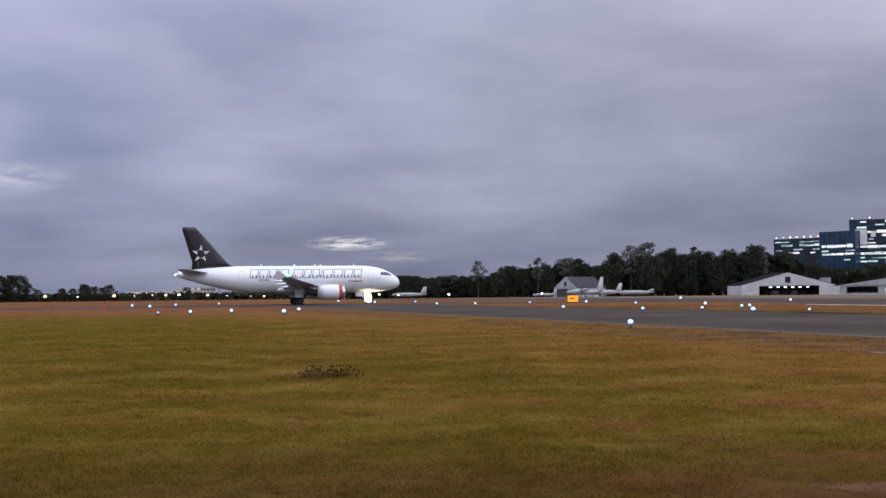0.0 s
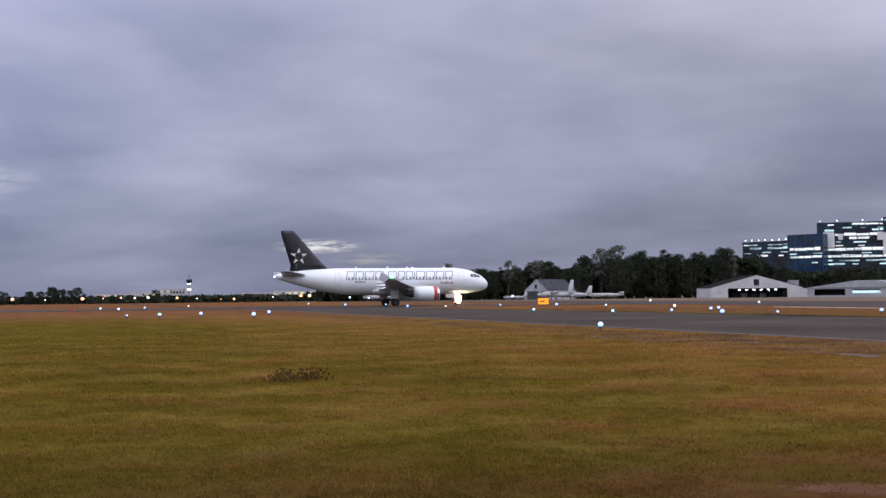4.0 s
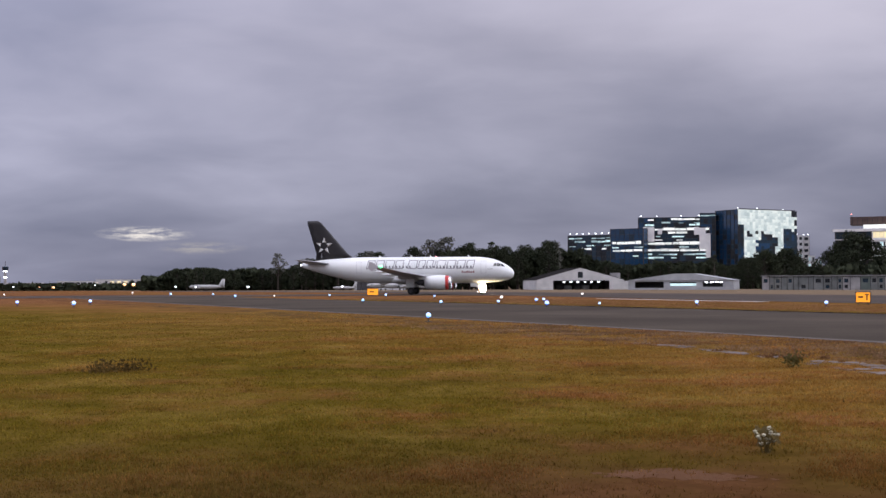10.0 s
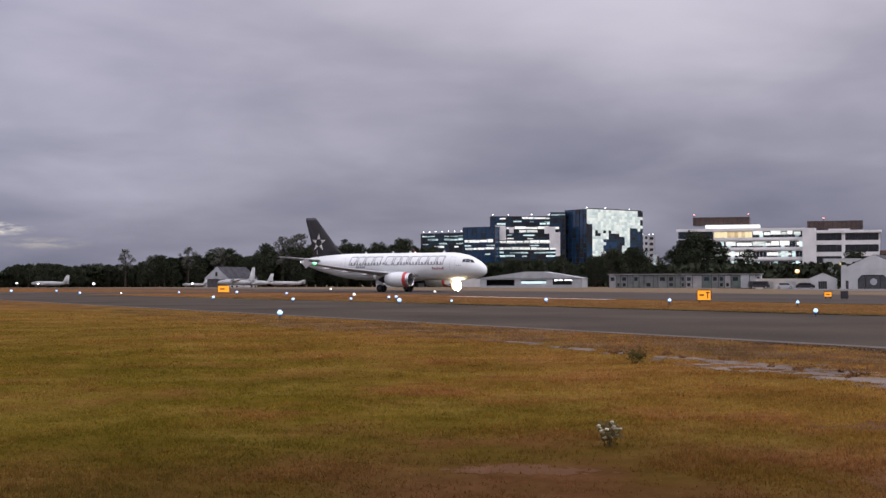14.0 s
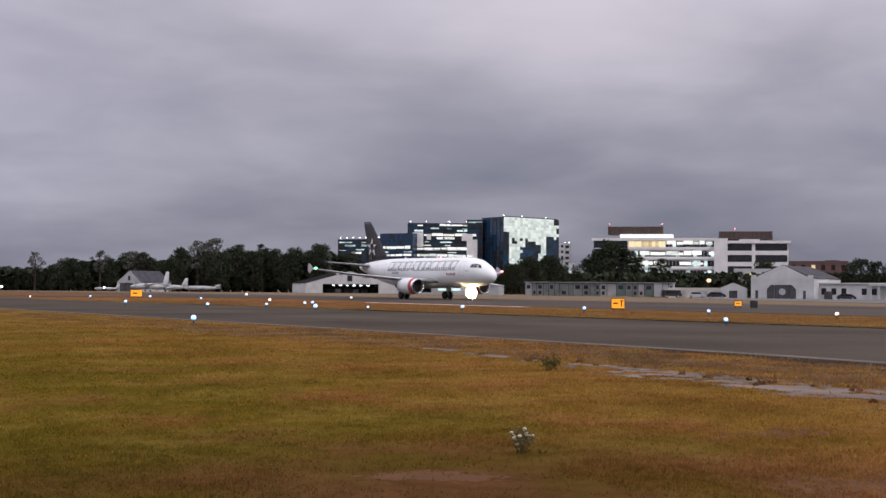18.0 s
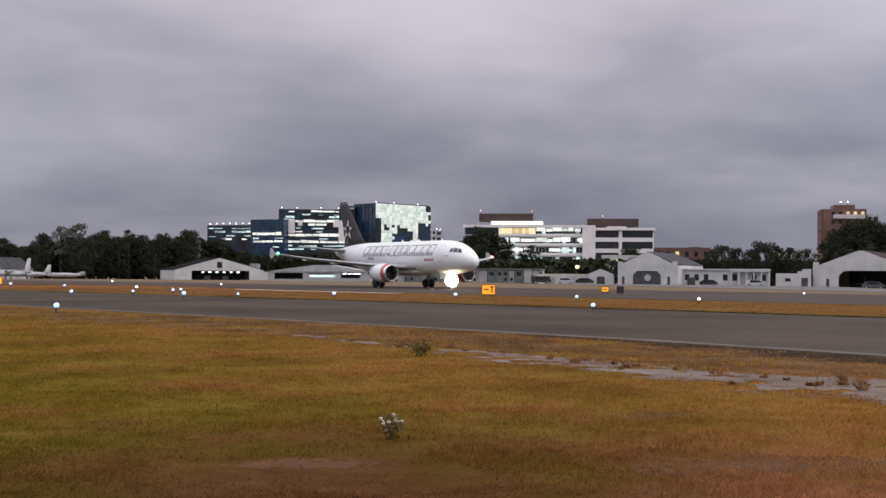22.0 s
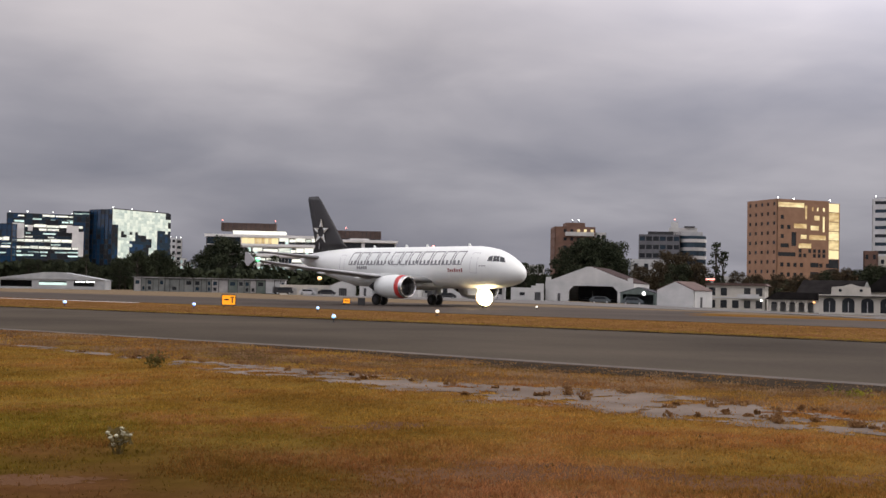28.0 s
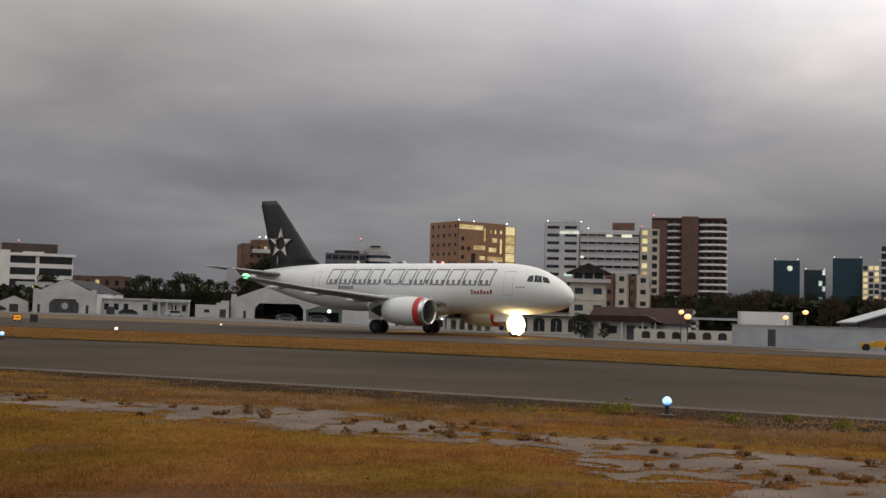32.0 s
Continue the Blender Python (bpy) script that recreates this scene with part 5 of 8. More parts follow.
def pale_block():
    d = 500.0
    x, y = spot(40.6, d)
    th = thing("apartment_building", "long pale grey apartment slab with rows of balconies", "apartment building", x, y, ground_z(x, y), -40.6)
    h = 42.0
    tower(th, -21.8, -7.5, 0, 14, h, PALE_WALL, (2, 13, 0.70, 0.40, pick((DARK_GLASS, 0.55), (STEEL_GLASS, 0.4), (LIT_COOL, 0.02))))
    tower(th, -7.4, 17.0, 0.8, 14, h - 2.4, PALE_WALL, (7, 12, 0.84, 0.45, pick((DARK_GLASS, 0.6), (STEEL_GLASS, 0.38), (LIT_COOL, 0.02))))
    tower(th, 17.1, 25.2, 0.2, 14, h - 1.6, CREAM_WALL, (2, 12, 0.52, 0.6, lambda i, j: LIT_WARM if i == 0 and j > 4 and rnd.random() < 0.85 else DARK_GLASS))
    for j in range(12):
        zz = 3.2 * j + 2.6
        part("balcony", boxes((-7.2, 16.8, -0.6, 0.74, zz, zz + 1.0)), PALE_WALL, th)
    for x0, x1, z0, z1, y0 in ((-15.6, -7.6, 4.3, 2.9, -0.12), (3.4, 6.0, 5.3, 4.3, -0.75), (9.6, 13.9, 5.4, 4.2, -0.75), (-7.0, -5.6, 14.2, 13.2, -0.75)):
        part("lit_window", boxes((x0, x1, y0, y0 + 0.1, h - z0, h - z1)), LIT_WHITE, th, "brightly lit row of windows")
    part("roof_room", boxes((-16, -9, 4, 10, h - 0.8, h + 1.9)), PALE_WALL, th)
    part("roof_room", boxes((6, 15, 4, 11, h - 3.2, h + 1.0)), BRICK_BROWN, th)
    part("railing", boxes((-21, -8, 0.4, 0.46, h + 0.3, h + 0.42), (-21, -20.9, 0.4, 0.46, h, h + 0.3), (-8.1, -8, 0.4, 0.46, h, h + 0.3)), DARK_STEEL, th)
    for p in ((-20.5, 2, h), (-4, 5, h - 2.6), (-7, 3, h)):
        roof_lamp(*(th.matrix_basis @ Vector(p)))
    roof_lamp(*(th.matrix_basis @ Vector((18.0, 2, h - 1.6))), red=True)


def red_tower():
    d = 550.0
    x, y = spot(44.8, d)
    th = thing("apartment_tower", "tall red brick apartment tower with white curved balconies", "apartment building", x, y, ground_z(x, y), -44.8)
    h, floors = 49.8, 16
    # brick core, pilaster and flanks
    part("wall", boxes((-16.4, 15.8, 2.2, 16, 0, h - 1.0)), BRICK_RED, th)
    part("pilaster", boxes((-3.0, 4.3, -0.8, 2.19, 0, h)), BRICK_RED, th, "plain brick shaft between the balconies")
    part("corner_wall", boxes((-16.4, -9.6, 0.6, 2.19, 0, h - 1.6)), BRICK_RED, th)
    step = (h - 2.5) / floors
    for j in range(floors):
        zz = 1.4 + step * j
        for x0, x1 in ((-9.5, -3.1), (4.4, 17.3)):
            bm = bmesh.new()
            outline = [(x0, 2.15), (x0 + 0.2, 0.6)] + [(x0 + 0.2 + (x1 - x0 - 0.4) * k / 6, 0.6 - 1.8 * math.sin(math.pi * k / 6)) for k in range(1, 6)] + [(x1 - 0.2, 0.6), (x1, 2.15)]
            a = [bm.verts.new((px, py, zz)) for px, py in outline]
            b = [bm.verts.new((px, py, zz + 0.85)) for px, py in outline]
            bm.faces.new(a[::-1])
            bm.faces.new(b)
            for k in range(len(a)):
                bm.faces.new((a[k], a[(k + 1) % len(a)], b[(k + 1) % len(a)], b[k]))
            bmesh.ops.recalc_face_normals(bm, faces=bm.faces)
            part("balcony", bm, OFFICE_WHITE if x0 > 0 else WHITE_WALL, th)
            for k in range(2 if x0 < 0 else 4):
                wide = (x1 - x0) / (2 if x0 < 0 else 4)
                p = new("window", pane_mesh(wide * 0.62, step - 1.35, DARK_GLASS, 0.1))
                p.parent = th
                p.matrix_basis = pose(x0 + wide * (k + 0.19), 2.08, zz + 1.0)
    part("roof_edge", boxes((4.4, 16.2, 0.2, 16, h - 1.0, h - 0.5), (-16.4, -3.05, 0.8, 16, h - 0.98, h - 0.5)), BRICK_RED, th)
    roof_lamp(*(th.matrix_basis @ Vector((-15.5, 1.4, h - 0.5))), red=True)


def right_towers():
    for az, w, el, label, stuff in ((49.21, 16.2, 2.87, "blue glass office tower with a white round sign", TEAL_GLASS), (50.45, 13.5, 2.5, "dark glass office tower between two blue ones", STEEL_GLASS), (51.85, 17.8, 3.0, "blue glass office tower with a pale flank", TEAL_GLASS)):
        x, y = spot(az, 800 if az != 50.45 else 815)
        th = thing("office_tower", label, "office building", x, y, ground_z(x, y), -az)
        h = 3.2 + 800 * math.tan(radians(el))
        tower(th, -w / 2, w / 2, 0, 18, h, stuff, (6, 11, 0.95, 0.9, lambda i, j: LIT_COOL if stuff is STEEL_GLASS and i > 3 and (i + j) % 3 == 0 else stuff), parapet=0.3)
        if az == 49.21:
            part("sign_disc", turned(bmesh.new(), ((-0.35, 1.7), (-0.1, 1.7)), (2.0, 0, h - 5), "y", 18), LIT_WHITE, th, "white lit disc high on the facade")
        for q in (-w / 2 + 1, w / 2 - 1):
            roof_lamp(*(th.matrix_basis @ Vector((q, 1, h - 0.3))))
    x, y = spot(52.85, 790)
    th = thing("office_tower", "slim pale office tower with lit glass", "office building", x, y, ground_z(x, y), -52.85)
    tower(th, -5, 5, 0, 14, 40.5, CREAM_WALL, (3, 11, 0.8, 0.7, pick((LIT_WARM, 0.5), (STEEL_GLASS, 0.5))))
    x, y = spot(54.6, 520)
    th = thing("apartment_tower", "brown apartment tower with white balcony rims", "apartment building", x, y, ground_z(x, y), -54.6)
    part("wall", boxes((-12, 12, 1.2, 16, 0, 35.5)), BRICK_RED, th)
    for j in range(11):
        part("balcony", boxes((-13, 9, -0.4, 1.19, 1.5 + 3.1 * j, 2.3 + 3.1 * j)), WHITE_WALL, th)
        part("window", boxes((-12, 8, 1.12, 1.195, 2.75 + 3.1 * j, 4.5 + 3.1 * j)), DARK_GLASS, th)


office_complex()
white_office()
tan_block()
brick_tower()
grey_block()
pale_block()
red_tower()
right_towers()


# ---------------------------------------------------------------- hangars and houses along the apron
def strip_lights(th, xs, y, z, w=0.9):
    for q in xs:
        part("lamp", boxes((q - w / 2, q + w / 2, y - 0.12, y + 0.12, z, z + 0.3)), LAMP_COOL, th, "bright lamp under the roof")


def far_hangar():
    deg = 450 * math.pi / 180
    th = gable_house("hangar", "white gabled hangar with an open lit door", -4.05, 450, 11, 4.15 * deg, 34, 3.6, 8.05, WHITE_WALL, DARK_ROOF, (-10.2, 10.9, 3.4), None, ((-1.0, 0.9, 4.4, 6.6),))
    part("inner_wall", boxes((-10.2, 10.9, 16, 16.3, 0, 3.4)), DARK_STEEL, th)
    strip_lights(th, (-6, -3.4, -0.8, 1.8, 4.4, 7.0), 0.9, 2.7)
    part("lean_to", boxes((16.4, 21.6, 0.6, 12, 0, 3.1)), WHITE_WALL, th)
    part("roof_tank", boxes((13.6, 17.0, 9, 12, 4.0, 6.2)), TIN, th, "grey tank on the hangar roof")
    for i in range(5):
        bmx = boxes((-7.5 + 3.4 * i, -5.2 + 3.4 * i, 8, 12, 0, 1.5))
        part("crate", bmx, GREY_WALL if i % 2 else DOOR_PAINT, th)


def long_shed():
    deg = 380 * math.pi / 180
    x, y, z = on_ground(0.55, 380)
    th = thing("shed", "long low metal shed with lit openings under a shallow roof", "shed", x, y, z, -0.55 - 10)
    w = 2.42 * deg
    part("front_wall", wall(bmesh.new(), -w, w, 0, 2.9, 0, 0.3, ((-w + 2, -w + 11, 0.6, 2.5), (-3, 5, 1.2, 2.4), (7, w - 3, 0.9, 2.6))), PALE_TIN, th)
    part("back_wall", boxes((-w, w, 14, 14.3, 0, 2.9)), PALE_TIN, th)
    for sgn in (-1, 1):
        part("side_wall", boxes((sgn * w - 0.15, sgn * w + 0.15, 0.31, 13.99, 0, 2.9)), PALE_TIN, th)
    part("roof", prism(bmesh.new(), ((-w - 0.4, 2.92), (w + 0.6, 2.92), (w * 0.25, 5.0), (-w * 0.1, 5.0)), -0.3, 14.5), PALE_TIN, th, "shallow pale metal roof")
    part("inner_wall", boxes((-w + 0.2, w - 0.2, 7, 7.2, 0, 2.9)), DARK_STEEL, th)
    strip_lights(th, (8, 9.6, 11.2, 12.6), 0.8, 2.15, 1.0)
    part("lit_opening", boxes((-3, 5, 0.35, 0.4, 1.2, 2.0)), LIT_COOL, th, "greenish lit opening")
    part("workbench", boxes((-w + 3, -w + 9, 3, 4, 0, 1.0)), DOOR_PAINT, th)


def long_building():
    x, y, z = on_ground(7.5, 330)
    th = thing("barracks", "long low grey building with rows of square windows", "building", x, y, z, -7.5 - 6)
    g = random.Random(9)
    q = -19.0
    while q < 20.9:
        w = min(g.uniform(1.1, 2.9), 21 - q)
        top = g.uniform(3.3, 3.58)
        holes = [(q + w * 0.2, q + w * 0.75, 1.9, 2.9)] if g.random() < 0.55 else []
        if g.random() < 0.35:
            holes.append((q + w * 0.25, q + w * 0.7, 0.4, 1.3))
        y0 = g.choice((0.0, 0.0, 0.12))
        part("panel", wall(bmesh.new(), q + 0.04, q + w - 0.04, 0, top, y0, y0 + 0.12, holes), PALE_TIN if q > 15.5 else g.choice((BARRACK, BARRACK, TIN, GREEN_PAINT)), th)
        for h in holes:
            part("window", boxes((h[0], h[1], y0 + 0.16, y0 + 0.2, h[2], h[3])), g.choice((DARK_GLASS, STEEL_GLASS)), th)
        part("post", boxes((q - 0.07, q + 0.07, -0.1, -0.01, 0, 3.6 + g.choice((0.0, 0.3, 0.7)))), DARK_STEEL, th)
        q += w
    part("lining", boxes((-18.6, 20.6, 0.34, 0.4, 0, 3.5)), DARK_STEEL, th)
    part("roof", boxes((-19.4, 21.4, -0.3, 9.4, 3.62, 3.8)), TIN, th)
    for sgn, q in ((0, -18.85), (1, 20.85)):
        part("side_wall", boxes((q - 0.15, q + 0.15, 0.36, 9, 0, 3.6)), GREY_WALL, th)
    part("back_wall", boxes((-18.7, 20.7, 8.7, 9, 0, 3.6)), GREY_WALL, th)


def apron_houses():
    deg = math.pi / 180
    # first white hangar with a dark door and a round emblem
    th = gable_house("hangar", "white gabled hangar with dark doors and a pale round emblem", 16.0, 300, -16, 14.8, 26, 5.1, 8.1, WHITE_WALL, SLATE, (-3.6, 3.4, 3.55), DOOR_PAINT, ((-6.4, -5.7, 0, 2.2), (5.0, 5.7, 0, 2.2)), shoulder=0.75)
    part("emblem", turned(bmesh.new(), ((0.02, 0.8), (0.08, 0.8)), (0.1, 0, 1.9), "y", 16), PALE_TIN, th, "pale oval emblem on the door")
    for p in (((-3.6, 3.54), (-3.6, 2.5), (-2.6, 3.54)), ((3.4, 3.54), (3.4, 2.5), (2.4, 3.54))):
        part("door_corner", prism(bmesh.new(), p, -0.02, 0.14), WHITE_WALL, th)
    # annex with a colonnade
    x, y, z = on_ground(19.6, 302)
    th = thing("annex", "low white annex with windows and a columned porch", "house", x, y, z, -19.6 - 4)
    face(th, pose(-10.5, 0, 0), 20.5, 4.0, 9, 1, 0.5, 0.42, WHITE_WALL, lambda i, j: None if i in (3, 6) else DARK_GLASS, low=0.4)
    part("door", boxes((-9.3, -7.4, -0.06, -0.01, 0, 2.2)), DOOR_PAINT, th)
    part("roof", boxes((-10.7, 10.2, -0.4, 9, 4.02, 4.3)), WHITE_WALL, th)
    for k in range(6):
        part("column", boxes((1.2 + 1.75 * k, 1.5 + 1.75 * k, -1.3, -1.0, 0, 3.6)), WHITE_WALL, th)
    part("porch_beam", boxes((1.0, 10.3, -1.35, -0.02, 3.62, 3.95)), WHITE_WALL, th)
    part("side_wall", boxes((9.7, 10, 0.36, 8.6, 0, 4.0)), WHITE_WALL, th)
    # second white hangar, stepped parapet
    th = gable_house("hangar", "white gabled hangar with a stepped parapet and open dark doorway", 25.46, 280, -10, 20.2, 28, 4.7, 8.3, WHITE_WALL, RUST_ROOF, (-4.6, 6.6, 3.9), None, ((-7.3, -6.6, 0, 2.1),), shoulder=1.1)
    part("inner_wall", boxes((-4.6, 6.6, 12, 12.3, 0, 3.9)), DARK_STEEL, th)
    for p in (((-4.6, 3.89), (-4.6, 2.7), (-3.5, 3.89)), ((6.6, 3.89), (6.6, 2.7), (5.5, 3.89))):
        part("door_corner", prism(bmesh.new(), p, -0.02, 0.14), WHITE_WALL, th)
    x, y, z = on_ground(22.72, 281)
    th = thing("annex", "low white stepped annex with a door and small window", "house", x, y, z, -22.72 - 5)
    part("front_wall", wall(bmesh.new(), -4.5, 3.1, 0, 3.1, 0, 0.3, ((-2.5, -1.3, 1.3, 2.0), (1.0, 2.4, 0, 2.1))), WHITE_WALL, th)
    part("parapet", boxes((0.2, 1.2, 0, 0.3, 3.1, 3.6), (1.2, 3.1, 0, 0.3, 3.1, 4.1)), WHITE_WALL, th)
    part("window", boxes((-2.5, -1.3, 0.12, 0.2, 1.3, 2.0)), DARK_GLASS, th)
    part("door", boxes((1.0, 2.4, 0.12, 0.2, 0, 2.1)), DOOR_PAINT, th)
    part("roof", boxes((-4.4, 3.1, 0.31, 9, 2.8, 3.0)), DARK_ROOF, th)
    part("side_wall", boxes((-4.5, -4.2, 0.31, 9, 0, 2.79)), WHITE_WALL, th)
    # dull green open shelter
    th = gable_house("shelter", "dull green open-fronted shelter with a lamp", 27.75, 262, -8, 7.4, 10, 2.6, 3.7, GREEN_PAINT, SLATE, (-3.3, 3.3, 2.3), None, (), "shelter")
    part("back_panel", boxes((-3.4, 3.4, 6, 6.2, 0, 2.5)), GREEN_PAINT, th)
    part("lamp", turned(bmesh.new(), ((-0.3, 0.1), (-0.2, 0.34), (-0.02, 0.36)), (1.2, 0, 2.55), "y", 12), LAMP_COOL, th, "bright lamp over the opening")
    # white gabled garage with one tiled slope
    th = gable_house("garage", "plain white gabled garage with a reddish roof", 29.45, 240, -24, 7.6, 9, 3.3, 4.9, WHITE_WALL, TILE_ROOF, None, None, ((-2.6, 2.4, 0.02, 0.03),), "garage")
    part("side_door", boxes((3.96, 4.0, 3.0, 4.0, 0, 2.0)), DOOR_PAINT, th)
    # two-storey house
    x, y, z = on_ground(32.2, 252)
    th = thing("house", "two-storey white house with verandas and a tiled roof", "house", x, y, z, -32.2 - 6)
    face(th, pose(-5.9, 0, 0), 11.6, 5.0, 5, 2, 0.56, 0.64, CREAM_WALL, lambda i, j: DARK_GLASS if (i, j) not in ((2, 1),) else None)
    part("side_wall", boxes((5.4, 5.7, 0.36, 8, 0, 5.0), (-5.9, -5.6, 0.36, 8, 0, 5.0)), CREAM_WALL, th)
    part("string_course", boxes((-6.0, 5.8, -0.12, -0.01, 2.45, 2.65)), WHITE_WALL, th)
    part("roof", prism(bmesh.new(), ((-6.4, 5.02), (6.3, 5.02), (5.6, 5.5), (-5.7, 5.5)), -0.5, 8.4), TILE_ROOF, th)
    part("balcony", boxes((0.4, 4.6, -1.1, -0.13, 2.45, 2.6), (0.4, 4.6, -1.1, -1.0, 2.6, 3.3)), WHITE_WALL, th)
    part("wall_lamp", turned(bmesh.new(), ((-0.25, 0.08), (-0.1, 0.2), (-0.02, 0.2)), (5.0, -0.13, 2.1), "y", 10), LAMP_COOL, th)
    # arcade under a dark roof
    x, y, z = on_ground(34.75, 250)
    th = thing("arcade", "low white arcade with round arches under a dark tiled roof", "house", x, y, z, -34.75 - 4)
    holes = [(-4.3 + 1.75 * k, -3.2 + 1.75 * k, 0.05, 1.7) for k in range(5)]
    part("front_wall", wall(bmesh.new(), -5, 5, 0, 2.5, 0, 0.3, holes), CREAM_WALL, th)
    for a, b, _, top in holes:
        arch = [(a, top), (b, top), (b, top + 0.02)] + [((a + b) / 2 + (b - a) / 2 * math.cos(t), top + 0.45 * math.sin(t)) for t in (0.6, 1.2, 1.94, 2.54)] + [(a, top + 0.02)]
        part("arch", prism(bmesh.new(), arch, -0.012, 0.05), DARK_STEEL, th, "dark head of an arch")
    part("inner_wall", boxes((-4.9, 4.9, 2.6, 2.8, 0, 2.5)), GREY_WALL, th)
    part("roof", prism(bmesh.new(), ((-5.6, 2.52), (5.3, 2.52), (5.3, 4.0), (-3.2, 4.0)), -0.5, 6), DARK_ROOF, th)
    part("porch_lamp", turned(bmesh.new(), ((-0.2, 0.1), (-0.1, 0.2), (-0.02, 0.2)), (3.9, 0, 2.1), "y", 10), LAMP_WARM, th)
    # white hall with arched windows
    x, y, z = on_ground(38.6, 236)
    th = thing("hall", "long white hall with arched windows and a curved gable", "building", x, y, z, -38.6 - 3)
    holes = [(-10.6 + 3.35 * k, -8.4 + 3.35 * k, 0.4, 2.4) for k in range(6)]
    part("front_wall", wall(bmesh.new(), -11.4, 10.5, 0, 3.7, 0, 0.3, holes), CREAM_WALL, th)
    for a, b, _, top in holes:
        part("window", boxes((a, b, 0.15, 0.2, 0.4, 2.4)), DARK_GLASS, th)
        arch = [(a, top), (b, top)] + [((a + b) / 2 + (b - a) / 2 * math.cos(t), top + 0.7 * math.sin(t)) for t in (0.5, 1.05, 1.57, 2.1, 2.64)]
        part("arch", prism(bmesh.new(), arch, -0.015, 0.05), DARK_GLASS, th)
        part("mullion", boxes(((a + b) / 2 - 0.05, (a + b) / 2 + 0.05, 0.08, 0.14, 0.4, 2.4)), WHITE_WALL, th)
    part("canopy", boxes((-11.6, 10.8, -1.0, -0.02, 3.3, 3.5)), DARK_ROOF, th, "thin dark canopy along the front")
    part("gable", prism(bmesh.new(), ((-9.2, 3.7), (-2.2, 3.7), (-2.3, 5.1), (-4.3, 5.3), (-5.7, 5.7), (-7.1, 5.3), (-9.1, 5.1)), 0, 0.35), CREAM_WALL, th, "stepped white gable")
    for q in (-7.6, -3.9):
        part("roundel", turned(bmesh.new(), ((-0.04, 0.3), (0.0, 0.3)), (q, 0, 4.5), "y", 12), DARK_GLASS, th)
    part("roof", boxes((-11.3, 10.4, 0.36, 12, 3.4, 3.68)), DARK_ROOF, th)
    part("side_wall", boxes((-11.4, -11.1, 0.31, 12, 0, 3.39), (10.2, 10.5, 0.31, 12, 0, 3.39)), CREAM_WALL, th)
    # house with an octagonal lantern tower
    x, y, z = on_ground(40.2, 260)
    th = thing("house", "cream house with a square tower under a dark hipped roof", "house", x, y, z, -40.2)
    face(th, pose(-3.95, 0, 0), 7.9, 10.8, 2, 3, 0.46, 0.36, CREAM_WALL, lambda i, j: STEEL_GLASS)
    face(th, pose(3.95, 0, 0, 0, 0, 90), 8.0, 10.8, 2, 3, 0.5, 0.4, CREAM_WALL, lambda i, j: DARK_GLASS)
    part("side_wall", boxes((-3.95, -3.65, 0.36, 8, 0, 10.8)), CREAM_WALL, th)
    part("gallery", boxes((-4.7, 4.7, -0.9, 8.8, 10.82, 11.1)), WHITE_WALL, th, "white gallery floor under the lantern storey")
    part("gallery_rail", boxes((-4.7, 4.7, -0.9, -0.8, 11.11, 11.6)), WHITE_WALL, th)
    for z in (3.5, 7.1):
        part("string_course", boxes((-4.1, 4.1, -0.14, -0.01, z, z + 0.18)), WHITE_WALL, th)
    part("lantern", boxes((-3.2, 3.2, 0.6, 7.4, 11.12, 12.78)), DARK_GLASS, th, "dark glazed lantern storey")
    for q in (-3.3, -1.1, 1.1, 3.3):
        part("lantern_post", boxes((q - 0.22, q + 0.22, 0.3, 0.62, 11.12, 12.78)), CREAM_WALL, th)
    hip = bmesh.new()
    base = [hip.verts.new(p) for p in ((-4.9, -1.0, 12.8), (4.9, -1.0, 12.8), (4.9, 9.0, 12.8), (-4.9, 9.0, 12.8))]
    tip = hip.verts.new((0, 4.0, 15.2))
    hip.faces.new(base[::-1])
    for k in range(4):
        hip.faces.new((base[k], base[(k + 1) % 4], tip))
    part("roof", hip, DARK_ROOF, th, "dark pyramid roof")
    part("low_roof", prism(bmesh.new(), ((-11.5, 4.4), (-3.97, 4.4), (-3.97, 7.4), (-6.2, 8.6)), 2.0, 9.0), DARK_ROOF, th, "dark pitched roof beside the tower")
    part("low_wall", boxes((-11.0, -3.97, 2.6, 8.6, 0, 4.38)), CREAM_WALL, th)
    x, y = spot(42.0, 290)
    th = thing("apartment_building", "cream apartment block in tall brown and white strips", "apartment building", x, y, ground_z(x, y), -42.0)
    for k, (x0, x1, h, stuff) in enumerate(((-5.5, -3.0, 13.8, BRICK_BROWN), (-2.98, 0.4, 14.2, CREAM_WALL), (0.42, 1.9, 13.4, BRICK_BROWN), (1.92, 5.6, 13.9, CREAM_WALL))):
        tower(th, x0, x1, 0.3 * k, 12, h, stuff, (1, 5, 0.35, 0.4, lambda i, j: DARK_GLASS))
    x, y = spot(38.4, 300)
    th = thing("apartment_building", "low brown and white block behind the hall", "apartment building", x, y, ground_z(x, y), -38.4)
    tower(th, -3.5, -0.2, 0, 10, 14.2, BRICK_BROWN, (2, 5, 0.4, 0.4, lambda i, j: DARK_GLASS))
    tower(th, -0.18, 5.5, 0.3, 10, 13.0, CREAM_WALL, (3, 5, 0.4, 0.4, lambda i, j: DARK_GLASS))
    # dark pitched roof rising behind the hall
    gable_house("house", "house with a broad dark pitched roof behind the hall", 37.9, 268, 78, 15, 13, 3.0, 6.6, GREY_WALL, DARK_ROOF, None, None, (), "house", 0.6)
    # tiled pavilion and veranda
    x, y, z = on_ground(41.5, 178)
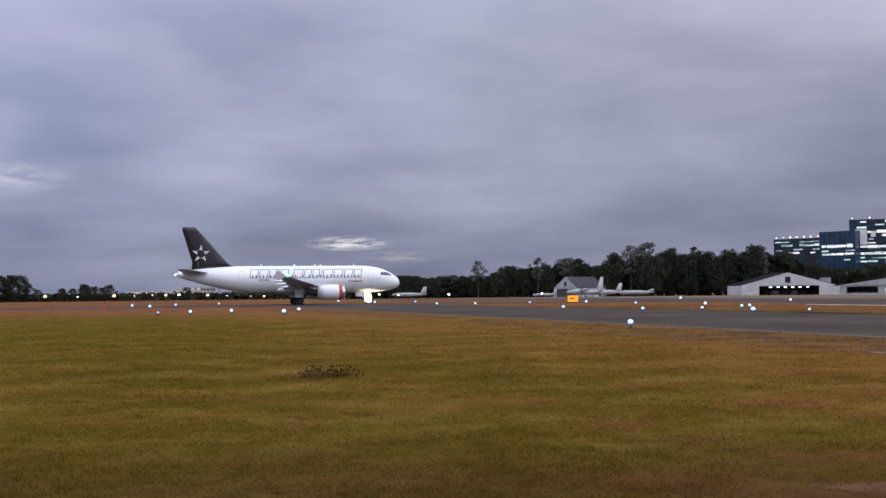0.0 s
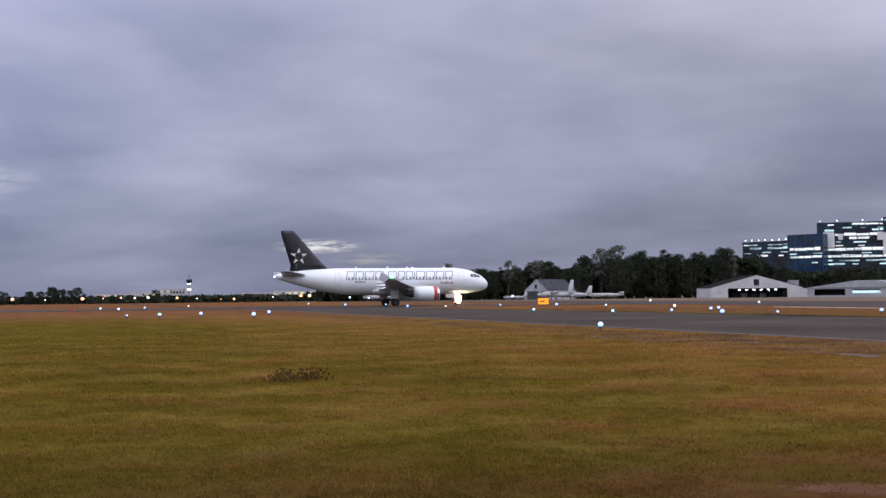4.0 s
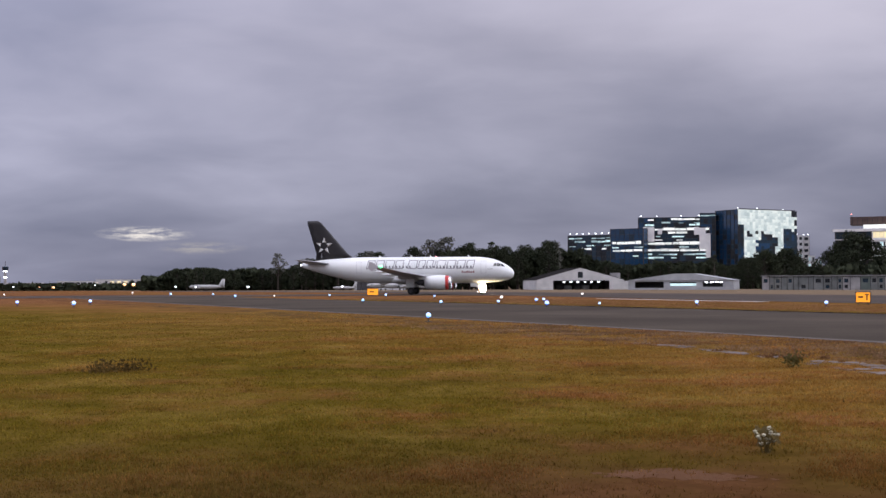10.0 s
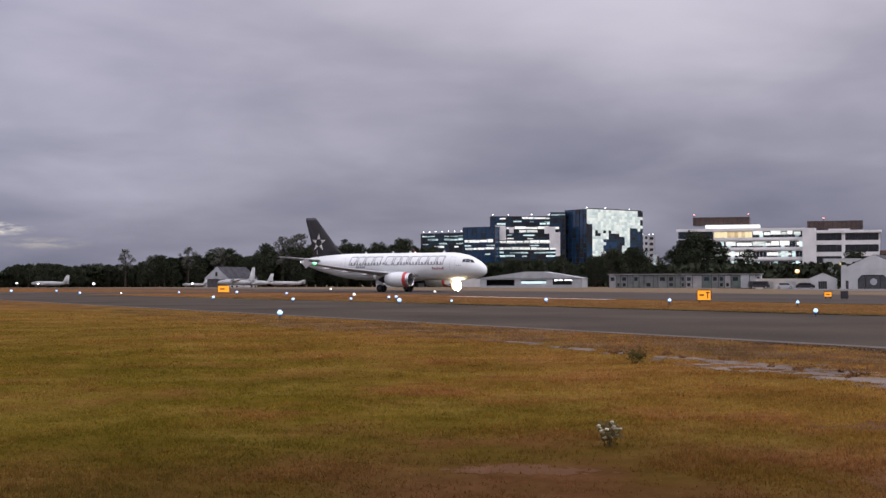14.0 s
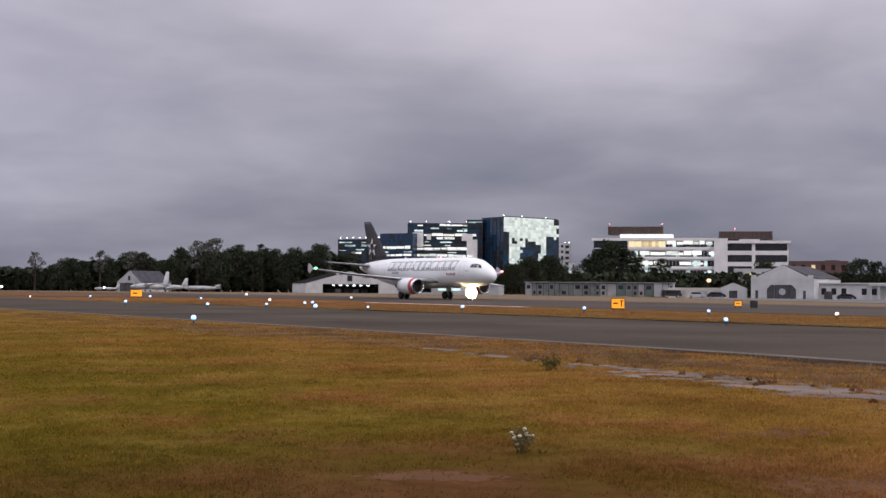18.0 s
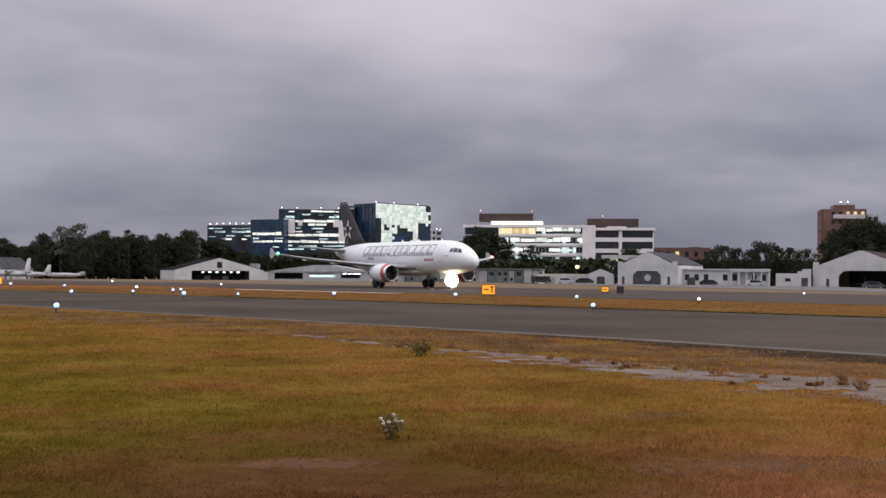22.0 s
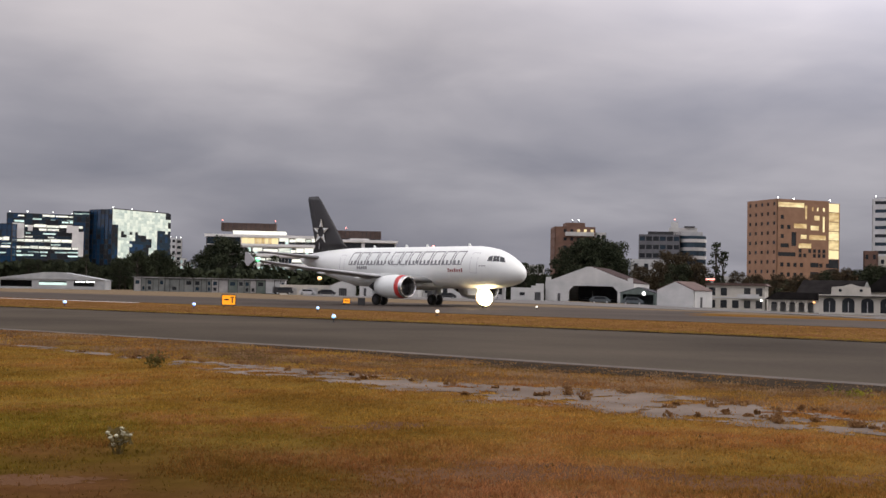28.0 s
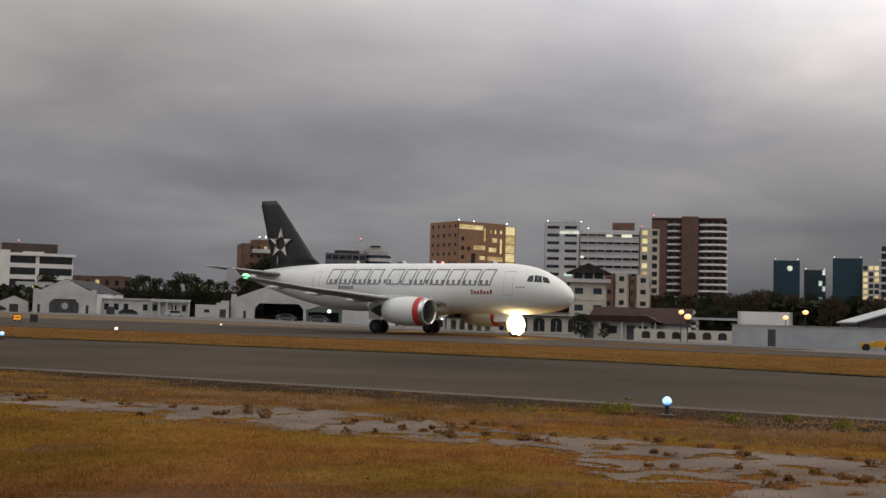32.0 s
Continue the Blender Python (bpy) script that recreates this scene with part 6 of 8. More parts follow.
    th = thing("pavilion", "low pavilion with a red tiled roof and white posts", "pavilion", x, y, z, -41.5 - 8)
    part("roof", prism(bmesh.new(), ((-6.2, 2.6), (6.6, 2.6), (4.6, 3.5), (-5.0, 3.5)), -1.2, 7), RUST_ROOF, th, "dull red tiled roof")
    part("front_wall", wall(bmesh.new(), -5.2, 5.0, 0, 2.58, 0, 0.25, ((-4.6, -3.2, 0, 2.1), (-1.2, 0.2, 0.9, 2.0), (1.6, 2.8, 0, 2.1), (3.4, 4.6, 0.9, 2.0))), CREAM_WALL, th)
    for a, b, c, dd in ((-4.6, -3.2, 0, 2.1), (-1.2, 0.2, 0.9, 2.0), (1.6, 2.8, 0, 2.1), (3.4, 4.6, 0.9, 2.0)):
        part("door" if c == 0 else "window", boxes((a, b, 0.1, 0.16, c, dd)), DOOR_PAINT if c == 0 else DARK_GLASS, th)
    for q in (-5.6, -2.2, 1.0, 4.0, 5.8):
        part("post", boxes((q - 0.1, q + 0.1, -1.0, -0.8, 0, 2.58)), WHITE_WALL, th)
    part("side_wall", boxes((-5.2, -4.95, 0.26, 6, 0, 2.58), (4.75, 5.0, 0.26, 6, 0, 2.58)), CREAM_WALL, th)
    x, y, z = on_ground(44.7, 160)
    th = thing("garden_wall", "low cream garden wall with round arched openings", "wall", x, y, z, -44.7 - 4)
    holes = [(-5.6 + 1.95 * k, -4.5 + 1.95 * k, 0.4, 1.0) for k in range(6)]
    part("wall", wall(bmesh.new(), -6.6, 6.8, 0, 1.6, 0, 0.3, holes), CREAM_WALL, th)
    for a, b, c, top in holes:
        part("recess", boxes((a, b, 0.2, 0.26, c, top)), DARK_STEEL, th, "dark arched recess")
        head = [(a, top), (b, top)] + [((a + b) / 2 + (b - a) / 2 * math.cos(t), top + 0.36 * math.sin(t)) for t in (0.5, 1.05, 1.57, 2.1, 2.64)]
        part("arch", prism(bmesh.new(), head, -0.015, 0.05), DARK_STEEL, th)
    gable_house("house", "low house under a wide dark red roof", 45.1, 185, 82, 12, 15, 2.6, 4.8, GREY_WALL, RUST_ROOF, None, None, (), "house", 0.5)
    # long plastered wall, with the sheds behind it
    x, y, z = on_ground(50.6, 128)
    th = thing("boundary_wall", "long dull blue-grey plastered boundary wall with a steel door", "wall", x, y, z, -50.6 - 6)
    part("wall", wall(bmesh.new(), -8.6, 15, 0, 2.15, 0, 0.25, ((-5.0, -4.2, 0, 1.8),)), BLUE_PLASTER, th)
    part("coping", boxes((-8.7, 15.1, -0.08, 0.33, 2.16, 2.24)), CONCRETE, th)
    part("door", boxes((-5.0, -4.2, 0.05, 0.12, 0, 1.8)), DOOR_PAINT, th)
    x, y, z = on_ground(48.6, 170)
    th = thing("shed", "pale flat-roofed shed behind the boundary wall", "shed", x, y, z, -48.6)
    tower(th, -4.6, 2.6, 0, 8, 4.5, OFFICE_WHITE, (4, 1, 0.3, 0.3, lambda i, j: None), parapet=0.3)
    part("canopy", boxes((-11.5, -4.7, -1.5, 4, 3.2, 3.5)), PALE_TIN, th)
    part("canopy_post", boxes((-11.3, -11.1, -1.3, -1.1, 0, 3.2), (-5.0, -4.8, -1.3, -1.1, 0, 3.2)), DARK_STEEL, th)
    gable_house("shed", "grey shed with a shallow white-edged gable", 55.2, 150, 10, 15, 18, 3.2, 5.6, BOARDS, PALE_TIN, None, None, (), "shed", 0.6, 0.6)
    # small gate house and wall between barracks and the first hangar
    th = gable_house("gate_house", "small white gate house with a dark arched door", 13.85, 305, 0, 6.4, 7, 2.6, 3.9, WHITE_WALL, TILE_ROOF, (-1.0, 1.0, 2.0), DOOR_PAINT, ())
    th["category"] = "house"
    x, y, z = on_ground(12.3, 308)
    th = thing("garden_wall", "low cream wall with openings beside parked cars", "wall", x, y, z, -12.3)
    part("wall", wall(bmesh.new(), -7.5, 6.0, 0, 2.6, 0, 0.3, ((-5, -3.2, 0, 1.9), (-0.5, 2.0, 0, 1.9), (3.4, 4.4, 0.9, 1.8))), CREAM_WALL, th)
    part("backing", boxes((-7.5, 6.0, 1.5, 1.7, 0, 2.6)), GREY_WALL, th)
    # pale blocks on the slope behind
    for az, d, w, h, stuff, label in ((14.7, 380, 11, 9.5, WHITE_WALL, "white house on the slope behind the hangars"), (17.6, 420, 19, 13.0, BRICK_RED, "long brick house with a flat roof behind the trees"), (22.6, 520, 14, 14.5, WHITE_WALL, "pale far house among trees"), (28.6, 400, 17, 14.4, WHITE_WALL, "pale flat-roofed block behind the trees"), (32.0, 330, 11, 8.2, WHITE_WALL, "white house with small windows behind trees")):
        x, y = spot(az, d)
        th = thing("house", label, "house", x, y, ground_z(x, y), -az)
        tower(th, -w / 2, w / 2, 0, 9, h, stuff, (max(3, int(w / 3)), 3, 0.4, 0.4, pick((DARK_GLASS, 0.8), (LIT_WARM, 0.2))))
    # old barn far over the field
    gable_house("barn", "grey barn with a pale gable in front of the woods", -14.2, 462, -38, 11.0, 18, 3.5, 7.6, PALE_TIN, SLATE, (-4.4, 4.4, 3.2), DOOR_PAINT, ((-0.5, 0.5, 4.2, 5.8),))


far_hangar()
long_shed()
long_building()
apron_houses()


# ---------------------------------------------------------------- trees
def leaf_cloud(centres, per, size, seed, flat=0.55):
    """Many small leaf blades round the centres (x, y, z, radius), as vertices and faces."""
    g = np.random.default_rng(seed)
    verts = []
    for x, y, z, r in centres:
        k = max(6, int(per * r * r))
        p = g.normal(size=(k, 3))
        p *= (r * g.random(k)[:, None] ** 0.45) / np.linalg.norm(p, axis=1)[:, None]
        p[:, 2] *= flat + 0.2
        p += (x, y, z)
        a = g.normal(size=(k, 3))
        a /= np.linalg.norm(a, axis=1)[:, None]
        b = np.cross(a, g.normal(size=(k, 3)))
        b /= np.linalg.norm(b, axis=1)[:, None]
        s = size * (0.6 + 0.8 * g.random(k))[:, None]
        quad = np.stack([p - a * s, p + b * s * 0.55, p + a * s, p - b * s * 0.55], 1)
        verts.append(quad.reshape(-1, 3))
    v = np.concatenate(verts)
    return v, np.arange(len(v)).reshape(-1, 4)


def quad_mesh(name, v, f, material):
    me = bpy.data.meshes.new(name)
    me.from_pydata(v.tolist(), [], f.tolist())
    me.materials.append(material)
    return me


def tree_meshes(seed, kind):
    """Trunk with limbs and a crown of leaf clumps, ten metres high."""
    g = random.Random(seed)
    bm = bmesh.new()
    spread, bottom = {"round": (3.4, 1.3), "tall": (2.3, 1.4), "thin": (2.7, 4.6), "broad": (4.6, 1.5), "slim": (1.5, 1.0), "dry": (4.2, 1.2)}[kind]
    base = Vector((0, 0, -0.1))
    top = Vector((g.uniform(-0.4, 0.4), g.uniform(-0.4, 0.4), 7.4))
    tube(bm, base, base.lerp(top, 0.4), 0.30, 0.22, 7)
    tube(bm, base.lerp(top, 0.4), top, 0.22, 0.07, 7)
    clumps = []
    count = {"round": 18, "tall": 18, "thin": 14, "broad": 23, "slim": 13, "dry": 22}[kind]
    for i in range(count):
        a = 2.4 * i + g.uniform(-0.5, 0.5)
        k = (i + 0.5) / count
        z = bottom + (9.2 - bottom) * k
        girth = spread * math.sin(math.pi * (0.16 + 0.76 * k)) ** 0.8
        r = girth * g.uniform(0.35, 0.85)
        tip = Vector((r * math.cos(a), r * math.sin(a), z))
        start = base.lerp(top, min(0.97, max(0.2, (z - 1.4) / 8)))
        tube(bm, start, tip, 0.10, 0.03, 5)
        clumps.append((*tip, g.uniform(0.8, 1.35) * (0.72 if kind in ("thin", "slim") else 1.0) * (spread / 3.2) ** 0.4))
    clumps.append((*top.xy, 8.9, 0.95 if kind != "slim" else 0.6))
    trunk = bpy.data.meshes.new("trunk")
    bm.to_mesh(trunk)
    bm.free()
    trunk.materials.append(BARK)
    v, f = leaf_cloud(clumps, 105 if kind == "thin" else 130, 0.19 if kind == "thin" else 0.18, seed)
    return trunk, quad_mesh("crown", v, f, {"thin": THIN_LEAVES, "dry": GLARE_LEAVES}.get(kind, LEAVES))


# the dry kind differs by the glare tint in its leaf colour
TREE_KINDS = {k: [tree_meshes(11 + 7 * i + 100 * j, k) for i in range(3)] for j, k in enumerate(("round", "tall", "thin", "broad", "slim", "dry"))}
TREE_LABELS = {"round": "dark leafy round-crowned tree", "tall": "tall dark leafy tree", "thin": "tall tree with a thin airy crown", "broad": "broad dark spreading tree", "slim": "slim dark conifer-like tree", "dry": "spreading tree with glare-tinted olive-brown leaves"}
tr = random.Random(21)


def tree(az, d, el, kind="round", where="among the woods"):
    x, y, z = on_ground(az, d)
    h = EYE + d * math.tan(radians(el)) - z
    th = thing("tree", TREE_LABELS[kind] + " " + where, "tree", x, y, z, tr.uniform(0, 360), "trees")
    s = h / 9.9
    th.scale = (s * tr.uniform(0.9, 1.15), s * tr.uniform(0.9, 1.15), s)
    trunk, crown = tr.choice(TREE_KINDS[kind])
    for name, me in (("trunk", trunk), ("crown", crown)):
        o = new(name, me)
        o.parent = th


# the wood behind the far hangars: top line by bearing
SKYLINE = ((-41, 0.95), (-39.2, 0.99), (-38.7, 0.35), (-37.2, 0.36), (-36.5, 0.55), (-36, 0.36), (-35.4, 0.48), (-35, 0.18), (-32.2, 0.18), (-31.9, 0.36), (-31.4, 0.15), (-28.3, 0.11), (-27.8, 0.16), (-26.9, 0.08), (-25.4, 0.13), (-24.5, 0.45), (-23.8, 0.4), (-23.1, 0.8),
           (-21.5, 0.9), (-20.7, 0.72), (-19.4, 0.88), (-18.8, 0.78), (-17.8, 0.85), (-17.2, 1.2), (-16.2, 1.22), (-15.5, 1.35), (-14.9, 1.24), (-14.1, 1.56), (-13.5, 1.5), (-13.1, 1.3), (-12.4, 1.36), (-11.9, 1.75), (-11.5, 1.55), (-10, 1.75), (-9.3, 1.98), (-8.8, 1.85), (-8.2, 2.0), (-7.6, 1.9),
           (-7.2, 1.65), (-6.7, 1.85), (-6.2, 1.72), (-5.65, 2.08), (-4.8, 1.85), (-4.1, 1.7), (-3.4, 1.25), (-1.9, 0.92), (0, 1.12), (1.4, 1.0), (2.0, 1.3), (2.6, 0.82), (3.3, 1.0), (3.9, 1.32), (4.7, 1.45), (5.3, 1.56), (5.9, 1.25), (6.4, 0.72), (7, 0.8), (8, 1.0), (13, 0.9))


def skyline(az):
    for (a, e), (b, f) in zip(SKYLINE, SKYLINE[1:]):
        if a <= az <= b:
            return e + (f - e) * (az - a) / (b - a)
    return 0.6


az = -40.5
while az < 7.0:
    e = skyline(az)
    d = 500 if az > -24 else 640
    tree(az, d + tr.uniform(-14, 26), max(0.10, e * tr.uniform(0.90, 1.03)), tr.choice(("round", "tall", "round", "broad")))
    az += (0.46 if az > -24 else 0.95) * tr.uniform(0.75, 1.3)
for az, el, kind in ((-18.32, 1.55, "thin"), (-11.15, 2.2, "thin"), (-10.42, 2.33, "thin"), (-10.75, 2.1, "thin"), (-15.5, 1.64, "thin"), (-14.0, 1.62, "thin"), (-13.55, 1.58, "tall"), (-11.92, 1.84, "tall"), (-8.18, 2.12, "slim"), (-5.65, 2.12, "tall"), (-5.3, 2.0, "thin"), (-6.7, 1.9, "tall"), (-9.3, 2.02, "round"), (-17.2, 1.25, "thin"), (-16.9, 1.28, "thin"),
                     (-40.7, 0.95, "broad"), (-40.2, 1.0, "broad"), (-39.7, 1.02, "broad"), (-39.3, 0.98, "broad"), (-38.9, 0.6, "broad"), (-37.5, 0.38, "broad"), (-37.0, 0.36, "broad"), (-36.5, 0.58, "broad"), (-36.1, 0.45, "broad"), (-35.4, 0.52, "broad"), (-31.95, 0.39, "broad")):
    tree(az, 505 if az > -24 else 620, el, kind)
# in front of the offices and behind the apron houses
for az, d, el, kind in ((1.6, 455, 0.9, "round"), (2.1, 455, 1.4, "slim"), (2.6, 450, 0.85, "round"), (3.6, 440, 1.2, "broad"), (4.4, 430, 1.55, "broad"), (5.2, 432, 1.6, "round"), (5.5, 436, 1.62, "broad"), (6.0, 440, 0.9, "round"), (7.2, 402, 1.45, "broad"), (7.8, 398, 1.9, "broad"), (8.3, 392, 2.3, "broad"), (8.8, 394, 1.95, "round"), (9.4, 395, 1.55, "round"), (7.5, 388, 1.2, "round"), (8.1, 385, 1.5, "broad"), (8.9, 385, 1.35, "round"), (10.2, 400, 1.1, "tall"), (10.6, 398, 1.5, "tall"), (10.9, 398, 1.2, "slim"), (11.8, 395, 0.8, "round"),
                        (12.6, 390, 0.75, "round"), (13.4, 388, 0.9, "tall"), (14.2, 395, 1.0, "slim"), (15.2, 420, 1.4, "broad"), (16.4, 430, 1.2, "round"), (18.9, 370, 1.3, "round"), (19.5, 365, 1.5, "broad"), (20.1, 368, 1.4, "round"), (20.7, 368, 1.3, "round"), (21.3, 360, 1.65, "broad"), (21.9, 362, 1.5, "round"), (22.4, 365, 1.4, "round"), (23.1, 360, 1.35, "round"), (23.9, 350, 1.65, "tall"),
                        (24.9, 330, 1.35, "broad"), (25.9, 345, 2.68, "broad"), (26.5, 340, 2.5, "broad"), (25.2, 342, 2.6, "broad"), (24.6, 344, 2.3, "round"), (24.9, 340, 1.9, "broad"), (26.2, 338, 2.0, "broad"), (27.1, 335, 1.7, "round"), (27.9, 330, 1.35, "dry"), (28.8, 335, 1.5, "dry"), (29.6, 330, 1.45, "broad"), (29.2, 350, 2.05, "dry"), (29.9, 352, 1.95, "dry"), (30.4, 332, 1.5, "dry"), (31.3, 320, 2.65, "slim"), (31.55, 322, 2.2, "slim"), (32.2, 330, 1.15, "dry"),
                        (33.1, 310, 1.0, "dry"), (34.0, 305, 1.05, "dry"), (34.9, 300, 1.0, "dry"), (35.8, 305, 1.1, "dry"), (36.3, 300, 1.25, "broad"), (36.9, 298, 1.35, "dry"), (37.4, 300, 1.3, "broad"), (37.9, 296, 1.4, "round"), (38.4, 292, 1.5, "broad"), (38.9, 290, 1.45, "broad"), (43.3, 300, 1.25, "dry"), (44.0, 290, 1.35, "round"), (44.8, 300, 1.25, "dry"), (45.6, 290, 1.3, "round"), (46.4, 310, 1.35, "dry"), (47.3, 320, 1.4, "round"),
                        (47.9, 310, 1.55, "dry"), (48.7, 330, 1.55, "round"), (49.5, 330, 1.4, "dry"), (50.4, 330, 1.45, "round"), (51.2, 320, 1.35, "dry"), (52.1, 330, 1.4, "round"), (53.0, 320, 1.3, "dry"), (54.0, 320, 1.4, "round")):
    tree(az, d, el, kind, "behind the houses")
for az, d, el in ((39.9, 168, 0.25), (41.0, 160, -0.15), (45.4, 176, 0.5), (46.1, 172, 0.75), (46.8, 176, 0.6), (44.0, 192, 0.9)):
    tree(az, d, el, "broad", "beside the pavilion")


def undergrowth(name, az0, az1, d, thick, top, label, count, size, seed):
    """Shrubs and low branches that close the wood below its crowns."""
    g = np.random.default_rng(seed)
    a = g.uniform(az0, az1, count)
    dd = d + g.uniform(0, thick, count)
    tops = np.array([top(q) for q in a])
    x, y = dd * np.sin(np.radians(a)), dd * np.cos(np.radians(a))
    base = np.array([ground_z(p, q) for p, q in zip(x, y)])
    hi = EYE + dd * np.tan(np.radians(tops)) - base
    z = base + np.maximum(0.3, hi) * g.random(count) ** 0.8
    p = np.stack([x, y, z], 1)
    u = g.normal(size=(count, 3))
    u /= np.linalg.norm(u, axis=1)[:, None]
    w = np.cross(u, g.normal(size=(count, 3)))
    w /= np.linalg.norm(w, axis=1)[:, None]
    s = (size * (0.6 + 0.8 * g.random(count)))[:, None]
    v = np.stack([p - u * s, p + w * s * 0.6, p + u * s, p - w * s * 0.6], 1).reshape(-1, 3)
    v[:, 2] = np.maximum(v[:, 2], -1.5)
    ob = new(name, quad_mesh(name, v, np.arange(len(v)).reshape(-1, 4), LEAVES))
    tagged(ob, label, "undergrowth", kind="stuff")


undergrowth("woodland", -24.5, 8.5, 512, 30, lambda q: 0.80 * skyline(q), "dense dark woodland behind the hangars", 30000, 1.3, 3)
undergrowth("woodland_far", -48, -24, 650, 30, lambda q: 0.02 + 0.06 * skyline(q) if q > -42 else 0.1, "low dark tree line beyond the field", 5000, 1.6, 4)
undergrowth("shrubs", 7, 37.5, 370, 25, lambda q: 0.72 if q < 28 else 0.68, "dark shrubs behind the row of hangars", 11000, 1.1, 5)
undergrowth("shrubs", 42.8, 56, 325, 30, lambda q: 1.05, "dark trees and shrubs behind the boundary wall", 7000, 1.1, 6)


# ---------------------------------------------------------------- field lights and signs
BLUE_BULB = glow("blue_edge_lamp", (0.01, 0.17, 1.0), 1.5)
ICE_BULB = glow("ice_blue_edge_lamp", (0.03, 0.30, 1.0), 1.5)
WHITE_BULB = glow("white_edge_lamp", (1.0, 0.90, 0.80), 1.3)
AMBER_BULB = glow("amber_edge_lamp", (1.0, 0.74, 0.42), 1.5)


LAMP_CORE = glow("edge_lamp_core", (0.30, 0.70, 1.0), 1.35)
WARM_CORE = glow("field_lamp_core", (1.0, 0.95, 0.88), 1.7)


def field_light(x, y, bulb, size, label):
    size *= 0.60 if size > 0.12 else 0.85
    th = thing("taxiway_light", label, "taxiway light", x, y, ground_z(x, y), 0, "taxiway edge lights")
    part("base_plate", turned(bmesh.new(), ((0, 0.16), (0.03, 0.16), (0.04, 0.10)), (0, 0, 0), "z", 12), DARK_STEEL, th)
    part("stem", turned(bmesh.new(), ((0.04, 0.035), (0.17, 0.035), (0.20, 0.07)), (0, 0, 0), "z", 10), DARK_STEEL, th)
    ball = [(0.20 + size * (0.9 - math.cos(math.pi * k / 8)), size * max(0.08, math.sin(math.pi * k / 8))) for k in range(1, 9)]
    lens = part("lens", turned(bmesh.new(), ball, (0, 0, 0), "z", 14), bulb, th, "glowing lens", True)
    # pale band imitates the glaring core, the coloured ball its halo
    band = [(0.20 + size * (0.9 + q), size * 1.03 * math.sqrt(1 - q * q)) for q in (-0.45, -0.15, 0.15, 0.45)]
    part("lamp_core", turned(bmesh.new(), band, (0, 0, 0), "z", 14, False), WARM_CORE if bulb in (WHITE_BULB, AMBER_BULB) else LAMP_CORE, lens, "pale band standing in for the lamp's glaring core", True)


BLUE_L, WHITE_L, AMBER_L = "blue taxiway edge light on a short stem, lit", "white field light on a short stem, lit", "amber field light on a short stem, lit"
for x, y, b, s, lb in ((-10.6, 53.4, ICE_BULB, 0.19, BLUE_L), (-8.5, 86.0, BLUE_BULB, 0.24, BLUE_L), (-11.2, 104.1, BLUE_BULB, 0.20, BLUE_L), (-10.9, 107.5, BLUE_BULB, 0.20, BLUE_L), (-13.4, 96.3, BLUE_BULB, 0.17, BLUE_L), (-17.5, 93.2, ICE_BULB, 0.19, BLUE_L), (-26.6, 104.2, ICE_BULB, 0.20, BLUE_L),
                       (-26.4, 136.5, BLUE_BULB, 0.20, BLUE_L), (-35.3, 150.0, ICE_BULB, 0.25, BLUE_L), (-42.9, 150.7, ICE_BULB, 0.19, BLUE_L), (-48.0, 143.7, WHITE_BULB, 0.16, WHITE_L), (-52.4, 141.8, ICE_BULB, 0.22, BLUE_L), (-66.8, 171.4, ICE_BULB, 0.22, BLUE_L), (-72.7, 169.5, ICE_BULB, 0.27, BLUE_L), (-94.8, 203.9, WHITE_BULB, 0.22, WHITE_L),
                       (-49.9, 98.9, BLUE_BULB, 0.23, BLUE_L), (-45.3, 87.1, ICE_BULB, 0.25, BLUE_L), (-53.3, 92.7, BLUE_BULB, 0.22, BLUE_L), (-54.8, 88.5, ICE_BULB, 0.22, BLUE_L), (-95.8, 150.7, ICE_BULB, 0.24, BLUE_L), (-87.5, 131.7, ICE_BULB, 0.26, BLUE_L), (-96.8, 141.4, ICE_BULB, 0.26, BLUE_L), (-57.1, 87.2, ICE_BULB, 0.09, BLUE_L), (-100.8, 171.3, WHITE_BULB, 0.2, WHITE_L),
                       (-16.9, 123.7, WHITE_BULB, 0.22, WHITE_L), (-31.6, 202.4, WHITE_BULB, 0.28, WHITE_L), (-11.0, 158.3, WHITE_BULB, 0.20, WHITE_L), (-4.8, 86.4, ICE_BULB, 0.14, BLUE_L), (2.0, 89.6, BLUE_BULB, 0.20, BLUE_L), (10.7, 87.1, BLUE_BULB, 0.20, BLUE_L), (18.1, 80.2, ICE_BULB, 0.17, BLUE_L), (13.8, 57.6, ICE_BULB, 0.17, BLUE_L),
                       (24.6, 74.2, AMBER_BULB, 0.17, AMBER_L), (43.6, 102.6, WHITE_BULB, 0.14, WHITE_L), (15.35, 16.0, ICE_BULB, 0.095, BLUE_L)):
    field_light(x, y, b, s, lb)


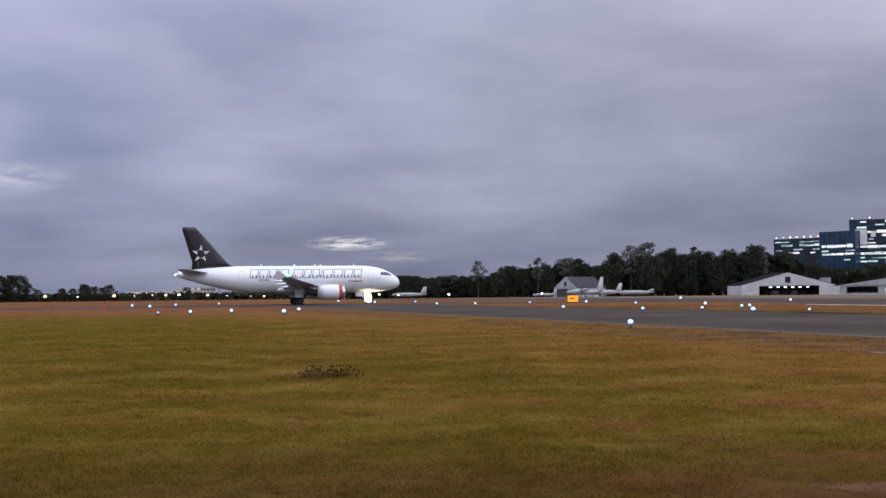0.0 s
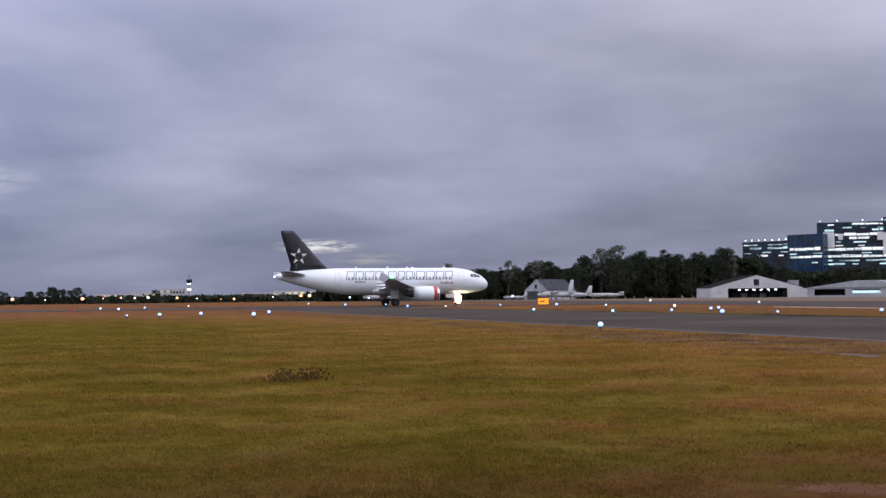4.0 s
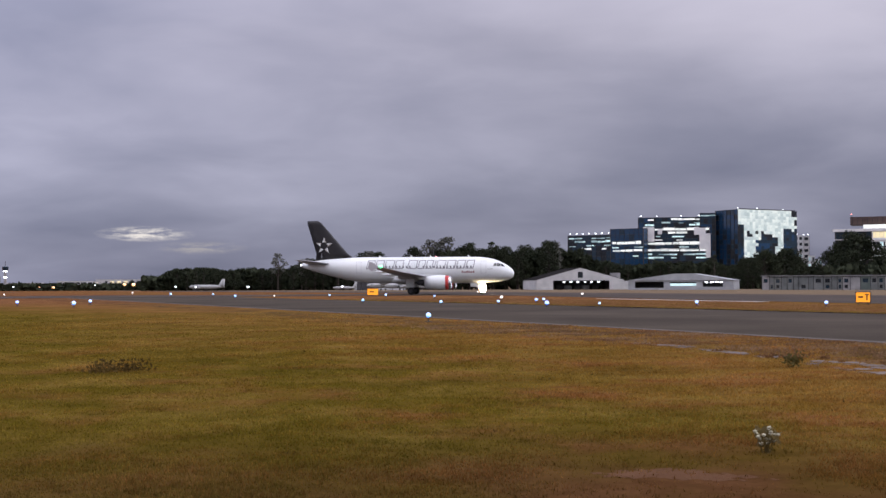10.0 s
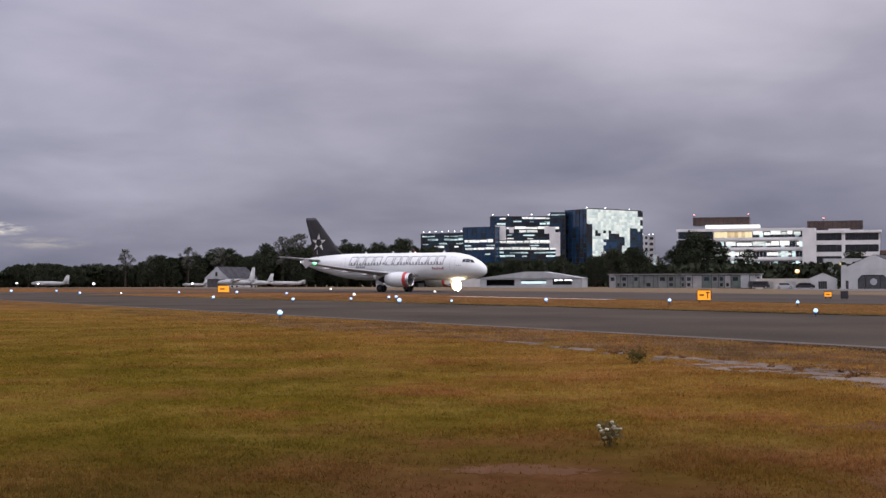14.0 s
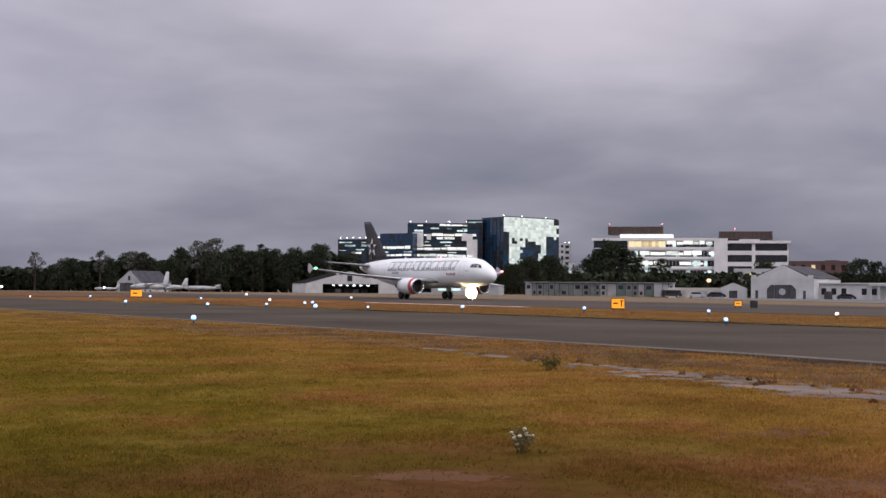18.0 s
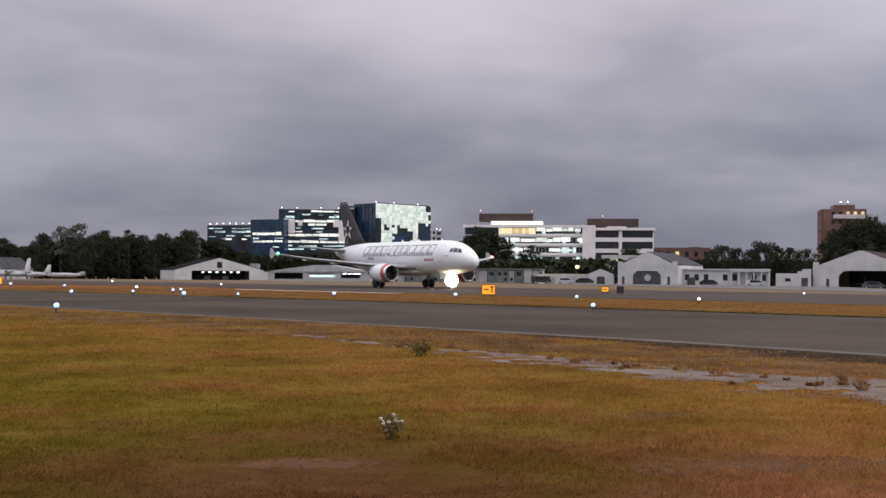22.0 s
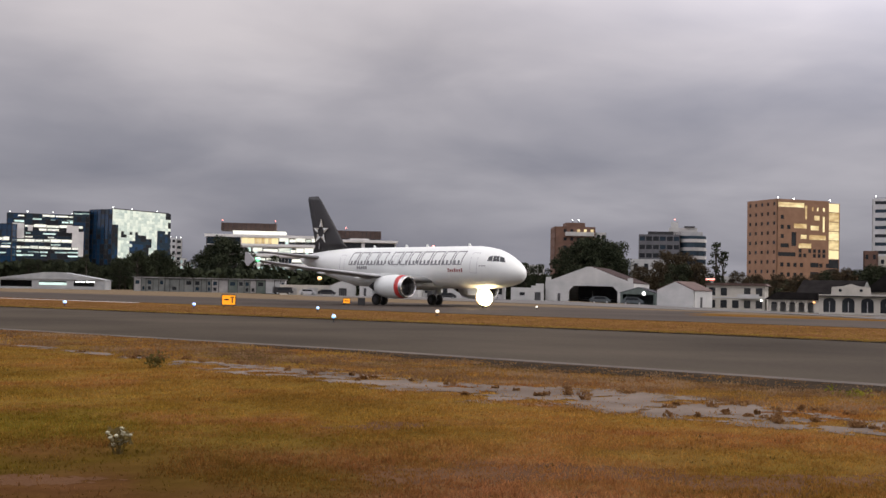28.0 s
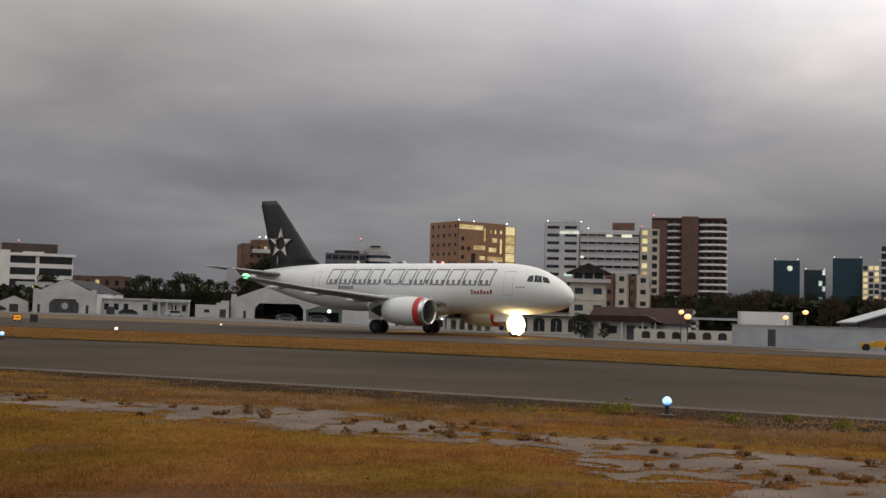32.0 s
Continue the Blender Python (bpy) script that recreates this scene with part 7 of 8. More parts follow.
def taxi_sign(x, y, w, h, turn, bars, label):
    th = thing("taxiway_sign", label, "sign", x, y, ground_z(x, y), turn)
    panel = part("panel", boxes((-w / 2, w / 2, 0, 0.22, 0.22, 0.22 + h)), ORANGE_SIGN, th, "lit orange panel")
    part("frame", boxes((-w / 2 - 0.04, w / 2 + 0.04, -0.02, 0.24, 0.22 + h, 0.27 + h), (-w / 2 - 0.04, w / 2 + 0.04, -0.02, 0.24, 0.17, 0.22), (-w / 2 - 0.05, -w / 2, -0.02, 0.24, 0.22, 0.22 + h), (w / 2, w / 2 + 0.05, -0.02, 0.24, 0.22, 0.22 + h)), DARK_STEEL, th)
    for q in (-w * 0.35, w * 0.35):
        part("leg", boxes((q - 0.04, q + 0.04, 0.08, 0.16, 0, 0.17)), DARK_STEEL, th)
    for x0, x1, z0, z1 in bars:
        part("lettering_bar", boxes((x0 * w, x1 * w, -0.012, -0.001, 0.22 + z0 * h, 0.22 + z1 * h)), BLACK_PAINT, panel)


taxi_sign(-39.6, 160.5, 1.45, 0.85, 13, ((-0.3, 0.1, 0.4, 0.6),), "small lit orange taxiway sign in the grass")
taxi_sign(14.1, 93.5, 0.98, 0.72, -8, ((-0.36, 0.0, 0.44, 0.60), (0.12, 0.42, 0.72, 0.84), (0.22, 0.32, 0.18, 0.72)), "lit orange taxiway sign with a black letter")
taxi_sign(28.1, 112.3, 0.62, 0.42, -14, ((-0.3, 0.3, 0.4, 0.6),), "small lit orange taxiway sign beside the far taxiway")
th = thing("taxiway_sign", "dark back of a small taxiway sign", "sign", *on_ground(14.75, 112.5), -14)
part("panel", boxes((-0.33, 0.33, 0, 0.2, 0.1, 0.75)), DARK_STEEL, th)
part("leg", boxes((-0.2, -0.14, 0.05, 0.12, 0, 0.1), (0.14, 0.2, 0.05, 0.12, 0, 0.1)), DARK_STEEL, th)


# ---------------------------------------------------------------- lamps on poles, far town, tower
def pole_lamp(az, d, el, bulb, r, label, group="street lamps"):
    x, y, z = on_ground(az, d)
    h = EYE + d * math.tan(radians(el)) - z
    th = thing("street_lamp", label, "street lamp", x, y, z, -az, group)
    part("pole", tube(bmesh.new(), (0, 0, 0), (0, 0, h), 0.06, 0.04, 8), DARK_STEEL, th)
    part("arm", tube(bmesh.new(), (0, 0, h - 0.1), (0.0, -0.5, h + 0.1), 0.05, n=6), DARK_STEEL, th)
    part("lamp_head", turned(bmesh.new(), ((-r * 0.8, r * 0.3), (-r * 0.4, r * 0.9), (r * 0.2, r), (r * 0.7, r * 0.5)), (0.0, -0.5, h), "z", 12), bulb, th, "glowing lamp head", True)


for az, d, el, r in ((44.5, 152, 0.40, 0.34), (44.8, 150, 0.2, 0.42), (49.17, 155, 0.27, 0.34), (50.03, 155, 0.52, 0.36)):
    pole_lamp(az, d, el, LAMP_WARM, r, "sodium street lamp glowing orange beside the trees")
pole_lamp(12.75, 335, 0.42, LAMP_WARM, 0.62, "sodium street lamp glowing orange behind parked cars")
for az, d, el, r, bulb in ((-38.2, 560, 0.03, 1.1, LAMP_WARM), (-35.2, 560, 0.03, 1.2, LAMP_WARM), (-33.5, 580, 0.05, 0.7, LAMP_WARM), (-32.9, 590, 0.03, 1.0, LAMP_WARM), (-32.3, 590, 0.05, 0.9, LAMP_COOL), (-31.0, 560, 0.02, 1.0, LAMP_WARM), (-28.4, 520, -0.06, 0.8, LAMP_WARM), (-25.3, 560, 0.06, 1.1, LAMP_WARM), (-24.9, 570, 0.05, 1.3, LAMP_WARM),
                             (-23.0, 470, -0.05, 0.55, LAMP_COOL), (-22.1, 470, -0.08, 0.5, LAMP_COOL), (-19.7, 450, -0.08, 0.7, LAMP_COOL), (-30.1, 540, -0.02, 0.4, LAMP_COOL), (-26.6, 540, 0.02, 0.4, LAMP_COOL), (-15.3, 430, -0.08, 0.55, LAMP_COOL), (-29.0, 530, -0.05, 0.35, LAMP_WARM), (-34.3, 560, 0.02, 0.5, LAMP_WARM), (-36.8, 560, 0.0, 0.45, LAMP_COOL)):
    pole_lamp(az, d, el - 0.03, bulb, r * 0.65, "far apron lamp glowing over the field", "far apron lamps")


def control_tower():
    x, y, z = on_ground(-30.45, 900)
    th = thing("control_tower", "slender airport control tower with lit rings, far away", "control tower", x, y, z, 30)
    part("shaft", tube(bmesh.new(), (0, 0, 0), (0, 0, 13.5), 1.1, 0.9, 12), CONCRETE, th)
    part("cab", turned(bmesh.new(), ((13.5, 1.2), (14.3, 2.0), (16.2, 2.2), (16.7, 1.8)), (0, 0, 0), "z", 12), STEEL_GLASS, th)
    part("mast", tube(bmesh.new(), (0, 0, 17.2), (0, 0, 20.5), 0.2, 0.1, 6), DARK_STEEL, th)
    for zz in (8.5, 12.8):
        part("lamp_ring", turned(bmesh.new(), ((zz, 1.2), (zz + 0.5, 1.35), (zz + 0.9, 1.2)), (0, 0, 0), "z", 12), LAMP_COOL, th)


control_tower()
for i, (az, w, h) in enumerate(((-36.5, 22, 5), (-33.6, 30, 6), (-32.2, 26, 7), (-29.6, 24, 5), (-27.2, 30, 6), (-25.4, 34, 7), (-31.2, 16, 9))):
    x, y = spot(az, 820)
    th = thing("terminal", "low far airport building with a few lit windows", "building", x, y, ground_z(x, y), -az)
    tower(th, -w / 2, w / 2, 0, 10, h, GREY_WALL, (8, 2, 0.6, 0.4, pick((LIT_WARM, 0.35), (DARK_GLASS, 0.65))))


# ---------------------------------------------------------------- parked aircraft and vehicles
PARKED_PAINT = surf("dull_pale_aircraft_paint", (0.24, 0.25, 0.245), (0.40, 0.405, 0.39), 0.5, 0.45, 0, 0.02)


def parked_plane(az, d, turn, length, label, high_wing=False, twin=True, fin=1.0):
    x, y, z = on_ground(az, d)
    th = thing("parked_airplane", label, "airplane", x, y, z, turn, "parked airplanes")
    k = length / 20.0
    prof = ((0, 0.05), (-0.5, 0.55), (-1.6, 0.95), (-3.4, 1.2), (-12, 1.2), (-15, 0.95), (-18, 0.5), (-20, 0.15))
    part("fuselage", turned(bmesh.new(), [(s * k, r * k) for s, r in prof], (0, 0, 2.2 * k), "x", 14), PARKED_PAINT, th, smooth=True)
    zw = 3.2 * k if high_wing else 1.7 * k
    for side in (-1, 1):
        part("wing", surface(((side * 0.8 * k, 7.0 * k, 3.0 * k, zw, 1), (side * 11 * k, 8.0 * k, 1.6 * k, zw + 0.5 * k, 0.9))), PARKED_PAINT, th, smooth=True)
        part("tailplane", surface(((side * 0.2 * k, 17.6 * k, 2.0 * k, 2.9 * k, 1), (side * 3.6 * k, 18.4 * k, 1.1 * k, 3.0 * k, 0.9))), PARKED_PAINT, th, smooth=True)
        if twin:
            part("engine", turned(bmesh.new(), ((-5.4 * k, 0.1), (-5.9 * k, 0.45 * k), (-8.0 * k, 0.5 * k), (-9.6 * k, 0.2 * k)), (0, side * 3.4 * k, zw), "x", 12), PARKED_PAINT, th, smooth=True)
        part("main_wheel", turned(bmesh.new(), ((-0.12, 0.3), (0, 0.36), (0.12, 0.3)), (-9 * k, side * 1.8 * k, 0.36), "y", 12), TYRE, th)
        part("gear_leg", tube(bmesh.new(), (-9 * k, side * 1.8 * k, 0.36), (-9 * k, side * 1.4 * k, 1.9 * k), 0.09, n=6), AIR_GREY, th)
    for side in ((-1, 1) if twin else ()):
        for turn_ in (20, 110):
            blade = boxes((-0.03, 0.03, -1.5 * k, 1.5 * k, -0.09, 0.09))
            blade.transform(Matrix.Translation((-5.35 * k, side * 3.4 * k, zw)) @ Matrix.Rotation(radians(turn_), 4, "X"))
            part("propeller_blade", blade, DARK_STEEL, th)
    part("tail_fin", surface(((2.4 * k, 15.2 * k, 4.4 * k, 0, 0.8), (3.4 * k, 16.6 * k, 3.2 * k, 0, 0.8), (6.6 * k * fin, 18.4 * k, 1.7 * k, 0, 0.8)), True), PARKED_PAINT, th, smooth=True)
    part("nose_gear", tube(bmesh.new(), (-2.6 * k, 0, 0.05), (-2.6 * k, 0, 1.6 * k), 0.08, n=6), AIR_GREY, th)
    part("cockpit_window", boxes((-2.6 * k, -1.9 * k, -0.86 * k, 0.86 * k, 2.75 * k, 3.05 * k)), DARK_GLASS, th)


parked_plane(-15.75, 452, 196, 9, "small pale propeller airplane parked by the barn", False, False)
parked_plane(-14.15, 432, 228, 16, "pale grey airplane with a tall fin parked by the barn", True, True, 1.35)
parked_plane(-13.25, 438, 222, 15, "pale grey airplane parked behind another on the apron")
parked_plane(-11.75, 430, 204, 13, "low grey airplane parked on the grass apron", False, False, 0.62)
parked_plane(-22.4, 480, 190, 14, "small pale airplane parked far across the field")
parked_plane(25.75, 292, 60, 9, "small light airplane inside the open hangar", False, False)


def car(az, d, turn, length, h, paint, label, van=False):
    x, y, z = on_ground(az, d)
    th = thing("car", label, "car", x, y, z + 0.02, -az + turn, "parked cars")
    a, w = length / 2, 0.88
    side = ((-a, 0.35), (a, 0.35), (a, 0.85), (a * 0.9, 0.95), (a * (0.85 if van else 0.45), h), (-a * (0.95 if van else 0.6), h), (-a, 0.95))
    part("body", prism(bmesh.new(), side, -w, w), paint, th)
    part("window", prism(bmesh.new(), ((-a * 0.62, 0.98), (a * 0.6, 0.98), (a * (0.7 if van else 0.36), h - 0.1), (-a * 0.56, h - 0.1)), -w - 0.01, w + 0.01), DARK_GLASS, th)
    for sx in (-0.62, 0.62):
        for sgn in (-1, 1):
            wheel = part("wheel", turned(bmesh.new(), ((-0.1, 0.25), (-0.08, 0.33), (0.08, 0.33), (0.1, 0.25)), (a * sx, sgn * (w - 0.08), 0.33), "y", 14), TYRE, th)
            part("rim", turned(bmesh.new(), ((-0.02, 0.2), (0.0, 0.21), (0.02, 0.2)), (a * sx, sgn * (w + 0.025), 0.33), "y", 12), PALE_TIN, wheel)
    for q in (-0.6, 0.6):
        part("headlight", boxes((a - 0.02, a + 0.03, q - 0.15, q + 0.15, 0.62, 0.8)), PALE_TIN, th)


PAINT_DARK = surf("dark_car_paint", (0.015, 0.016, 0.018), (0.035, 0.036, 0.04), 1.0, 0.3, 0.1, 0.0)
PAINT_SLATE = surf("slate_car_paint", (0.055, 0.068, 0.075), (0.10, 0.12, 0.128), 1.0, 0.4, 0.1, 0.0)
PAINT_PALE = surf("silver_car_paint", (0.42, 0.43, 0.44), (0.55, 0.55, 0.56), 1.0, 0.35, 0.2, 0.0)
car(11.05, 296, 10, 4.8, 1.8, PAINT_DARK, "dark parked van beside the low wall", True)
car(12.2, 300, 0, 4.3, 1.5, PAINT_PALE, "silver parked car beside the low wall")
car(13.1, 298, 0, 4.4, 1.5, PAINT_DARK, "dark parked car near the gate house")
car(18.8, 292, 5, 4.2, 1.5, PAINT_DARK, "dark parked car outside the annex")
car(20.9, 290, 8, 4.4, 1.6, PAINT_PALE, "grey parked car near the columned porch")
car(27.5, 256, 0, 4.6, 1.6, PAINT_SLATE, "slate grey parked car in the shelter")
car(26.0, 276, 4, 4.6, 1.6, PAINT_SLATE, "slate grey parked car before the open hangar")
YELLOW = surf("yellow_machine_paint", (0.45, 0.24, 0.02), (0.62, 0.35, 0.04), 1.0, 0.5)
x, y, z = on_ground(53.1, 119)
th = thing("tractor", "low yellow airport tug beside the boundary wall", "vehicle", x, y, z, -50)
part("body", boxes((-1.5, 1.4, -0.7, 0.7, 0.35, 0.75)), YELLOW, th)
part("hood", prism(bmesh.new(), ((-0.4, 0.76), (0.9, 0.76), (0.8, 0.98), (-0.3, 0.98)), -0.6, 0.6), YELLOW, th)
for q in (-1.0, 0.95):
    for sgn in (-1, 1):
        part("wheel", turned(bmesh.new(), ((-0.12, 0.28), (0, 0.36), (0.12, 0.28)), (q, sgn * 0.68, 0.36), "y", 12), TYRE, th)
# slewing crane arm over the roofs, and a red neon sign
x, y, z = on_ground(18.2, 520)
th = thing("roof_mast", "green steel mast with a flat dish over the roofs", "mast", x, y, z, -18)
part("mast", tube(bmesh.new(), (0, 0, 0), (0, 0, 15.2), 0.35, 0.2, 8), DARK_STEEL, th)
part("dish", turned(bmesh.new(), ((15.0, 0.3), (15.4, 2.8), (15.6, 2.9), (15.8, 0.8)), (0, 0, 0), "z", 16), GREEN_PAINT, th)
x, y, z = on_ground(31.05, 300)
th = thing("neon_sign", "small red lit sign on a mast among the trees", "sign", x, y, z, -31)
part("mast", tube(bmesh.new(), (0, 0.2, 0), (0, 0.2, 7.0), 0.1, n=8), DARK_STEEL, th)
part("panel", boxes((-1.0, 1.0, -0.1, 0.1, 6.75, 7.15)), LAMP_RED, th)


# ---------------------------------------------------------------- the field close by
def grass_field(name, count, d0, d1, az0, az1, size, material, label, seed, keep=None):
    """Blades of grass in small tufts, thinning with distance."""
    g = np.random.default_rng(seed)
    u = g.random(count)
    d = d0 * (d1 / d0) ** u
    a = np.radians(g.uniform(az0, az1, count))
    x, y = d * np.sin(a), d * np.cos(a)
    across = 0.8 * x + 0.6 * y
    ok = (across < taxi_edge(x, y) - 0.6) & (g.random(count) < np.clip((80 - d) / 40, 0, 1)) & (g.random(count) > 0.94 * worn(x, y))
    if keep is not None:
        ok &= keep(x, y, across, g)
    x, y, d = x[ok], y[ok], d[ok]
    n = len(x)
    per = 4
    bx = np.repeat(x, per) + g.normal(0, 0.05, n * per)
    by = np.repeat(y, per) + g.normal(0, 0.05, n * per)
    dd = np.repeat(d, per)
    m = n * per
    h = size * (0.5 + g.random(m)) * (0.85 + 0.004 * dd)
    h *= 0.55 + 1.1 * np.clip(lumps(bx * 1.1, by * 1.1, 4, 31.0) - 0.15, 0, 1)
    w = (0.003 + 0.00055 * dd) * (0.7 + 0.6 * g.random(m))
    t = g.uniform(0, 2 * np.pi, m)
    lean = h * g.uniform(0.1, 0.8, m)
    lt = g.uniform(0, 2 * np.pi, m)
    base = np.stack([bx, by, np.full(m, -0.01)], 1)
    side = np.stack([np.cos(t) * w, np.sin(t) * w, 0 * w], 1)
    tip = base + np.stack([np.cos(lt) * lean, np.sin(lt) * lean, h], 1)
    v = np.stack([base - side, base + side, tip], 1).reshape(-1, 3)
    me = bpy.data.meshes.new(name)
    me.vertices.add(3 * m)
    me.vertices.foreach_set("co", v.ravel())
    me.loops.add(3 * m)
    me.loops.foreach_set("vertex_index", np.arange(3 * m))
    me.polygons.add(m)
    me.polygons.foreach_set("loop_start", np.arange(0, 3 * m, 3))
    me.update()
    me.materials.append(material)
    tagged(new(name, me), label, "grass", kind="stuff")


def blade_material(name, a, b, c):
    """Grass that varies from blade to blade, from tuft to tuft and over broad patches."""
    m = bpy.data.materials.new(name)
    m.use_nodes = True
    n, l = m.node_tree.nodes, m.node_tree.links
    rp = n.new("ShaderNodeValToRGB")
    e = rp.color_ramp.elements
    e[0].color, e[1].color = (*a, 1), (*c, 1)
    e.new(0.5).color = (*b, 1)
    co = n.new("ShaderNodeTexCoord")
    level = 0.5
    for scale, gain in ((2.3, 1.6), (0.6, 3.0), (0.12, 2.1)):
        nz = n.new("ShaderNodeTexNoise")
        nz.inputs["Scale"].default_value, nz.inputs["Detail"].default_value = scale, 3
        l.new(co.outputs["Object"], nz.inputs["Vector"])
        q = n.new("ShaderNodeMath")
        q.operation = "MULTIPLY_ADD"
        l.new(nz.outputs["Fac"], q.inputs[0])
        q.inputs[1].default_value = gain
        if isinstance(level, float):
            q.inputs[2].default_value = level - 3.35 - 0.08
        else:
            l.new(level, q.inputs[2])
        level = q.outputs[0]
    mx = n.new("ShaderNodeMath")
    mx.operation = "MULTIPLY_ADD"
    mx.inputs[1].default_value = 0.16
    geo = n.new("ShaderNodeNewGeometry")
    l.new(geo.outputs["Random Per Island"], mx.inputs[0])
    l.new(level, mx.inputs[2])
    l.new(mx.outputs[0], rp.inputs[0])
    thin_leaf(m, rp.outputs[0])
    return m


def turf_blades(name, tint):
    """Blades of the field: the colour of the turf that they stand in, tinted, and uneven from blade to blade."""
    m = bpy.data.materials.new(name)
    m.use_nodes = True
    n, l = m.node_tree.nodes, m.node_tree.links
    turf, geo, gain, mul = n.new("ShaderNodeGroup"), n.new("ShaderNodeNewGeometry"), n.new("ShaderNodeMapRange"), n.new("ShaderNodeVectorMath")
    turf.node_tree = TURF
    gain.inputs["To Min"].default_value, gain.inputs["To Max"].default_value = 0.72, 1.38
    l.new(geo.outputs["Random Per Island"], gain.inputs["Value"])
    mul.operation, mul.inputs[1].default_value = "MULTIPLY", tint
    l.new(turf.outputs["Color"], mul.inputs[0])
    full = n.new("ShaderNodeVectorMath")
    full.operation = "SCALE"
    l.new(mul.outputs[0], full.inputs[0])
    l.new(gain.outputs[0], full.inputs["Scale"])
    thin_leaf(m, full.outputs[0])
    return m


def thin_leaf(m, colour):
    """Thin leaves that light strikes and passes through."""
    n, l = m.node_tree.nodes, m.node_tree.links
    bs, through_light, both = n["Principled BSDF"], n.new("ShaderNodeBsdfTranslucent"), n.new("ShaderNodeMixShader")
    bs.inputs["Roughness"].default_value, bs.inputs["Specular IOR Level"].default_value = 1.0, 0.0
    l.new(colour, bs.inputs["Base Color"])
    l.new(colour, through_light.inputs["Color"])
    both.inputs[0].default_value = 0.5
    l.new(bs.outputs[0], both.inputs[1])
    l.new(through_light.outputs[0], both.inputs[2])
    l.new(both.outputs[0], n["Material Output"].inputs["Surface"])


SOIL = surf("bare_reddish_soil", (0.074, 0.036, 0.018), (0.118, 0.062, 0.033), 2.0, 0.95, 0, 0.5, spec=0.02)
OLD_PAVING = surf("old_pale_paving", (0.105, 0.082, 0.066), (0.205, 0.170, 0.145), 0.6, 1.0, 0, 0.4, 14.0, spec=0.0)
GREEN_BLADES = turf_blades("green_grass_blades", (1.74, 1.90, 1.50))
STRAW_BLADES = turf_blades("straw_grass_blades", (2.10, 2.02, 1.80))
RED_BLADES = turf_blades("reddish_grass_blades", (2.05, 1.82, 1.70))
OLIVE_BLADES = blade_material("olive_verge_blades", (0.150, 0.105, 0.020), (0.215, 0.150, 0.028), (0.290, 0.205, 0.040))
TUFT_BLADES = blade_material("weed_tuft_blades", (0.140, 0.075, 0.034), (0.210, 0.112, 0.050), (0.290, 0.170, 0.078))
DARK_TUFT = blade_material("dark_grass_blades", (0.050, 0.034, 0.012), (0.080, 0.054, 0.018), (0.120, 0.080, 0.026))
GRID = np.random.default_rng(77).random((256, 256))


def lumps(x, y, octaves=4, shift=0.0):
    """Smooth uneven values between 0 and 1 over the plan, at a scale of one and its fractions."""
    total, size = 0.0, 0.0
    for k in range(octaves):
        u, v = x * 2 ** k + 17.3 * k + shift, y * 2 ** k + 41.7 * k + shift
        i, j = np.floor(u).astype(int), np.floor(v).astype(int)
        p, q = u - i, v - j
        p, q = p * p * (3 - 2 * p), q * q * (3 - 2 * q)
        a, b, c, d = (GRID[(i + m) % 256, (j + n) % 256] for m, n in ((0, 0), (1, 0), (0, 1), (1, 1)))
        total = total + (a * (1 - p) * (1 - q) + b * p * (1 - q) + c * (1 - p) * q + d * p * q) * 0.55 ** k
        size += 0.55 ** k
    return total / size


def taxi_edge(x, y):
    return np.interp(0.6 * x - 0.8 * y, [e[0] for e in EDGES], [e[1] for e in EDGES])


# middle and half width of the broken paving beside the verge, by station
SLAB = ((-29, 20.2, 0.2), (-26.5, 20.1, 0.35), (-24, 19.6, 0.45), (-22, 19.2, 0.6), (-20, 18.7, 0.9), (-18, 18.5, 1.2), (-16.5, 18.4, 1.5), (-14.5, 18.1, 1.2), (-13, 17.7, 1.1), (-12, 17.7, 1.3), (-10.5, 17.5, 1.45), (-9, 17.4, 1.6), (-8, 17.3, 1.6), (-6.5, 17.1, 1.3), (-5.2, 16.8, 0.95), (-4.4, 16.6, 1.0), (-3.6, 16.2, 1.5), (-2.6, 15.2, 2.0), (-1.8, 14.6, 2.5), (0, 14.4, 2.6), (6, 14.2, 2.4), (14, 13.5, 2.0))


def slab_field(x, y):
    s, n = 0.6 * x - 0.8 * y, 0.8 * x + 0.6 * y
    st = [r[0] for r in SLAB]
    mid, half = np.interp(s, st, [r[1] for r in SLAB]), np.interp(s, st, [r[2] for r in SLAB])
    broken = np.clip((-11.0 - s) / 14.0, 0.0, 0.30)
    wx, wy = s + 0.7 * lumps(x * 1.3, y * 1.3, 3, 51.0), n + 0.7 * lumps(x * 1.3, y * 1.3, 3, 63.0)
    u, v = 0.80 * wx + 0.60 * wy, -0.60 * wx + 0.80 * wy
    tufted = 1.2 * (lumps(u * 1.9, v * 2.2, 3, 9.0) > 0.67 - 0.13 * np.clip((-10.0 - s) / 8.0, 0, 1) - 0.05 * np.clip(s + 6.0, 0, 1))
    cracks = 1.2 * (np.abs(lumps(u * 0.5 + 3.1, v * 0.6, 3, 23.0) - 0.5) < 0.011)
    return np.where((s > -29) & (s < 14), 1.0 - np.abs(n - mid) / half + 1.5 * (lumps(u * 0.62, v * 0.70, 6) - 0.5) - broken - tufted - cracks, -1.0)


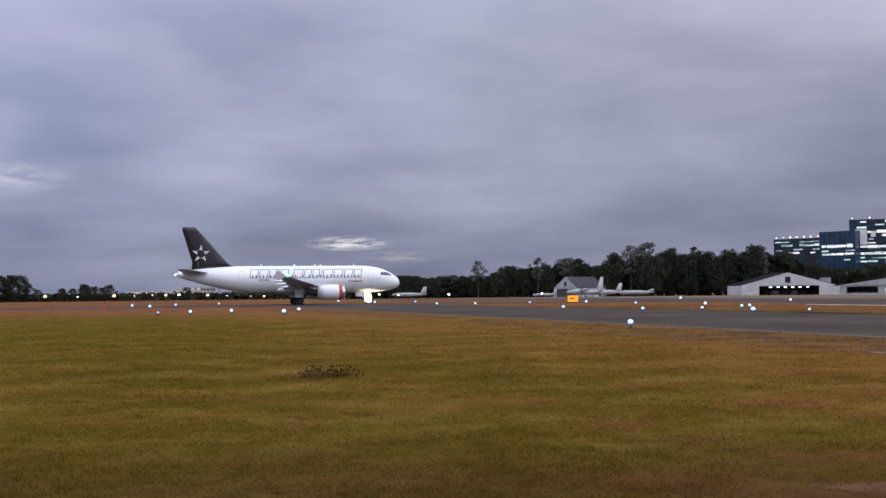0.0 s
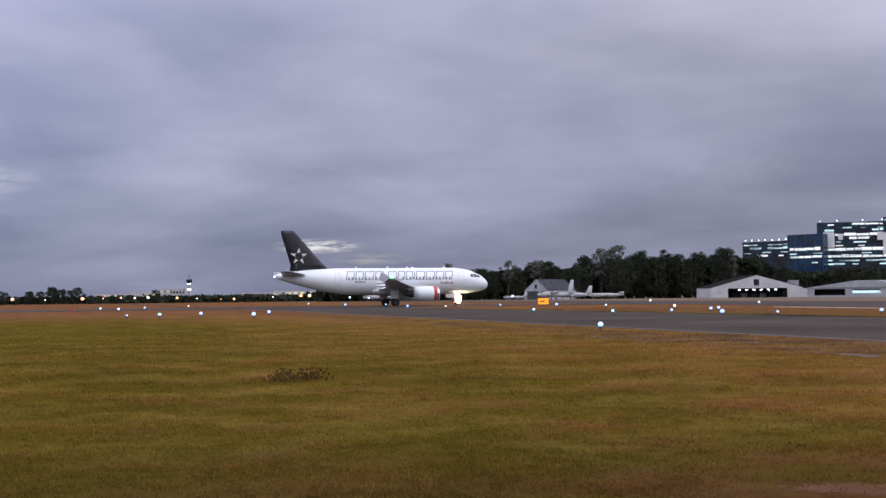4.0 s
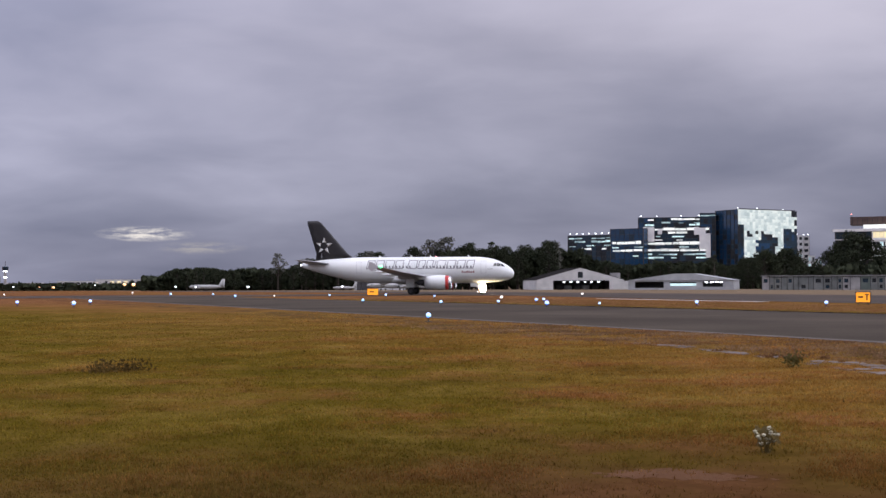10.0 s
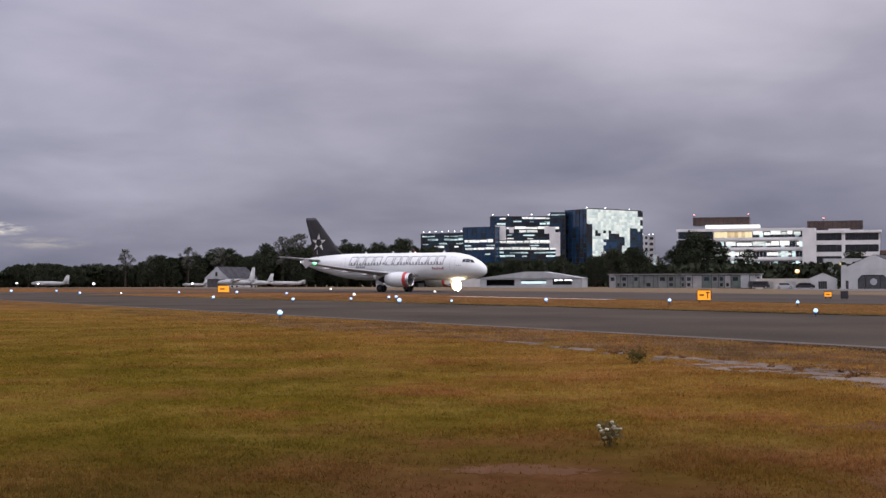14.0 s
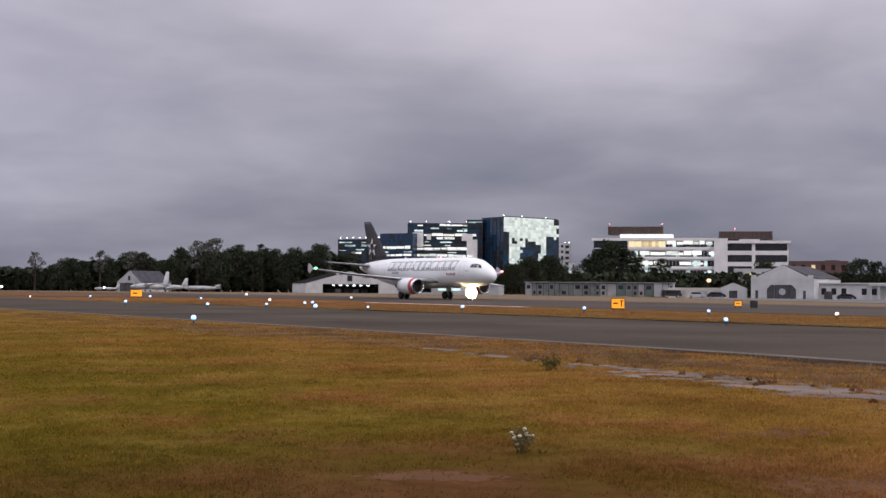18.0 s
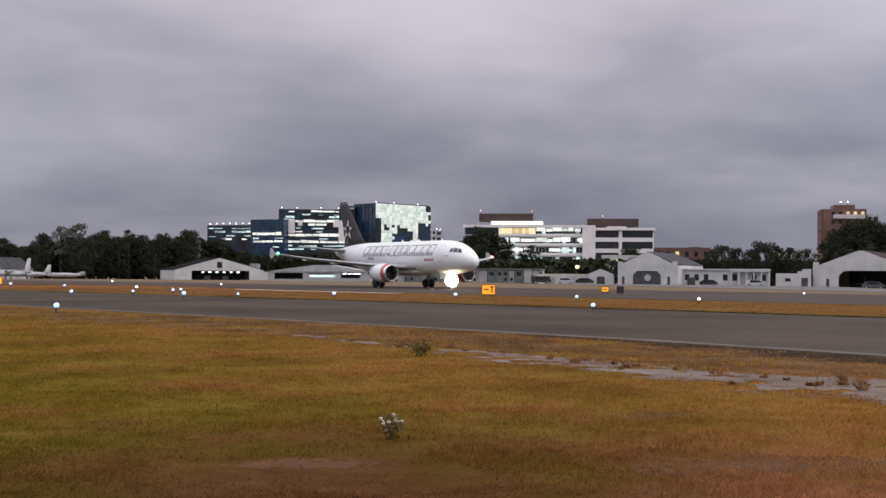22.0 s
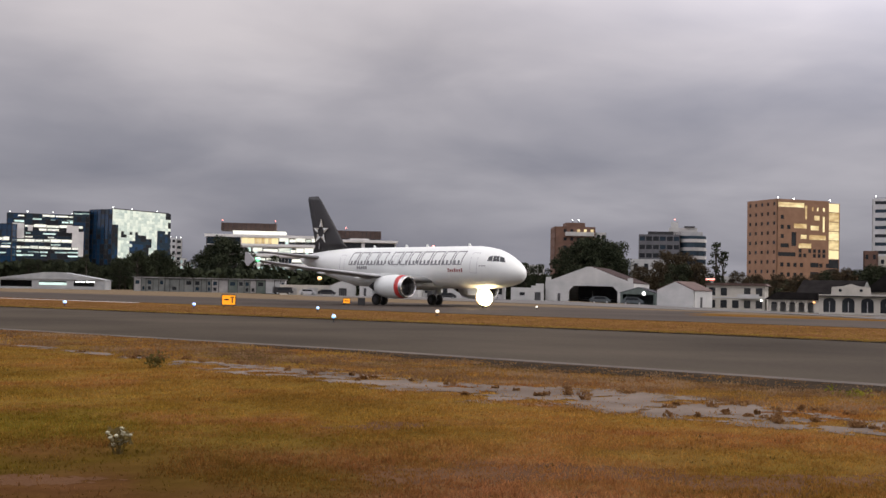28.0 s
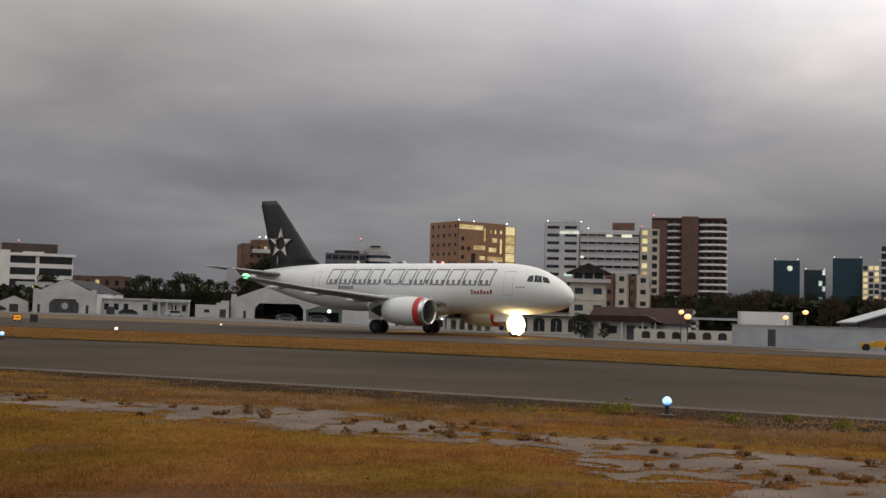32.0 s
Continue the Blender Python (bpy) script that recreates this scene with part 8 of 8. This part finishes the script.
def verge_field(x, y):
    s, n = 0.6 * x - 0.8 * y, 0.8 * x + 0.6 * y
    back = taxi_edge(x, y) - n
    wide = np.interp(s, [-60, -30, -18, -12, 14], [0.15, 0.4, 1.2, 1.9, 2.3])
    return np.where((back > 0.5) & (s > -60) & (s < 14), 0.85 - np.abs(back - wide * 0.55) / wide + 1.7 * (lumps(s * 0.45, n * 0.9, 5, 3.0) - 0.5), -1.0)


# reddish bare spots: x, y, half lengths and depth of wear
BARE = ((0.05, 11.15, 0.95, 0.36, 1.0), (4.1, 14.6, 1.1, 0.45, 0.6), (4.4, 10.8, 2.2, 0.8, 0.8), (6.4, 9.6, 1.8, 0.7, 0.7))


def bare_field(x, y):
    v = np.full(np.shape(x), -1.0)
    for qx, qy, qa, qb, deep in BARE:
        v = np.maximum(v, deep * (1.0 - np.sqrt(((x - qx) / qa) ** 2 + ((y - qy) / qb) ** 2)))
    return v + 1.5 * (lumps(x * 1.6, y * 2.6, 6, 6.0) - 0.66)


def worn(x, y):
    """How little grass grows at a place, from 0 to 1."""
    return np.clip(np.maximum(np.maximum(slab_field(x, y) * 3.0 + 0.25, np.clip(verge_field(x, y) * 2.2, 0, 0.80)), np.clip(bare_field(x, y) * 1.2, 0, 0.5)), 0, 1)


def ragged(name, s0, s1, n0, n1, step, field, z, material, label, category, lift=0.0, rough=0.0, kind="structure"):
    """A thin uneven layer on the ground wherever the field is above zero."""
    s, n = np.meshgrid(np.arange(s0, s1, step), np.arange(n0, n1, step * 0.6), indexing="ij")
    x, y = 0.6 * s + 0.8 * n, -0.8 * s + 0.6 * n
    f = field(x, y)
    tops = z + lift * lumps(s * 1.4, n * 1.4, 3, 5.0)
    ni, nj = s.shape
    index = np.arange(ni * nj).reshape(ni, nj)
    quads = np.stack([index[:-1, :-1], index[1:, :-1], index[1:, 1:], index[:-1, 1:]], -1)[((f[:-1, :-1] + f[1:, 1:]) * 0.5) + rough * (np.random.default_rng(4).random((ni - 1, nj - 1)) - 0.5) > 0]
    used, flat = np.unique(quads, return_inverse=True)
    v = np.stack([x.ravel(), y.ravel(), tops.ravel()], 1)[used]
    me = bpy.data.meshes.new(name)
    me.from_pydata(v.tolist(), [], flat.reshape(-1, 4).tolist())
    me.materials.append(material)
    tagged(new(name, me), label, category, kind=kind)


ragged("old_paving", -29, 14, 11.5, 21.5, 0.07, slab_field, 0.004, OLD_PAVING, "broken pale grey strip of old paving in the grass", "old paving", 0.008, 0.30)
ragged("dark_verge", -60, 14, 17, 27, 0.14, verge_field, 0.006, DARK_VERGE, "dark bare soil between the old paving and the taxiway", "verge", 0.006, 0.5)
ragged("bare_soil", -13, 4, 4, 15, 0.09, bare_field, 0.001, SOIL, "bare reddish soil showing through the thin grass", "soil", 0.002, 0.25, "stuff")


def dryness(x, y, across):
    wob = 2.6 * (lumps(x * 0.16, y * 0.10, 5, 12.0) - 0.5)
    v = 0.058 * across - 0.42 + np.clip(0.05 * x, 0, 0.45) + np.clip(0.022 * np.hypot(x, y) - 1.8, 0, 1) + 1.7 * wob - 0.05
    return np.clip((v - 0.42) * 2.0 + 0.42, 0.04, 0.96)


grass_field("grass", 200000, 7.5, 80, -43, 58, 0.034, GREEN_BLADES, "short green and yellow grass of the open field", 7, lambda x, y, n, g: (g.random(len(x)) > dryness(x, y, n)) & (g.random(len(x)) > 0.92 * np.clip((16.5 - np.hypot(x, y)) / 5, 0, 1) * np.clip(0.25 * x + 1.0, 0, 1)))
grass_field("dry_grass", 200000, 7.5, 80, -43, 58, 0.038, STRAW_BLADES, "short dry straw-coloured grass of the field", 8, lambda x, y, n, g: (g.random(len(x)) < dryness(x, y, n)) & (g.random(len(x)) > 0.72 * np.clip((16 - np.hypot(x, y)) / 5, 0, 1) * np.clip(0.25 * x + 1.0, 0, 1)))
grass_field("red_grass", 150000, 7.5, 40, -43, 58, 0.042, RED_BLADES, "thin reddish-brown grass on worn ground", 12, lambda x, y, n, g: g.random(len(x)) < np.clip((19.0 - np.hypot(x, y)) / 8, 0.04, 1) * np.clip(0.2 * x + 1.1, 0.25, 1) * np.clip((lumps(x * 0.45, y * 0.45, 4, 21.0) - 0.44) * 7, 0, 1))
grass_field("dark_tufts", 1100, 8, 34, -43, 58, 0.045, DARK_TUFT, "scattered small dark tufts in the field", 17, lambda x, y, n, g: lumps(x * 0.3, y * 0.3, 3, 14.0) > 0.5)
grass_field("tall_grass", 9000, 9, 60, -43, 58, 0.055, STRAW_BLADES, "scattered taller tufts of dry grass", 9, lambda x, y, n, g: lumps(x * 0.5, y * 0.5, 3, 2.0) > 0.55)
VERGE_DRY = blade_material("dull_verge_blades", (0.150, 0.088, 0.046), (0.215, 0.132, 0.072), (0.300, 0.200, 0.116))
grass_field("verge_tufts", 50000, 9, 55, -20, 58, 0.05, VERGE_DRY, "reddish brown tufts along the taxiway verge", 13, lambda x, y, n, g: (n > 19.6 - 0.09 * np.maximum(0.6 * x - 0.8 * y + 20, 0)) & (lumps(x * 0.8, y * 0.8, 4, 18.0) > 0.46))
grass_field("verge_tufts", 70000, 9, 50, -12, 58, 0.06, VERGE_DRY, "dry brown tufts standing on the dark verge", 10, lambda x, y, n, g: (n > 19.3 - 0.09 * np.maximum(0.6 * x - 0.8 * y + 20, 0)) & (lumps(x * 0.7, y * 0.7, 4, 8.0) > 0.50))


VERGE_BLADES = blade_material("golden_verge_blades", (0.165, 0.087, 0.039), (0.210, 0.114, 0.051), (0.265, 0.152, 0.069))


def verge(name, count, s0, s1, n0, n1, h0, h1, material, label, seed):
    """Standing grass on the strip between the two taxiways."""
    g = np.random.default_rng(seed)
    s, q = g.uniform(s0, s1, count), n0 + (n1 - n0) * g.random(count) ** 1.6
    edge = np.interp(s, [e[0] for e in EDGES], [e[2] for e in EDGES]) + 0.45
    q = q + edge
    x, y = 0.6 * s + 0.8 * q, -0.8 * s + 0.6 * q
    h = g.uniform(h0, h1, count) * np.where(q - edge < 1.0, 1.25, 1.0)
    t, w = g.uniform(0, 6.28, count), g.uniform(0.014, 0.034, count)
    base = np.stack([x, y, 0 * x], 1)
    side = np.stack([np.cos(t) * w, np.sin(t) * w, 0 * w], 1)
    tip = base + np.stack([g.normal(0, 0.1, count), g.normal(0, 0.1, count), h], 1)
    v = np.stack([base - side, base + side, tip], 1).reshape(-1, 3)
    me = bpy.data.meshes.new(name)
    me.from_pydata(v.tolist(), [], np.arange(len(v)).reshape(-1, 3).tolist())
    me.materials.append(material)
    tagged(new(name, me), label, "grass", kind="stuff")


verge("verge_grass", 110000, -125, 18, 0.0, 20, 0.02, 0.06, VERGE_BLADES, "golden dry grass on the strip between the taxiways", 31)
verge("verge_grass", 40000, -125, 18, 0.0, 3.0, 0.02, 0.06, OLIVE_BLADES, "olive grass on the strip between the taxiways", 32)


def edge_shade_field(x, y):
    s, n = 0.6 * x - 0.8 * y, 0.8 * x + 0.6 * y
    edge = np.interp(s, [e[0] for e in EDGES], [e[2] for e in EDGES])
    return 0.70 - np.abs(n - edge - 0.16) / 0.30 + 1.6 * (lumps(s * 1.3, n * 1.3, 4, 27.0) - 0.5)


# shadow line at the pavement's far edge, laid as a dark layer
ragged("dark_edge", -75, 18, 33, 49.5, 0.16, edge_shade_field, 0.045, DARK_VERGE, "ragged dark strip for the shadow where the far grass meets the taxiway", "verge", 0.01, 0.2)


def shrub(x, y, h, r, count, label, seed, material, flowers=0, stems=14):
    g = random.Random(seed)
    th = thing("weed", label, "plant", x, y, 0, 0)
    ends = []
    for i in range(stems):
        a, k = g.uniform(0, 6.28), g.uniform(0.3, 1.0)
        e = Vector((r * k * math.cos(a), r * k * math.sin(a), h * g.uniform(0.6, 1.0)))
        part("stem", tube(bmesh.new(), (0.03 * math.cos(a), 0.03 * math.sin(a), -0.02), e, 0.005, 0.002, 5), material, th)
        ends.append(e)
    v, f = leaf_cloud([(*(e * g.uniform(0.5, 1.0)), r * 0.45) for e in ends], count / (r * r), 0.035, seed)
    o = new("leaves", quad_mesh("leaves", v, f, material))
    o.parent, o["kind"] = th, "stuff"
    for i in range(flowers):
        e = ends[i % len(ends)] * g.uniform(0.55, 1.08)
        part("flower_head", turned(bmesh.new(), ((-0.017, 0.005), (-0.007, 0.019), (0.007, 0.022), (0.015, 0.009)), e, "z", 8), FLOWER, th, "pale dry flower head", True)


PALE_STEM = blade_material("pale_weed_stems", (0.12, 0.090, 0.038), (0.17, 0.130, 0.055), (0.24, 0.185, 0.085))
FLOWER = surf("pale_dry_flower", (0.34, 0.325, 0.23), (0.56, 0.535, 0.39), 9.0, 0.95, spec=0.03)
FRESH = blade_material("fresh_grass_blades", (0.10, 0.10, 0.015), (0.17, 0.165, 0.025), (0.25, 0.22, 0.04))
WEED = blade_material("weed_leaves", (0.070, 0.060, 0.020), (0.115, 0.096, 0.034), (0.165, 0.138, 0.052))
shrub(0.90, 12.75, 0.25, 0.13, 2, "weed with pale flower heads in the dry grass", 3, PALE_STEM, 30)
shrub(-10.8, 22.6, 0.020, 0.75, 420, "low dark clump of grass in the green field", 14, DARK_TUFT, 0, 10)
x, y = spot(-35.6, 150)
th = thing("marker_post", "short dark red marker post in the grass", "post", x, y, ground_z(x, y), 0)
part("post", tube(bmesh.new(), (0, 0, -0.05), (0, 0, 0.75), 0.09, 0.08, 8), AIR_RED, th)
part("cap", turned(bmesh.new(), ((0.75, 0.11), (0.84, 0.11), (0.87, 0.02)), (0, 0, 0), "z", 8), DARK_STEEL, th)
shrub(2.35, 25.3, 0.30, 0.34, 60, "dark green weed bush beside the old paving", 4, WEED)
for i in range(110):
    s = tr.uniform(-24, 3) if i < 60 else tr.uniform(-7, 2.5)
    k = [r for r in SLAB if r[0] <= s][-1]
    px, py = lane(s, k[1] + tr.uniform(-1.0, 0.9) * k[2])
    shrub(px, py, tr.uniform(0.03, 0.07), tr.uniform(0.05, 0.17), 40, "small dry tuft of weeds on the old paving", 60 + i, TUFT_BLADES, 0, 5)
for i in range(9):
    s, n_ = tr.uniform(-6.2, 2.5), tr.uniform(2.0, 3.4)
    px, py = lane(s, 23.8 - 0.14 * s - n_)
    shrub(px, py, tr.uniform(0.10, 0.20), tr.uniform(0.25, 0.5), 60, "yellow-green grass tuft beside the taxiway light", 130 + i, FRESH, 0, 6)


def motions():
    """The airliner taxies in, turns and comes past; its wheels roll."""
    walk(airliner, [(t, pose(x, y, 0.03, 0, 0, h)) for t, x, y, h in PLANE])
    spots = [Vector((x, y)) for _, x, y, _ in PLANE]
    speed = [(spots[min(i + 1, 32)] - spots[max(i - 1, 0)]).length / (2 if 0 < i < 32 else 1) for i in range(33)]
    steps = [2 * i / FPS for i in range(int(32 * FPS / 2) + 1)]
    run, went = [], 0.0
    for t in steps:
        i = min(31, int(t))
        run.append(went)
        went += (speed[i] + (speed[i + 1] - speed[i]) * (t - i)) * 2 / FPS
    for ob, (x, y, z), r in rolling:
        walk(ob, [(t, Matrix.Translation((x, y, z)) @ Matrix.Rotation(d / r, 4, "Y")) for t, d in zip(steps, run)])


motions()
